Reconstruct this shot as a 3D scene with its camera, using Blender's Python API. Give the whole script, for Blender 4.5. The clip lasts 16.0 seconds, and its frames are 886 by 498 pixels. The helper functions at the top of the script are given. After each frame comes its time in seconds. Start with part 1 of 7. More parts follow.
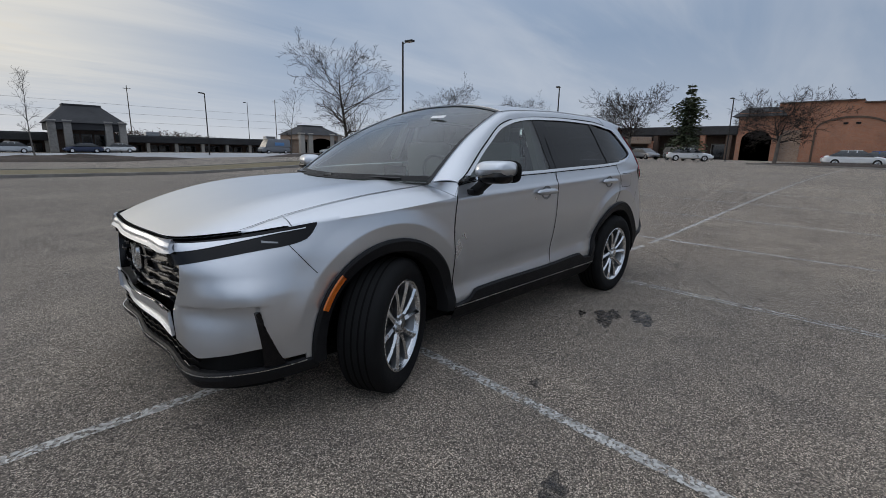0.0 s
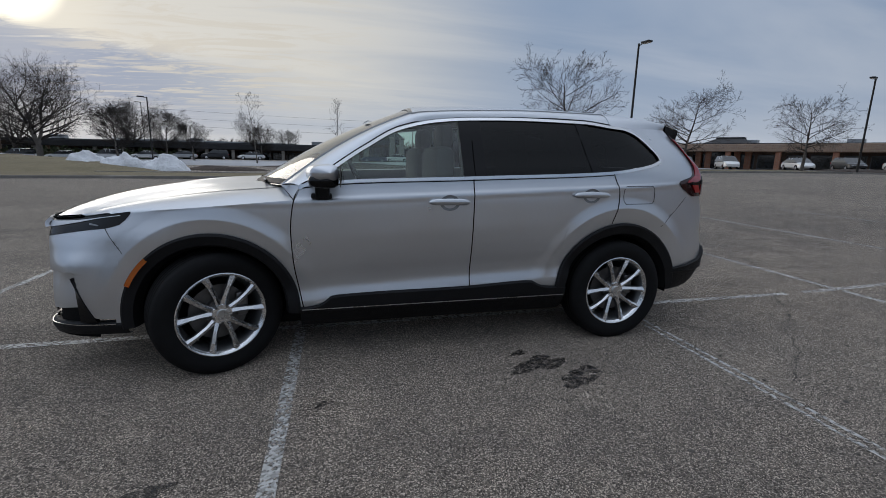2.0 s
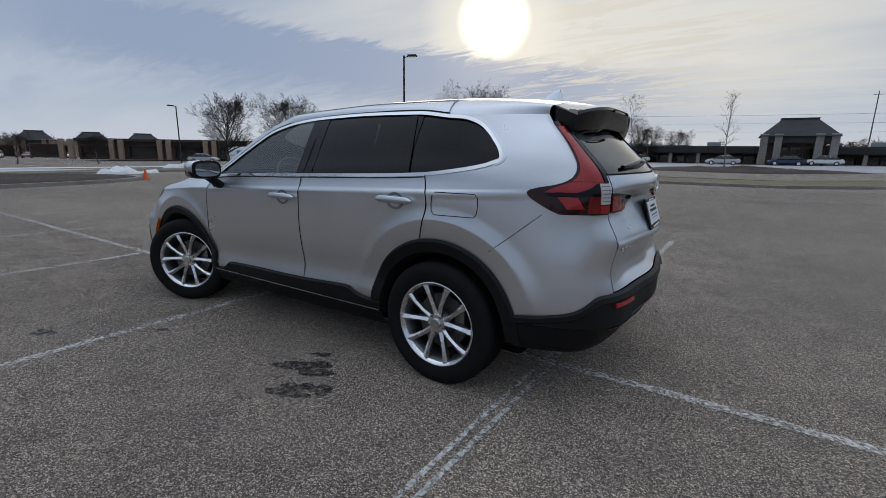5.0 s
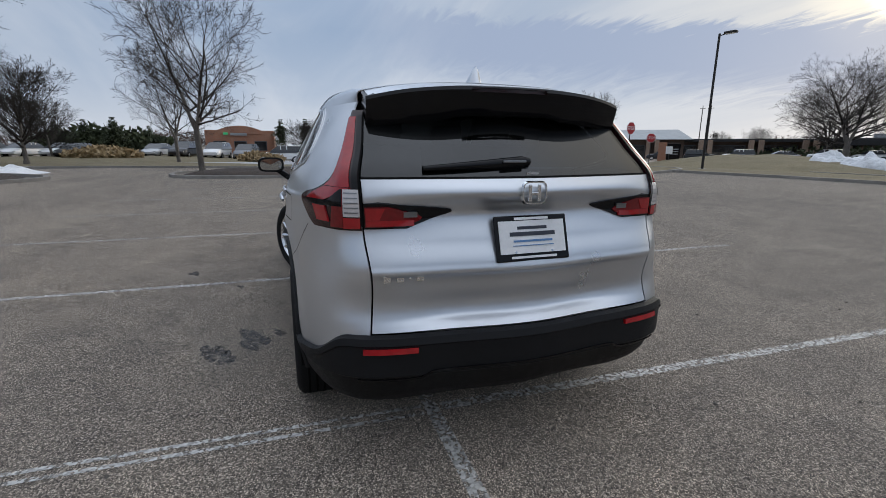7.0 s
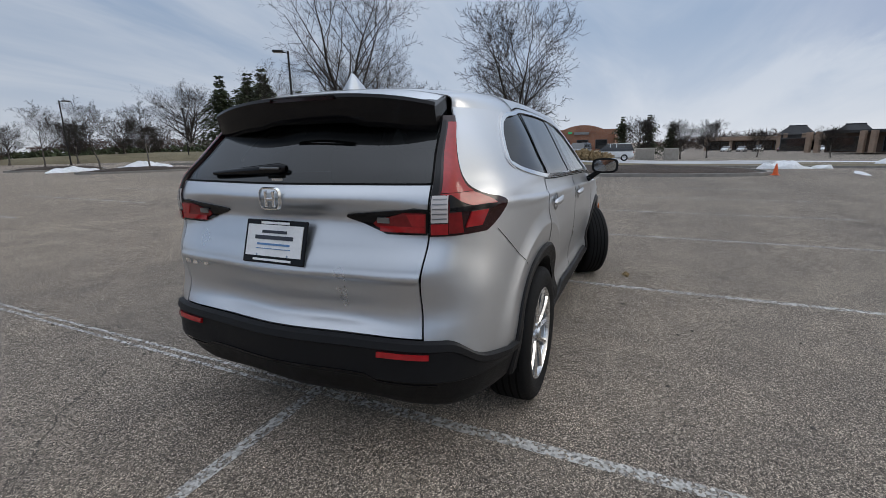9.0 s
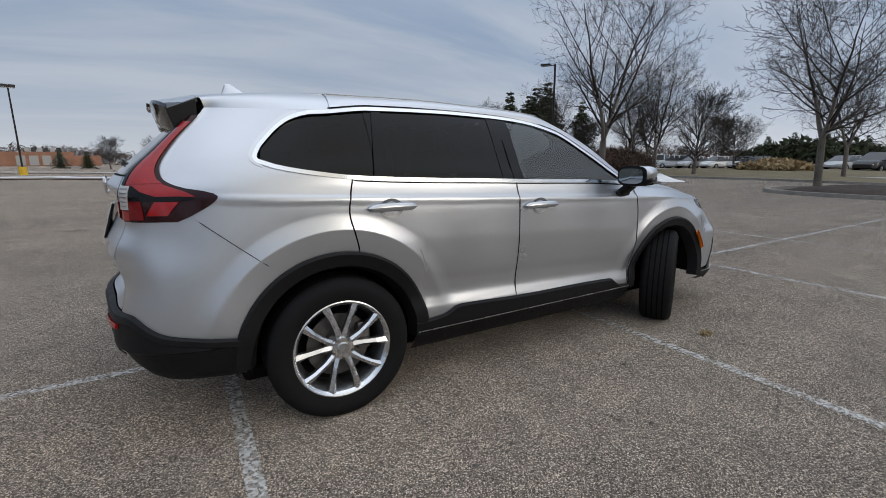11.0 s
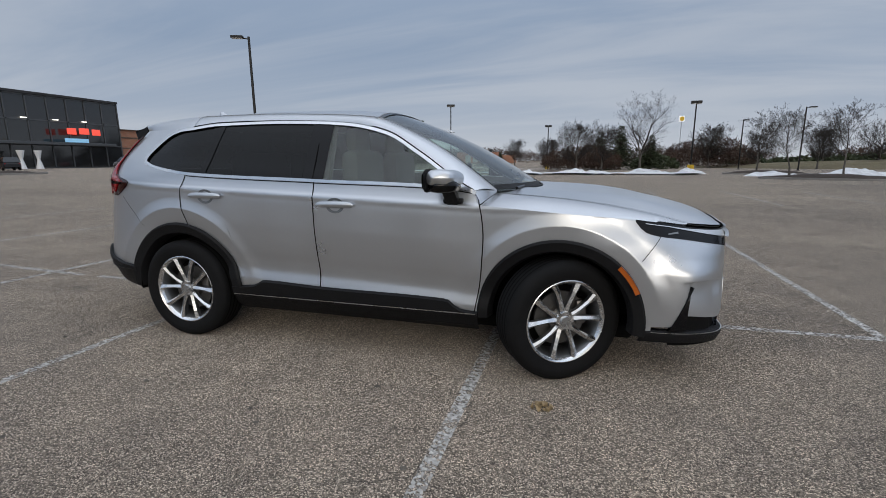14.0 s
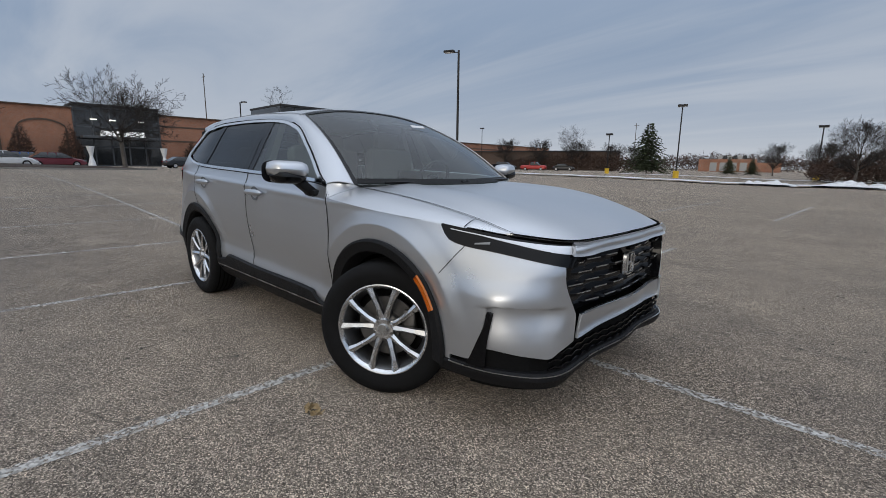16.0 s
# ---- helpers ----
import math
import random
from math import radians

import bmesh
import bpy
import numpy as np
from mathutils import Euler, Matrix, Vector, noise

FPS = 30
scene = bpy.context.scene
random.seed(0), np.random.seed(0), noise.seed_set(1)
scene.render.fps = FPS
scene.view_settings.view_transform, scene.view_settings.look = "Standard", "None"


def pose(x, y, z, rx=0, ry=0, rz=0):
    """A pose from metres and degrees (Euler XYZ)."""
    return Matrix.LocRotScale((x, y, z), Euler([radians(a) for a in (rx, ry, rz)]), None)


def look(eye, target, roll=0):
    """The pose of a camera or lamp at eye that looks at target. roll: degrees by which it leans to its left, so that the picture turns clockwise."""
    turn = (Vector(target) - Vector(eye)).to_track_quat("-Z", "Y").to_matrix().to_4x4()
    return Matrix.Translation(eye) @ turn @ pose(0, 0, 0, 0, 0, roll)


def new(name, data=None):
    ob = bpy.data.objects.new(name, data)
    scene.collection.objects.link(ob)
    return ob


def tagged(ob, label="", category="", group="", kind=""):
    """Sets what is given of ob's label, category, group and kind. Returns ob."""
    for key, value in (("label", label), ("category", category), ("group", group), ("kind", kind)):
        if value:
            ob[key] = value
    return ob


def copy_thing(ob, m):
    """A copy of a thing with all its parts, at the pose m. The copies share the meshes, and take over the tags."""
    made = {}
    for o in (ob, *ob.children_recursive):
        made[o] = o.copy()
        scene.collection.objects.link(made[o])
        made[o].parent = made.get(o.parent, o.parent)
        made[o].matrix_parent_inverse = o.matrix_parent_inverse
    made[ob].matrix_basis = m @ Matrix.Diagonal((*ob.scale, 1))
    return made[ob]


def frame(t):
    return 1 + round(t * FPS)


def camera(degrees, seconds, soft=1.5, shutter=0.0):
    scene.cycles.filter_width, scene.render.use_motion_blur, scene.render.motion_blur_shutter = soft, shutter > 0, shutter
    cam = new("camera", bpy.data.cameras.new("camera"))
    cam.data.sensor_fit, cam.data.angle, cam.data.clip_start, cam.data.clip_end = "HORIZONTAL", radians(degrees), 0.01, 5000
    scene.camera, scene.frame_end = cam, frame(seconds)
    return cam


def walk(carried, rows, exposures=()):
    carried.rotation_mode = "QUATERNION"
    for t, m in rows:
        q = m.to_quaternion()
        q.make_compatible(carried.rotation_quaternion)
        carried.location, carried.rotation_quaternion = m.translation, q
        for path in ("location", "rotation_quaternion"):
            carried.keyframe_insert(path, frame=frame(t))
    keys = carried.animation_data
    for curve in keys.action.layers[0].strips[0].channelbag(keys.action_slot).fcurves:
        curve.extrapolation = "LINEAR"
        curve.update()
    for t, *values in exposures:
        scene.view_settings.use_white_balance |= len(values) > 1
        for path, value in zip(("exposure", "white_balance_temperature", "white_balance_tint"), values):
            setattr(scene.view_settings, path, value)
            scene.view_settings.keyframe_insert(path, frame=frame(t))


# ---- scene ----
cam = camera(89.1, 16.0, soft=0.7)

PATH = [
    (0, (2.803, 2.7, 1.29), (1.409, 1.329, 0.866), 1.1),
    (0.5, (2.345, 3.002, 1.309), (1.165, 1.442, 0.894), 1.1),
    (1, (1.826, 3.291, 1.31), (0.868, 1.582, 0.907), 1.2),
    (1.5, (1.269, 3.484, 1.297), (0.545, 1.664, 0.896), 1.2),
    (2, (0.695, 3.676, 1.296), (0.2, 1.78, 0.896), 1.3),
    (2.5, (0.106, 3.733, 1.284), (-0.139, 1.791, 0.877), 1.3),
    (3, (-0.501, 3.742, 1.296), (-0.484, 1.785, 0.884), 1.4),
    (3.5, (-1.091, 3.664, 1.294), (-0.808, 1.728, 0.88), 1.5),
    (4, (-1.667, 3.495, 1.308), (-1.12, 1.616, 0.891), 1.4),
    (4.2, (-1.903, 3.421, 1.334), (-1.249, 1.578, 0.917), 1.3),
    (6.3, (-3.613, 1.702, 1.335), (-1.974, 0.642, 0.897), 0.4),
    (6.5, (-3.707, 1.483, 1.347), (-1.998, 0.542, 0.906), 0.4),
    (7, (-3.854, 0.894, 1.354), (-2.005, 0.275, 0.908), 0.3),
    (7.5, (-3.979, 0.303, 1.361), (-2.046, 0.046, 0.913), 0.2),
    (8, (-3.951, -0.267, 1.352), (-2.004, -0.158, 0.906), -0.0),
    (8.5, (-3.871, -0.832, 1.37), (-1.975, -0.384, 0.918), -0.6),
    (8.7, (-3.814, -1.047, 1.374), (-1.956, -0.461, 0.923), -0.8),
    (10.8, (-2.203, -2.891, 1.316), (-1.101, -1.269, 0.923), -0.5),
    (11, (-2.019, -2.998, 1.293), (-1.005, -1.318, 0.905), -0.4),
    (11.5, (-1.498, -3.25, 1.299), (-0.723, -1.446, 0.918), -0.2),
    (12, (-0.955, -3.487, 1.293), (-0.426, -1.595, 0.919), -0.3),
    (12.5, (-0.388, -3.585, 1.295), (-0.12, -1.638, 0.923), -0.3),
    (13, (0.2, -3.674, 1.291), (0.212, -1.709, 0.917), -0.2),
    (13.5, (0.793, -3.607, 1.289), (0.528, -1.661, 0.912), -0.4),
    (14, (1.391, -3.524, 1.289), (0.858, -1.635, 0.905), -0.4),
    (14.5, (1.932, -3.315, 1.276), (1.132, -1.522, 0.896), -0.5),
    (15, (2.464, -3.077, 1.274), (1.437, -1.401, 0.907), -0.1),
    (15.5, (2.887, -2.728, 1.238), (1.669, -1.181, 0.886), 0.2),
    (16, (3.2, -2.352, 1.225), (1.842, -0.93, 0.861), 0.7),
]
walk(cam, [(t, look(e, g, r)) for t, e, g, r in PATH], [(t, stops, kelvin, 11) for t, stops, kelvin in ((0, 0.08, 6300), (0.7, -0.10, 6300), (1.5, -0.16, 6200), (3.0, -0.02, 6050), (4.0, 0.0, 6050), (6.3, 0.03, 6250), (7.0, 0.28, 6300), (8.7, 0.33, 6350), (11.0, 0.25, 6400), (16.0, 0.17, 6350))])

# ------------------------------------------------------------ world and sun
SUN_AZ, SUN_EL = -62.5, 14.6          # degrees from +x towards +y, and above the horizon
sun_dir = Vector((math.cos(radians(SUN_EL)) * math.cos(radians(SUN_AZ)),
                  math.cos(radians(SUN_EL)) * math.sin(radians(SUN_AZ)), math.sin(radians(SUN_EL))))


class Net:
    """Short way to write node trees."""

    def __init__(self, tree):
        self.tree, self.nodes, self.links = tree, tree.nodes, tree.links

    def n(self, kind, ins=None, operation="", clamp=False, colour_mix="", span_kind="", feature=""):
        node = self.nodes.new(kind)
        if operation:
            node.operation = operation
        if clamp:
            node.use_clamp = True
        if colour_mix:
            node.data_type, node.blend_type = "RGBA", colour_mix
        if span_kind:
            node.interpolation_type = span_kind
        if feature:
            node.feature = feature
        for k, v in (ins or {}).items():
            if isinstance(v, bpy.types.NodeSocket):
                self.links.new(v, node.inputs[k])
            else:
                node.inputs[k].default_value = v
        return node

    def math(self, op, a, b=0.0, clamp=False):
        return self.n("ShaderNodeMath", {0: a, 1: b}, operation=op, clamp=clamp).outputs[0]

    def mix(self, fac, a, b, kind="MIX"):
        return self.n("ShaderNodeMix", {0: fac, 6: a, 7: b}, colour_mix=kind).outputs[2]

    def ramp(self, fac, stops):
        node = self.n("ShaderNodeValToRGB", {0: fac})
        els = node.color_ramp.elements
        while len(els) < len(stops):
            els.new(0.5)
        for e, (p, c) in zip(els, stops):
            e.position, e.color = p, (c if len(c) == 4 else (*c, 1))
        return node.outputs[0]

    def span(self, v, a, b, c=0.0, d=1.0, kind="LINEAR"):
        return self.n("ShaderNodeMapRange", {0: v, 1: a, 2: b, 3: c, 4: d}, span_kind=kind).outputs[0]

    def noise(self, vec, scale, detail=4.0, rough=0.55, dist=0.0):
        return self.n("ShaderNodeTexNoise", {"Vector": vec, "Scale": scale, "Detail": detail, "Roughness": rough, "Distortion": dist}).outputs[0]


world = bpy.data.worlds.new("winter_sky")
scene.world = world
world.use_nodes = True
w = Net(world.node_tree)
w.nodes.clear()
sky = w.n("ShaderNodeTexSky")
sky.sky_type, sky.sun_disc = "NISHITA", False
sky.sun_elevation, sky.sun_rotation = radians(SUN_EL), radians(90 - SUN_AZ)
sky.air_density, sky.dust_density, sky.ozone_density = 1.0, 2.0, 1.5
co = w.n("ShaderNodeTexCoord").outputs["Generated"]
sep = w.n("ShaderNodeSeparateXYZ", {0: co})
up = w.math("MAXIMUM", sep.outputs[2], 0.0)
den = w.math("ADD", up, 0.16)
flat = w.n("ShaderNodeCombineXYZ", {0: w.math("DIVIDE", sep.outputs[0], den), 1: w.math("DIVIDE", sep.outputs[1], den), 2: 0.0}).outputs[0]
turned = w.n("ShaderNodeMapping", {"Vector": flat, "Rotation": (0, 0, radians(28)), "Scale": (0.35, 1.25, 1.0)}).outputs[0]
veil = w.noise(turned, 0.9, 6.0, 0.55, 0.5)
ripple = w.noise(turned, 5.5, 7.0, 0.62, 1.4)
toward = w.n("ShaderNodeVectorMath", {0: co, 1: tuple(sun_dir)}, operation="DOT_PRODUCT").outputs["Value"]
# thin high cloud: blue-grey, paler in streaks, a cream veil where the sun stands behind it, a darker bank under the sun
aside = w.n("ShaderNodeVectorMath", {0: co, 1: (-0.887, -0.462, 0.0)}, operation="DOT_PRODUCT").outputs["Value"]
base = w.ramp(up, [(0.0, (0.58, 0.61, 0.645)), (0.10, (0.375, 0.44, 0.535)), (0.22, (0.275, 0.355, 0.475)), (0.38, (0.33, 0.41, 0.53)), (1.0, (1.02, 1.11, 1.24))])
streak = w.span(veil, 0.38, 0.68, 0.0, 1.0, "SMOOTHSTEP")
sheet = w.mix(w.math("MULTIPLY", streak, 0.55), base, (0.58, 0.61, 0.65, 1))
high = w.math("MULTIPLY", w.span(up, 0.35, 0.75, 0.0, 1.0, "SMOOTHSTEP"), w.span(toward, -0.5, 0.6, -0.22, 0.30))
away = w.span(toward, -0.6, 0.35, 0.86, 1.0)
high = w.math("SUBTRACT", w.math("MULTIPLY", w.math("ADD", high, 1.0), away), 1.0)
sheet = w.mix(1.0, sheet, w.n("ShaderNodeCombineXYZ", {0: w.math("ADD", high, 1.0), 1: w.math("ADD", high, 1.0), 2: w.math("ADD", high, 1.0)}).outputs[0], "MULTIPLY")
wide_veil = w.math("MULTIPLY", w.span(toward, 0.58, 0.95, 0.0, 0.95, "SMOOTHSTEP"), w.span(aside, -0.45, 0.10, 0.30, 1.0, "SMOOTHSTEP"))
edge = w.math("ADD", w.math("MULTIPLY", aside, -0.10), w.math("MULTIPLY", w.math("SUBTRACT", ripple, 0.5), 0.10))
height = w.math("SUBTRACT", sep.outputs[2], edge)
wide_veil = w.math("MULTIPLY", wide_veil, w.span(height, 0.10, 0.20, 0.30, 1.0, "SMOOTHSTEP"))
lit = w.mix(w.math("MULTIPLY", wide_veil, w.span(veil, 0.30, 0.55, 0.45, 1.0)), sheet, (0.79, 0.745, 0.645, 1))
bank = w.math("MULTIPLY", w.span(height, 0.196, 0.176, 0.0, 1.0, "SMOOTHSTEP"), w.span(height, 0.04, 0.12, 0.0, 1.0, "SMOOTHSTEP"))
bank = w.math("MULTIPLY", bank, w.math("MULTIPLY", w.span(toward, 0.55, 0.80, 0.0, 1.0, "SMOOTHSTEP"), w.span(aside, 0.46, 0.08, 0.0, 1.0, "SMOOTHSTEP")))
lit = w.mix(bank, lit, (0.305, 0.365, 0.48, 1))
flecks = w.math("MULTIPLY", w.span(ripple, 0.46, 0.60, 0.0, 1.0, "SMOOTHSTEP"), w.math("MULTIPLY", w.span(aside, -0.05, 0.15, 0.0, 0.8, "SMOOTHSTEP"), w.span(toward, 0.80, 0.95, 0.0, 1.0, "SMOOTHSTEP")))
flecks = w.math("MULTIPLY", flecks, w.span(sep.outputs[2], 0.06, 0.12, 0.0, 1.0, "SMOOTHSTEP"))
lit = w.mix(flecks, lit, (0.72, 0.66, 0.55, 1))
halo = w.math("MULTIPLY", w.span(toward, 0.988, 0.9985, 0.0, 0.8, "SMOOTHSTEP"), w.span(height, 0.17, 0.205, 0.15, 1.0, "SMOOTHSTEP"))
lit = w.mix(halo, lit, (0.88, 0.82, 0.68, 1))
core = w.math("MULTIPLY", w.span(toward, 0.9968, 0.9992, 0.0, 1.0, "SMOOTHERSTEP"), w.span(height, 0.178, 0.205, 0.1, 1.0, "SMOOTHSTEP"))
lit = w.mix(core, lit, (1.7, 1.55, 1.2, 1))
blend = w.n("ShaderNodeMix", {0: 0.94, 6: w.mix(1.0, sky.outputs[0], (0.04, 0.04, 0.04, 1), "MULTIPLY"), 7: lit}, colour_mix="MIX").outputs[2]
w.n("ShaderNodeOutputWorld", {0: w.n("ShaderNodeBackground", {0: blend, 1: 1.0}).outputs[0]})

sun = new("sun", bpy.data.lights.new("sun", "SUN"))
sun.data.energy, sun.data.angle, sun.data.color = 0.45, radians(26), (1.0, 0.91, 0.78)
sun.matrix_world = look(tuple(sun_dir * 60), (0, 0, 0))


# ------------------------------------------------------------ materials
def material(name):
    m = bpy.data.materials.new(name)
    m.use_nodes = True
    net = Net(m.node_tree)
    return m, net, m.node_tree.nodes["Principled BSDF"]


def plain(name, colour, rough=0.5, metal=0.0, coat=0.0, vary=0.12, scale=8.0, bump=0.0, bump_scale=200.0, emit=None, spec=0.5):
    """A surface of one colour with slight wear at two scales."""
    m, g, p = material(name)
    pos = g.n("ShaderNodeTexCoord").outputs["Object"]
    big, small = g.noise(pos, scale), g.noise(pos, scale * 12)
    tone = g.math("ADD", g.math("MULTIPLY", big, 0.7), g.math("MULTIPLY", small, 0.3))
    lo, hi = [tuple(c * (1 + s * vary) for c in colour) + (1,) for s in (-1, 1)]
    g.links.new(g.mix(g.span(tone, 0.3, 0.7), lo, hi), p.inputs["Base Color"])
    g.links.new(g.span(tone, 0.25, 0.75, max(rough - 0.08, 0.02), min(rough + 0.08, 1)), p.inputs["Roughness"])
    p.inputs["Metallic"].default_value, p.inputs["Coat Weight"].default_value = metal, coat
    p.inputs["Specular IOR Level"].default_value = spec
    if bump:
        b = g.n("ShaderNodeBump", {"Height": g.noise(pos, bump_scale, 3.0), "Strength": bump, "Distance": 0.004})
        g.links.new(b.outputs[0], p.inputs["Normal"])
    if emit:
        p.inputs["Emission Color"].default_value, p.inputs["Emission Strength"].default_value = (*colour, 1), emit
    return m


def paint(name, colour, metal=0.85, rough=0.33):
    """Clear-coated metallic car paint with a trace of road dust."""
    m, g, p = material(name)
    pos = g.n("ShaderNodeTexCoord").outputs["Object"]
    dust_haze, haze = g.noise(pos, 3.0, 5.0), g.noise(pos, 45.0, 2.0)
    lo, hi = tuple(c * 0.95 for c in colour) + (1,), tuple(min(c * 1.04, 1) for c in colour) + (1,)
    g.links.new(g.mix(g.math("ADD", g.math("MULTIPLY", haze, 0.3), g.math("MULTIPLY", dust_haze, 0.7)), lo, hi), p.inputs["Base Color"])
    g.links.new(g.span(dust_haze, 0.3, 0.7, rough - 0.04, rough + 0.06), p.inputs["Roughness"])
    p.inputs["Metallic"].default_value = metal
    p.inputs["Coat Weight"].default_value, p.inputs["Coat Roughness"].default_value = 0.5, 0.24
    return m


def glass(name, tint, gloss=0.02, film=0.0, ior=1.6):
    """Thin tinted pane: lets light through by its tint and mirrors by Fresnel."""
    m, g, p = material(name)
    g.nodes.remove(p)
    out = g.nodes["Material Output"]
    fres = g.n("ShaderNodeFresnel", {"IOR": ior}).outputs[0]
    see = g.n("ShaderNodeBsdfTransparent", {0: (*tint, 1)}).outputs[0]
    gl = g.n("ShaderNodeBsdfGlossy", {"Color": (1, 1, 1, 1), "Roughness": gloss}).outputs[0]
    if film:                          # a faint pale green layer: road dust plus painted haze of reflections
        pos = g.n("ShaderNodeTexCoord").outputs["Object"]
        dust_haze = g.n("ShaderNodeBsdfDiffuse", {0: (0.45, 0.50, 0.46, 1)}).outputs[0]
        see = g.n("ShaderNodeMixShader", {0: g.span(g.noise(pos, 5.0, 5.0), 0.3, 0.7, film * 0.8, film * 1.2), 1: see, 2: dust_haze}).outputs[0]
    g.links.new(g.n("ShaderNodeMixShader", {0: fres, 1: see, 2: gl}).outputs[0], out.inputs[0])
    return m


def asphalt_material():
    m, g, p = material("asphalt")
    pos = g.n("ShaderNodeNewGeometry").outputs["Position"]
    cells = g.n("ShaderNodeTexVoronoi", {"Vector": pos, "Scale": 205.0})
    stone = g.n("ShaderNodeSeparateColor", {0: cells.outputs["Color"]}).outputs[0]
    fine, mid, wide = g.noise(pos, 260.0, 2.0), g.noise(pos, 2.2, 7.0, 0.68, 0.4), g.noise(pos, 0.16, 4.0)
    tracks = g.noise(g.n("ShaderNodeMapping", {"Vector": pos, "Scale": (0.05, 0.55, 1.0)}).outputs[0], 1.0, 4.0, 0.6)
    grain = g.ramp(stone, [(0.0, (0.027, 0.023, 0.020)), (0.30, (0.132, 0.113, 0.094)), (0.72, (0.325, 0.277, 0.229)), (1.0, (0.94, 0.81, 0.68))])
    pits = g.n("ShaderNodeTexVoronoi", {"Vector": pos, "Scale": 95.0}).outputs["Distance"]
    grain = g.mix(g.span(pits, 0.0, 0.32, 0.68, 0.0), grain, (0.040, 0.035, 0.030, 1))
    grain = g.mix(g.span(fine, 0.3, 0.7, 0.0, 0.35), grain, (0.21, 0.178, 0.148, 1))
    worn = g.math("ADD", g.math("MULTIPLY", mid, 0.45), g.math("ADD", g.math("MULTIPLY", wide, 0.35), g.math("MULTIPLY", tracks, 0.35)))
    col = g.mix(1.0, grain, g.ramp(worn, [(0.40, (0.60, 0.60, 0.61)), (0.74, (1.22, 1.19, 1.13))]), "MULTIPLY")
    crack = g.n("ShaderNodeTexVoronoi", {"Vector": g.n("ShaderNodeVectorMath", {0: pos, 1: g.n("ShaderNodeTexNoise", {"Vector": pos, "Scale": 1.1, "Detail": 5.0}).outputs[1]}, operation="ADD").outputs[0], "Scale": 0.17}, feature="DISTANCE_TO_EDGE").outputs["Distance"]
    line = g.math("MULTIPLY", g.math("LESS_THAN", crack, 0.0012), g.span(g.noise(pos, 0.35, 2.0), 0.54, 0.60))
    col = g.mix(g.math("MULTIPLY", line, 0.5), col, (0.03, 0.028, 0.026, 1))
    spots = g.n("ShaderNodeTexVoronoi", {"Vector": pos, "Scale": 2.6}, feature="F1").outputs["Distance"]
    col = g.mix(g.math("MULTIPLY", g.math("LESS_THAN", spots, 0.035), 0.55), col, (0.035, 0.03, 0.028, 1))
    g.links.new(col, p.inputs["Base Color"])
    p.inputs["Roughness"].default_value = 0.9
    p.inputs["Diffuse Roughness"].default_value, p.inputs["Specular IOR Level"].default_value = 1.0, 0.30
    h = g.math("ADD", g.math("MULTIPLY", cells.outputs["Distance"], -0.8), g.math("MULTIPLY", fine, 0.3))
    g.links.new(g.n("ShaderNodeBump", {"Height": h, "Strength": 0.85, "Distance": 0.005}).outputs[0], p.inputs["Normal"])
    return m


def marking_material():
    """Worn white road paint: the chips let the asphalt through."""
    m, g, p = material("road_paint")
    pos = g.n("ShaderNodeNewGeometry").outputs["Position"]
    cells = g.n("ShaderNodeTexVoronoi", {"Vector": pos, "Scale": 70.0}).outputs["Color"]
    chip = g.n("ShaderNodeSeparateColor", {0: cells}).outputs[0]
    wide = g.noise(pos, 2.3, 4.0)
    hold = g.math("ADD", g.math("MULTIPLY", chip, 0.75), g.math("MULTIPLY", wide, 0.55))
    alpha = g.span(hold, 0.36, 0.92, 0.10, 0.88)
    g.links.new(g.ramp(g.noise(pos, 30.0), [(0.3, (0.46, 0.445, 0.415)), (0.7, (0.70, 0.68, 0.64))]), p.inputs["Base Color"])
    p.inputs["Roughness"].default_value = 0.7
    g.links.new(alpha, p.inputs["Alpha"])
    return m


def stain_material():
    m, g, p = material("oil_stain")
    pos = g.n("ShaderNodeNewGeometry").outputs["Position"]
    p.inputs["Base Color"].default_value, p.inputs["Roughness"].default_value = (0.025, 0.024, 0.024, 1), 0.45
    g.links.new(g.span(g.noise(pos, 28.0, 4.0), 0.30, 0.66, 0.15, 0.8), p.inputs["Alpha"])
    return m


def mottled(name, a, b, scale, rough=0.9, bump=0.6, dist=0.03):
    m, g, p = material(name)
    pos = g.n("ShaderNodeNewGeometry").outputs["Position"]
    t = g.math("ADD", g.math("MULTIPLY", g.noise(pos, scale, 6.0, 0.65), 0.6), g.math("MULTIPLY", g.noise(pos, scale * 0.07, 3.0), 0.4))
    g.links.new(g.ramp(t, [(0.34, a), (0.66, b)]), p.inputs["Base Color"])
    p.inputs["Roughness"].default_value = rough
    g.links.new(g.n("ShaderNodeBump", {"Height": g.noise(pos, scale * 2, 4.0), "Strength": bump, "Distance": dist}).outputs[0], p.inputs["Normal"])
    return m


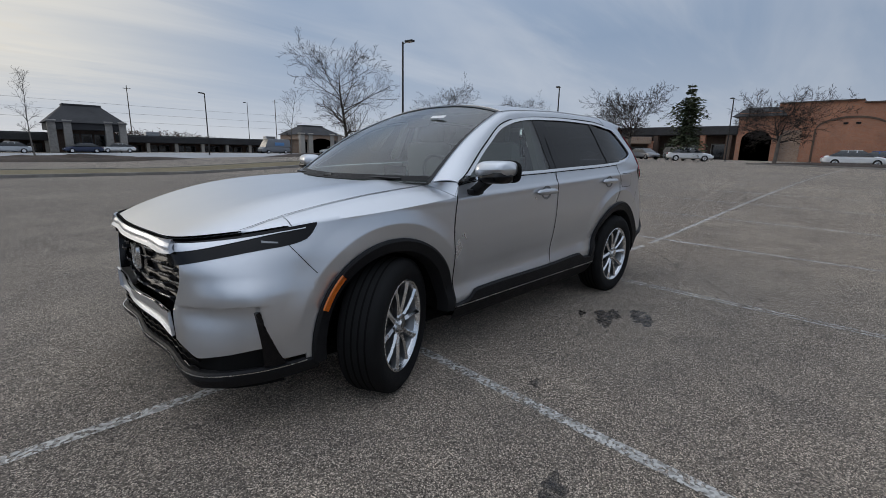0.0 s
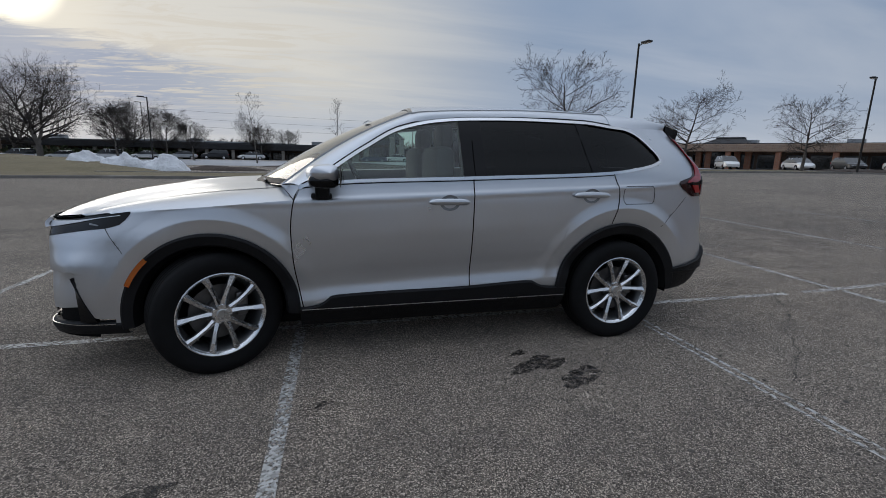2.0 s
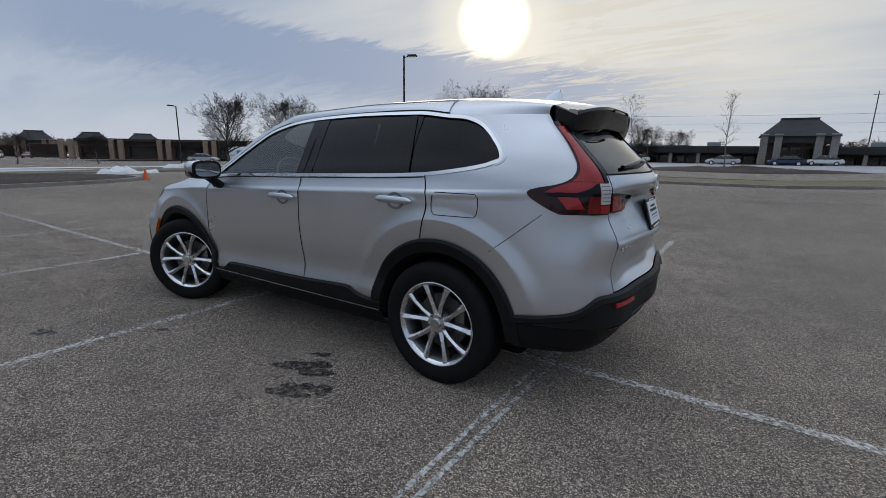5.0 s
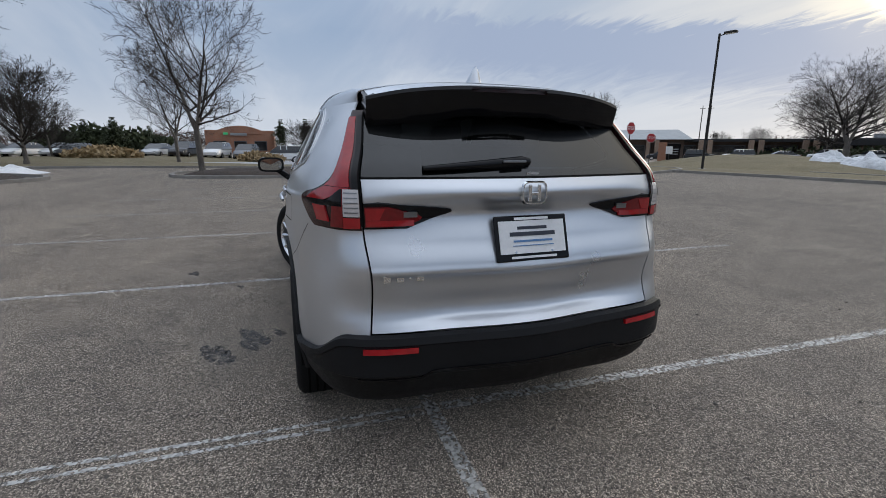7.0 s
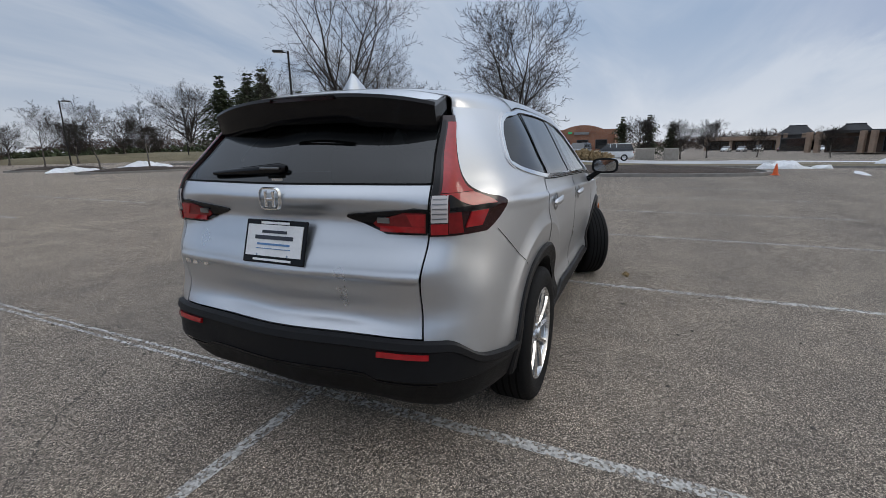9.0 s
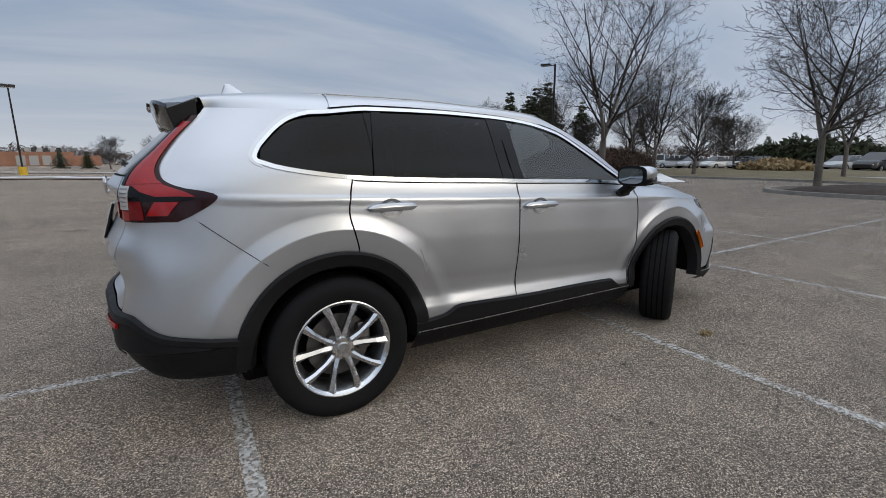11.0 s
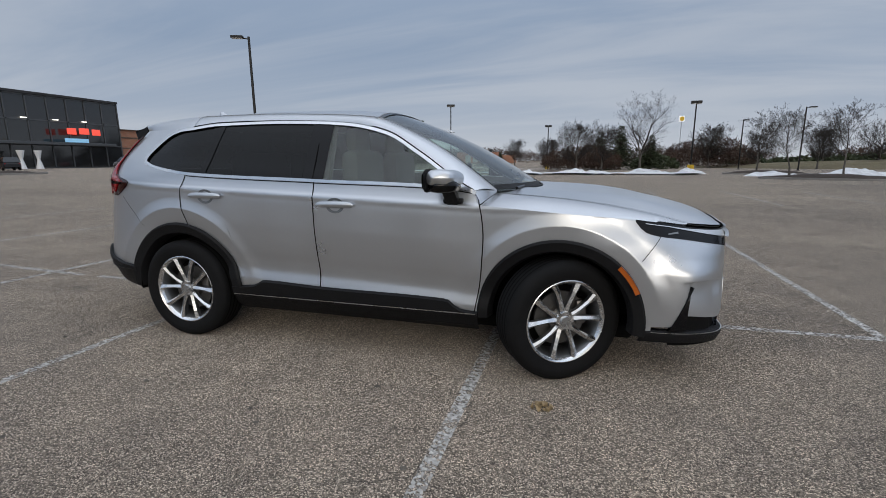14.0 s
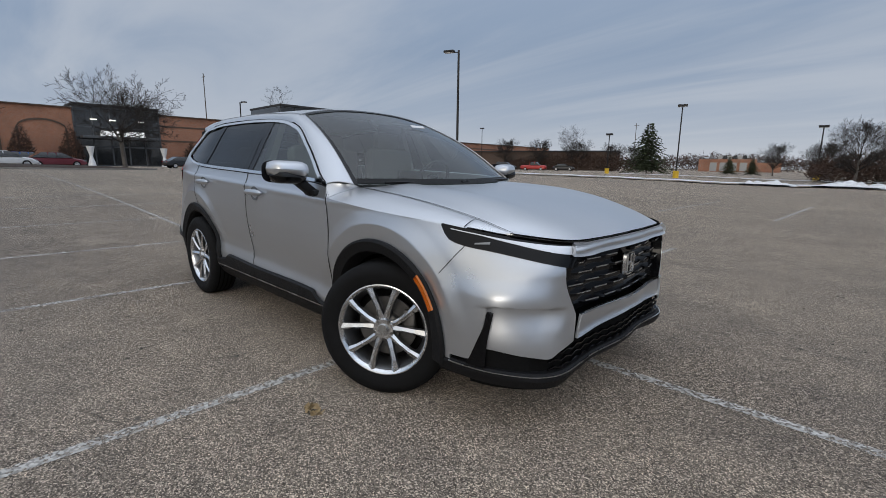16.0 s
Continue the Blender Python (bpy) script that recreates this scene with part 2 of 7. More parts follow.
def brick_material(name, a, b, mortar, scale=1.0):
    m, g, p = material(name)
    pos = g.n("ShaderNodeNewGeometry").outputs["Position"]
    s = g.n("ShaderNodeSeparateXYZ", {0: pos})
    vec = g.n("ShaderNodeCombineXYZ", {0: g.math("ADD", s.outputs[0], s.outputs[1]), 1: s.outputs[2], 2: 0.0}).outputs[0]
    br = g.n("ShaderNodeTexBrick", {"Vector": vec, "Color1": (*a, 1), "Color2": (*b, 1), "Mortar": (*mortar, 1), "Scale": 1.0 / scale,
                                     "Mortar Size": 0.008, "Brick Width": 0.22, "Row Height": 0.075})
    t = g.noise(pos, 0.5, 4.0)
    g.links.new(g.mix(1.0, br.outputs[0], g.ramp(t, [(0.3, (0.82, 0.82, 0.82)), (0.7, (1.12, 1.1, 1.08))]), "MULTIPLY"), p.inputs["Base Color"])
    p.inputs["Roughness"].default_value = 0.88
    return m


ASPHALT, ROADPAINT, STAIN = asphalt_material(), marking_material(), stain_material()
SILVER = paint("silver_paint", (0.61, 0.63, 0.66), rough=0.31)
CLAD = plain("black_cladding", (0.009, 0.009, 0.010), 0.55, spec=0.22, vary=0.2, scale=20, bump=0.25, bump_scale=900)
GLOSSBLACK = plain("gloss_black", (0.005, 0.005, 0.006), 0.10, spec=0.25, vary=0.1)
CHROME = plain("chrome", (0.80, 0.81, 0.82), 0.12, metal=1.0, vary=0.05)
SATINBAR = plain("satin_silver_bar", (0.66, 0.67, 0.69), 0.34, metal=0.9, vary=0.04)
SATIN = plain("satin_trim", (0.62, 0.63, 0.64), 0.28, metal=1.0, vary=0.05)
ALLOY = plain("machined_alloy", (0.80, 0.81, 0.82), 0.24, metal=1.0, vary=0.08, scale=30)
ALLOYDARK = plain("alloy_pocket", (0.24, 0.245, 0.25), 0.4, metal=0.9, vary=0.1)
STEEL = plain("brake_steel", (0.22, 0.21, 0.20), 0.45, metal=0.9, vary=0.25)
RUBBER = plain("tyre_rubber", (0.009, 0.009, 0.0095), 0.75, spec=0.18, vary=0.3, scale=14, bump=0.3, bump_scale=400)
GAP = plain("panel_gap", (0.005, 0.005, 0.005), 0.9, spec=0.1)
DARK = plain("wheel_well", (0.008, 0.008, 0.008), 0.95, vary=0.3, spec=0.1)
GLASS_CLEAR = glass("green_glass", (0.74, 0.88, 0.81), film=0.02, ior=1.7)
GLASS_DARK = glass("privacy_glass", (0.040, 0.042, 0.046), film=0.001, ior=1.36)
GLASS_REAR = glass("rear_privacy_glass", (0.060, 0.064, 0.068), film=0.003, ior=1.55)
GLASS_SCREEN = glass("windscreen_glass", (0.72, 0.84, 0.79), film=0.02, ior=1.7)
RED = plain("red_lens", (0.33, 0.009, 0.012), 0.15, spec=0.4, coat=0.5, vary=0.2, scale=40)
REDMID = plain("deep_red_lens", (0.16, 0.005, 0.007), 0.14, spec=0.4, coat=0.3, vary=0.3, scale=40)
REDDARK = plain("smoked_red_lens", (0.022, 0.003, 0.004), 0.12, spec=0.35, coat=0.15, vary=0.2)
PALELENS = plain("pale_lens", (0.60, 0.56, 0.55), 0.15, coat=1.0, vary=0.1)
DISC = plain("shaded_disc", (0.16, 0.155, 0.15), 0.45, metal=0.8, vary=0.25)
AMBER = plain("amber_lens", (0.62, 0.16, 0.012), 0.2, coat=0.8, vary=0.12)
MIRROR = plain("mirror_glass", (0.42, 0.44, 0.45), 0.02, metal=1.0, vary=0.02)
SEATGREY = plain("grey_cloth", (0.12, 0.12, 0.118), 0.9, vary=0.2, scale=30, bump=0.3)
DASH = plain("dash_plastic", (0.045, 0.045, 0.048), 0.7, vary=0.15)
LINER = plain("pale_headliner", (0.24, 0.245, 0.24), 0.95)
WHITE = plain("white_plastic", (0.78, 0.78, 0.78), 0.5)
INK = plain("dark_ink", (0.03, 0.035, 0.05), 0.6)
BLUEINK = plain("blue_ink", (0.10, 0.22, 0.42), 0.6)


# ------------------------------------------------------------ mesh helpers
def mesh(name, verts, faces, mat, parent=None, label="", smooth=True, sharp=None):
    me = bpy.data.meshes.new(name)
    me.from_pydata([tuple(v) for v in verts], [], faces)
    me.update()
    if smooth:
        me.polygons.foreach_set("use_smooth", [True] * len(me.polygons))
        if sharp:
            me.set_sharp_from_angle(angle=radians(sharp))
    me.materials.append(mat)
    ob = new(name, me)
    if parent:
        ob.parent = parent
    if label:
        ob["label"] = label
    return ob


def part(name, bm, mat, parent=None, label="", smooth=False, sharp=35):
    me = bpy.data.meshes.new(name)
    bmesh.ops.recalc_face_normals(bm, faces=bm.faces)
    bm.to_mesh(me)
    bm.free()
    if smooth:
        me.polygons.foreach_set("use_smooth", [True] * len(me.polygons))
        me.set_sharp_from_angle(angle=radians(sharp))
    me.materials.append(mat)
    ob = new(name, me)
    if parent:
        ob.parent = parent
    if label:
        ob["label"] = label
    return ob


def root(name, m=None, label="", category="", group="", kind=""):
    ob = new(name)
    ob.matrix_basis = m or Matrix()
    return tagged(ob, label, category, group, kind)


def add_box(bm, c, s, m=None, bevel=0.0):
    r = bmesh.ops.create_cube(bm, size=1.0, matrix=(m or Matrix()) @ Matrix.Translation(c) @ Matrix.Diagonal((*s, 1)))
    if bevel:
        es = list({e for v in r["verts"] for e in v.link_edges})
        bmesh.ops.bevel(bm, geom=es, offset=bevel, segments=2, affect="EDGES", profile=0.5)
    return bm


def box(c, s, m=None, bevel=0.0):
    return add_box(bmesh.new(), c, s, m, bevel)


def add_tube(bm, a, b, r1, r2=None, n=10, cap=True):
    a, b = Vector(a), Vector(b)
    d = b - a
    bmesh.ops.create_cone(bm, cap_ends=cap, segments=n, radius1=r1, radius2=r1 if r2 is None else r2, depth=d.length,
                          matrix=Matrix.Translation((a + b) / 2) @ d.to_track_quat("Z", "Y").to_matrix().to_4x4())
    return bm


def tube(a, b, r1, r2=None, n=10):
    return add_tube(bmesh.new(), a, b, r1, r2, n)


def curve(xs, ys):
    """A smooth curve through points with no overshoot (x rising)."""
    xs, ys = np.array(xs, float), np.array(ys, float)
    if xs[0] > xs[-1]:
        xs, ys = xs[::-1], ys[::-1]
    h, d = np.diff(xs), np.diff(ys) / np.diff(xs)
    m = np.zeros(len(xs))
    m[0], m[-1] = d[0], d[-1]
    for i in range(1, len(xs) - 1):
        if d[i - 1] * d[i] > 0:
            w1, w2 = 2 * h[i] + h[i - 1], h[i] + 2 * h[i - 1]
            m[i] = (w1 + w2) / (w1 / d[i - 1] + w2 / d[i])
    xl, yl, ml = xs.tolist(), ys.tolist(), m.tolist()

    def f(x):
        x = min(max(x, xl[0]), xl[-1])
        i = 0
        while i < len(xl) - 2 and x > xl[i + 1]:
            i += 1
        hh = xl[i + 1] - xl[i]
        t = (x - xl[i]) / hh
        return ((1 + 2 * t) * (1 - t) ** 2 * yl[i] + t * (1 - t) ** 2 * hh * ml[i] + t * t * (3 - 2 * t) * yl[i + 1] + t * t * (t - 1) * hh * ml[i + 1])
    return f


def grid_mesh(name, P, nu, nv, mat, parent=None, label="", flange=0.0, close_u=False, flip=False, sharp=None):
    """A sheet P(i, j) of nu x nv points; flange: its rim turned inwards by that much, against the outward side."""
    pts = [[Vector(P(i, j)) for j in range(nv)] for i in range(nu)]
    verts = [p for row in pts for p in row]
    faces = []
    for i in range(nu - (0 if close_u else 1)):
        k = (i + 1) % nu
        for j in range(nv - 1):
            f = (i * nv + j, k * nv + j, k * nv + j + 1, i * nv + j + 1)
            faces.append(f[::-1] if flip else f)
    if flange:
        ring = [(i, 0) for i in range(nu)] + [(nu - 1, j) for j in range(1, nv)] + [(i, nv - 1) for i in range(nu - 2, -1, -1)] + [(0, j) for j in range(nv - 2, 0, -1)]
        first = len(verts)
        for i, j in ring:
            a, b = pts[min(i + 1, nu - 1)][j] - pts[max(i - 1, 0)][j], pts[i][min(j + 1, nv - 1)] - pts[i][max(j - 1, 0)]
            nrm = a.cross(b)
            nrm = nrm.normalized() if nrm.length > 1e-9 else Vector((0, 0, 1))
            if flip:
                nrm = -nrm
            verts.append(pts[i][j] - nrm * flange)
        m = len(ring)
        for q in range(m):
            a, b = ring[q][0] * nv + ring[q][1], ring[(q + 1) % m][0] * nv + ring[(q + 1) % m][1]
            f = (a, first + q, first + (q + 1) % m, b)
            faces.append(f[::-1] if flip else f)
    return mesh(name, verts, faces, mat, parent, label, sharp=sharp or (40 if flange else None))


# ------------------------------------------------------------ ground
def rise(x, y):
    """The land lifts a little behind the car and falls away far ahead of it."""
    a = 0.62 - 0.16 * math.tanh(y / 14)
    k = 1 - math.exp(-max(0.0, -x - 4.0) / 11.0)
    fade = 1 - 0.6 * smooth_step(28, 60, -y)
    fall = 1.7 * (1 - math.exp(-max(0.0, x - 22.0) / 58.0)) * smooth_step(12, -4, y)
    return a * k * k ** 0.3 * fade - fall


def smooth_step(a, b, x):
    t = min(max((x - a) / (b - a), 0), 1)
    return t * t * (3 - 2 * t)


def axis_steps(reach):
    out, x, step = [0.0], 0.0, 1.5
    while x < reach:
        x += step
        step *= 1.16 if x > 40 else 1.0
        out.append(min(x, reach))
    return [-v for v in out[:0:-1]] + out


gx, gy = axis_steps(2500), axis_steps(2500)
gv = [(x, y, rise(x, y) * smooth_step(900, 300, math.hypot(x, y))) for x in gx for y in gy]
gf = [(i * len(gy) + j, (i + 1) * len(gy) + j, (i + 1) * len(gy) + j + 1, i * len(gy) + j + 1) for i in range(len(gx) - 1) for j in range(len(gy) - 1)]
tagged(mesh("ground", gv, gf, ASPHALT), "worn grey-brown asphalt of a large car park", "asphalt", kind="structure")


def drape(name, outline, mat, lift, label="", category="", kind="structure", step=1.2):
    """A flat patch laid on the ground: outline given as a function of u along and v across."""
    f, nu, nv = outline
    def P(i, j):
        x, y = f(i / (nu - 1), j / (nv - 1))
        return Vector((x, y, rise(x, y) + lift))
    ob = grid_mesh(name, P, nu, nv, mat)
    return tagged(ob, label, category, kind=kind)


def ribbon(name, a, b, half, lift=.004, mat=ROADPAINT, label="worn white painted parking line on asphalt"):
    a, b = Vector(a), Vector(b)
    d = (b - a).normalized()
    t = Vector((-d.y, d.x))
    n = max(2, int((b - a).length / 1.0) + 1)
    return drape(name, (lambda u, v: a + (b - a) * u + t * half * (v * 2 - 1), n, 2), mat, lift, label, "road marking")


LINE_X = [.91 + 2.72 * k for k in range(-9, 9)]
SKEW = .025                           # the stalls run a little out of square
for x in LINE_X:
    if abs(x + 1.81) < .1:             # repainted twice: two narrow stripes side by side
        for e in (-.036, .030):
            ribbon("parking_line", (x + e, .32), (x + e + SKEW * 5, 5.15), .014)
    else:
        ribbon("parking_line", (x, .32), (x + SKEW * 5, 5.15), .037)
    ribbon("parking_line", (x, .22), (x - SKEW * 5, -4.95), .037)
ribbon("parking_line", (-40, .27), (24, .27), .037, .006)
for x in [1.6 + 2.8 * k for k in range(-10, 6)]:
    ribbon("parking_line", (x - .1, 11.0), (x + .1, 17.4), .045)


def blot(name, cx, cy, rx, ry, turn, seed, mat=STAIN, lift=.005, label="dark oil stain on asphalt"):
    rnd = random.Random(seed)
    ph = [rnd.uniform(0, 6.28) for _ in range(6)]
    def f(u, v):
        a = 2 * math.pi * u
        r = v * (1 + .22 * math.sin(3 * a + ph[0]) + .16 * math.sin(5 * a + ph[1]) + .10 * math.sin(9 * a + ph[2]))
        x, y = rx * r * math.cos(a), ry * r * math.sin(a)
        c, s = math.cos(turn), math.sin(turn)
        return cx + x * c - y * s, cy + x * s + y * c
    return drape(name, (f, 41, 4), mat, lift, label, "stain")


blot("oil_stain", -.60, 1.23, .20, .085, .25, 1)
blot("oil_stain", -.74, 1.47, .12, .075, .3, 2)
blot("oil_stain", -.86, 1.37, .10, .05, .1, 3)
blot("oil_stain", -.53, 1.05, .07, .03, .4, 4)
blot("oil_stain", 1.40, 1.95, .085, .05, .4, 5)
blot("oil_stain", .745, 1.43, .045, .03, .3, 6)


# ------------------------------------------------------------ more materials for the surroundings
GRASS = mottled("dormant_grass", (0.105, 0.088, 0.045), (0.215, 0.175, 0.10), 9.0, bump=0.9, dist=0.05)
MULCH = mottled("bark_mulch", (0.026, 0.019, 0.015), (0.075, 0.052, 0.038), 14.0, bump=1.0, dist=0.04)
SNOW = mottled("old_snow", (0.60, 0.61, 0.63), (0.88, 0.89, 0.90), 2.2, rough=0.75, bump=0.9, dist=0.12)
KERB = mottled("kerb_concrete", (0.17, 0.16, 0.145), (0.34, 0.32, 0.295), 5.0, bump=0.3, dist=0.01)
SALTED = mottled("salted_pavement", (0.23, 0.235, 0.245), (0.50, 0.51, 0.53), 0.5, bump=0.2, dist=0.01)
BARK = mottled("grey_bark", (0.060, 0.052, 0.045), (0.19, 0.168, 0.145), 20.0, bump=0.9, dist=0.02)
TWIG = mottled("twigs", (0.015, 0.012, 0.010), (0.042, 0.033, 0.027), 6.0, bump=0.2, dist=0.01)
NEEDLE = mottled("pine_needles", (0.016, 0.024, 0.012), (0.075, 0.090, 0.038), 5.0, bump=0.4, dist=0.02)
RUSSET = mottled("russet_shrub", (0.040, 0.024, 0.018), (0.10, 0.060, 0.042), 5.0, bump=0.4, dist=0.02)
STRAW = mottled("dry_ornamental_grass", (0.26, 0.18, 0.09), (0.46, 0.35, 0.20), 7.0, bump=0.4, dist=0.02)
POLE = plain("bronze_pole", (0.020, 0.018, 0.017), 0.5, metal=0.3)
YELLOW = plain("yellow_paint", (0.72, 0.46, 0.03), 0.6, vary=0.2, scale=3)
SIGNRED = plain("sign_red", (0.42, 0.02, 0.025), 0.45)
SIGNBACK = plain("sign_steel", (0.35, 0.36, 0.37), 0.4, metal=0.8)
BRICK_RED = brick_material("red_brick", (0.40, 0.175, 0.098), (0.31, 0.130, 0.076), (0.33, 0.25, 0.20))
BRICK_BUFF = brick_material("buff_brick", (0.34, 0.235, 0.165), (0.25, 0.165, 0.115), (0.33, 0.29, 0.25))
BRICK_DARK = brick_material("brown_brick", (0.115, 0.075, 0.052), (0.085, 0.055, 0.040), (0.12, 0.10, 0.09))
STUCCO = mottled("pale_stucco", (0.30, 0.275, 0.24), (0.42, 0.39, 0.345), 3.0, bump=0.15, dist=0.01)
ROOFDARK = mottled("dark_shingle", (0.022, 0.022, 0.024), (0.055, 0.055, 0.058), 6.0, bump=0.5, dist=0.02)
ROOFPALE = mottled("pale_metal_roof", (0.30, 0.32, 0.33), (0.42, 0.44, 0.45), 1.5, rough=0.5, bump=0.1, dist=0.01)
SHOPGLASS = plain("shop_glass", (0.018, 0.020, 0.022), 0.08, coat=0.5, vary=0.3)
FRAMEGREY = plain("grey_frame", (0.10, 0.105, 0.11), 0.5, metal=0.4)
SIGNWHITE = plain("lit_sign", (0.85, 0.85, 0.83), 0.5, emit=0.5)
SIGNNEON = plain("red_sign", (0.75, 0.08, 0.05), 0.5, emit=0.8)
SIGNBLUE = plain("blue_sign", (0.25, 0.50, 0.70), 0.5, emit=0.4)
SIGNGREEN = plain("green_sign", (0.05, 0.45, 0.18), 0.5, emit=0.2)
ORANGE = plain("cone_orange", (0.75, 0.13, 0.03), 0.6)
LAMPGLOW = plain("lamp_diffuser", (0.9, 0.85, 0.75), 0.4, emit=2.0)
TOPS = {c: paint("paint_" + c, v, 0.35, 0.35) for c, v in dict(white=(0.75, 0.75, 0.74), black=(0.015, 0.015, 0.017), grey=(0.16, 0.165, 0.175), silver=(0.45, 0.46, 0.47),
                                                              red=(0.38, 0.025, 0.02), blue=(0.02, 0.10, 0.36), maroon=(0.16, 0.02, 0.03), navy=(0.02, 0.03, 0.07)).items()}


def on_ground(x, y, turn=0.0, lift=0.0):
    return pose(x, y, rise(x, y) + lift, 0, 0, turn)


# ------------------------------------------------------------ verges, kerbs, islands
def band_along(name, pts, half, mat, lift, label, category, height=None, kind="structure"):
    """A strip along a line of points; with a height it is a kerb stone with sides."""
    pts = [Vector(p) for p in pts]
    def P(i, j):
        a, b = pts[max(i - 1, 0)], pts[min(i + 1, len(pts) - 1)]
        d = (b - a).normalized()
        t = Vector((-d.y, d.x))
        k, z = ([(-1, -.02), (-1, height), (1, height), (1, -.02)] if height else [(-1, lift), (1, lift)])[j]
        q = pts[i] + t * half * k
        return Vector((q.x, q.y, rise(q.x, q.y) + z))
    return tagged(grid_mesh(name, P, len(pts), 4 if height else 2, mat, sharp=30), label, category, kind=kind)


def line_pts(a, b, n=24):
    return [Vector(a).lerp(Vector(b), k / (n - 1)) for k in range(n)]


KERB_LABEL = "weathered concrete kerb along the car park"
for a, b in (((11, -20.4), (-62, -24.2)), ((27.6, 42), (27.6, -16))):
    band_along("kerb", line_pts(a, b, 40), .09, KERB, 0, KERB_LABEL, "kerb", .13)
band_along("kerb", line_pts((13, -25.4), (-62, -29.0), 40), .09, KERB, 0, KERB_LABEL, "kerb", .13)
band_along("verge", line_pts((11.5, -22.9), (-62, -26.6), 40), 2.4, GRASS, .10, "dormant straw-coloured grass verge beside the kerb", "grass")
band_along("kerb", line_pts((16.2, -19.2), (11, -20.4), 10), .09, KERB, 0, KERB_LABEL, "kerb", .13)
band_along("verge", line_pts((22.5, -22.0), (11.5, -22.9), 12), 2.5, GRASS, .10, "dormant straw-coloured grass verge beside the kerb", "grass")
band_along("verge", line_pts((31.6, 42), (31.6, -16), 30), 3.9, GRASS, .10, "dormant straw-coloured grass verge beside the kerb", "grass")
band_along("pavement", line_pts((40, -62), (-60, -66), 30), 18, SALTED, .012, "pale salted pavement with thin snow", "pavement")
band_along("pavement", line_pts((46, 40), (46, -12), 30), 9, SALTED, .012, "pale salted pavement with thin snow", "pavement")


def mound(name, cx, cy, rx, ry, h, mat, label, category, seed=0, turn=0.0, rough=.25, n=40, m=9, kind="structure", power=1.0, lift=0.0):
    rnd = random.Random(seed)
    ph = [rnd.uniform(0, 6.28) for _ in range(5)]
    c, s = math.cos(radians(turn)), math.sin(radians(turn))
    def P(i, j):
        a, r = 2 * math.pi * i / (n - 1), j / (m - 1)
        k = 1 + rough * .5 * (math.sin(2 * a + ph[0]) * .5 + math.sin(3 * a + ph[1]) * .3 + math.sin(7 * a + ph[2]) * .15)
        x, y = rx * r * k * math.cos(a), ry * r * k * math.sin(a)
        x, y = cx + x * c - y * s, cy + x * s + y * c
        z = h * max(0, (1 - r ** 2)) ** power
        z *= 1 + rough * 2.0 * (noise.noise(Vector((x * .9, y * .9, seed))) + .5 * noise.noise(Vector((x * 2.7, y * 2.7, seed))))
        return Vector((x, y, rise(x, y) + lift + (z if r < 1 else -.03)))
    return tagged(grid_mesh(name, P, n, m, mat), label, category, kind=kind)


def island(cx, cy, rx, ry, turn=0.0, top=MULCH, h=.22, seed=1):
    pts = []
    for k in range(41):
        a = 2 * math.pi * k / 40
        x, y = rx * math.copysign(abs(math.cos(a)) ** .7, math.cos(a)), ry * math.copysign(abs(math.sin(a)) ** .7, math.sin(a))
        c, s = math.cos(radians(turn)), math.sin(radians(turn))
        pts.append((cx + x * c - y * s, cy + x * s + y * c))
    band_along("kerb", pts, .09, KERB, 0, "low concrete kerb round a planted island", "kerb", .13)
    mound("planting_bed", cx, cy, rx * 1.0, ry * 1.0, h + .12, top, "dark bark mulch bed inside a kerbed island", "mulch bed", seed, turn, .12, lift=.0, power=.55)


island(19.6, -.2, 3.0, 6.1, 4, seed=2)
island(18.8, 15.6, 3.0, 6.0, -28, seed=3)
island(16.8, 30.0, 1.6, 3.6, 60, seed=4)
island(17.0, 40.5, 1.4, 3.0, 60, seed=5)
island(18.4, -16.6, 5.6, 3.1, -66, GRASS, .10, seed=6)
island(-46, 1.5, 2.3, 8.4, 0, seed=7)
island(-43, 21.0, 2.6, 4.0, 0, seed=8)
island(-42, -24.0, 3.0, 3.5, 20, seed=10)
mound("planting_bed", 8, -32.8, 3.2, 1.4, .30, MULCH, "dark bark mulch mound on the verge", "mulch bed", 11)
mound("planting_bed", -2, -43, 9.0, 2.6, .40, MULCH, "dark bark mulch mound beside the road", "mulch bed", 12)
mound("planting_bed", -27, -46, 8.0, 2.6, .40, MULCH, "dark bark mulch mound beside the road", "mulch bed", 13)
mound("grass_bank", 25, -36, 17, 8.5, .85, GRASS, "dormant grass bank beyond the kerb", "grass", 14, -40, .08)
mound("grass_bank", 46, 62, 34, 9, 1.1, GRASS, "long low bank of dormant grass", "grass", 15, -35, .08)
mound("grass_bank", 48, 18, 13, 16, .25, GRASS, "dormant grass around the far parking row", "grass", 16, 0, .08)
SNOW_LABEL = "dirty ploughed snow heap melting on the asphalt"
def snow(cx, cy, rx, ry, h, seed, turn=0.0, rough=.55):
    mound("snow_mound", cx, cy, rx, ry, h, SNOW, SNOW_LABEL, "snow", seed, turn, rough, 56, 14, kind="", power=.7)
snow(13.7, -31.2, 1.7, 1.2, .85, 21, -20, .45)
snow(16.2, -31.9, 1.6, 1.1, .9, 22, -10, .45)
snow(11.2, -30.9, 1.6, 1.1, .8, 31, -15, .45)
snow(39.8, -19.8, 3.4, 1.2, .52, 23, -70)
snow(26.0, -8.6, .6, 1.9, .40, 25, 10, .95)
snow(15.2, -14.4, .55, 1.6, .16, 26, 8, .9)
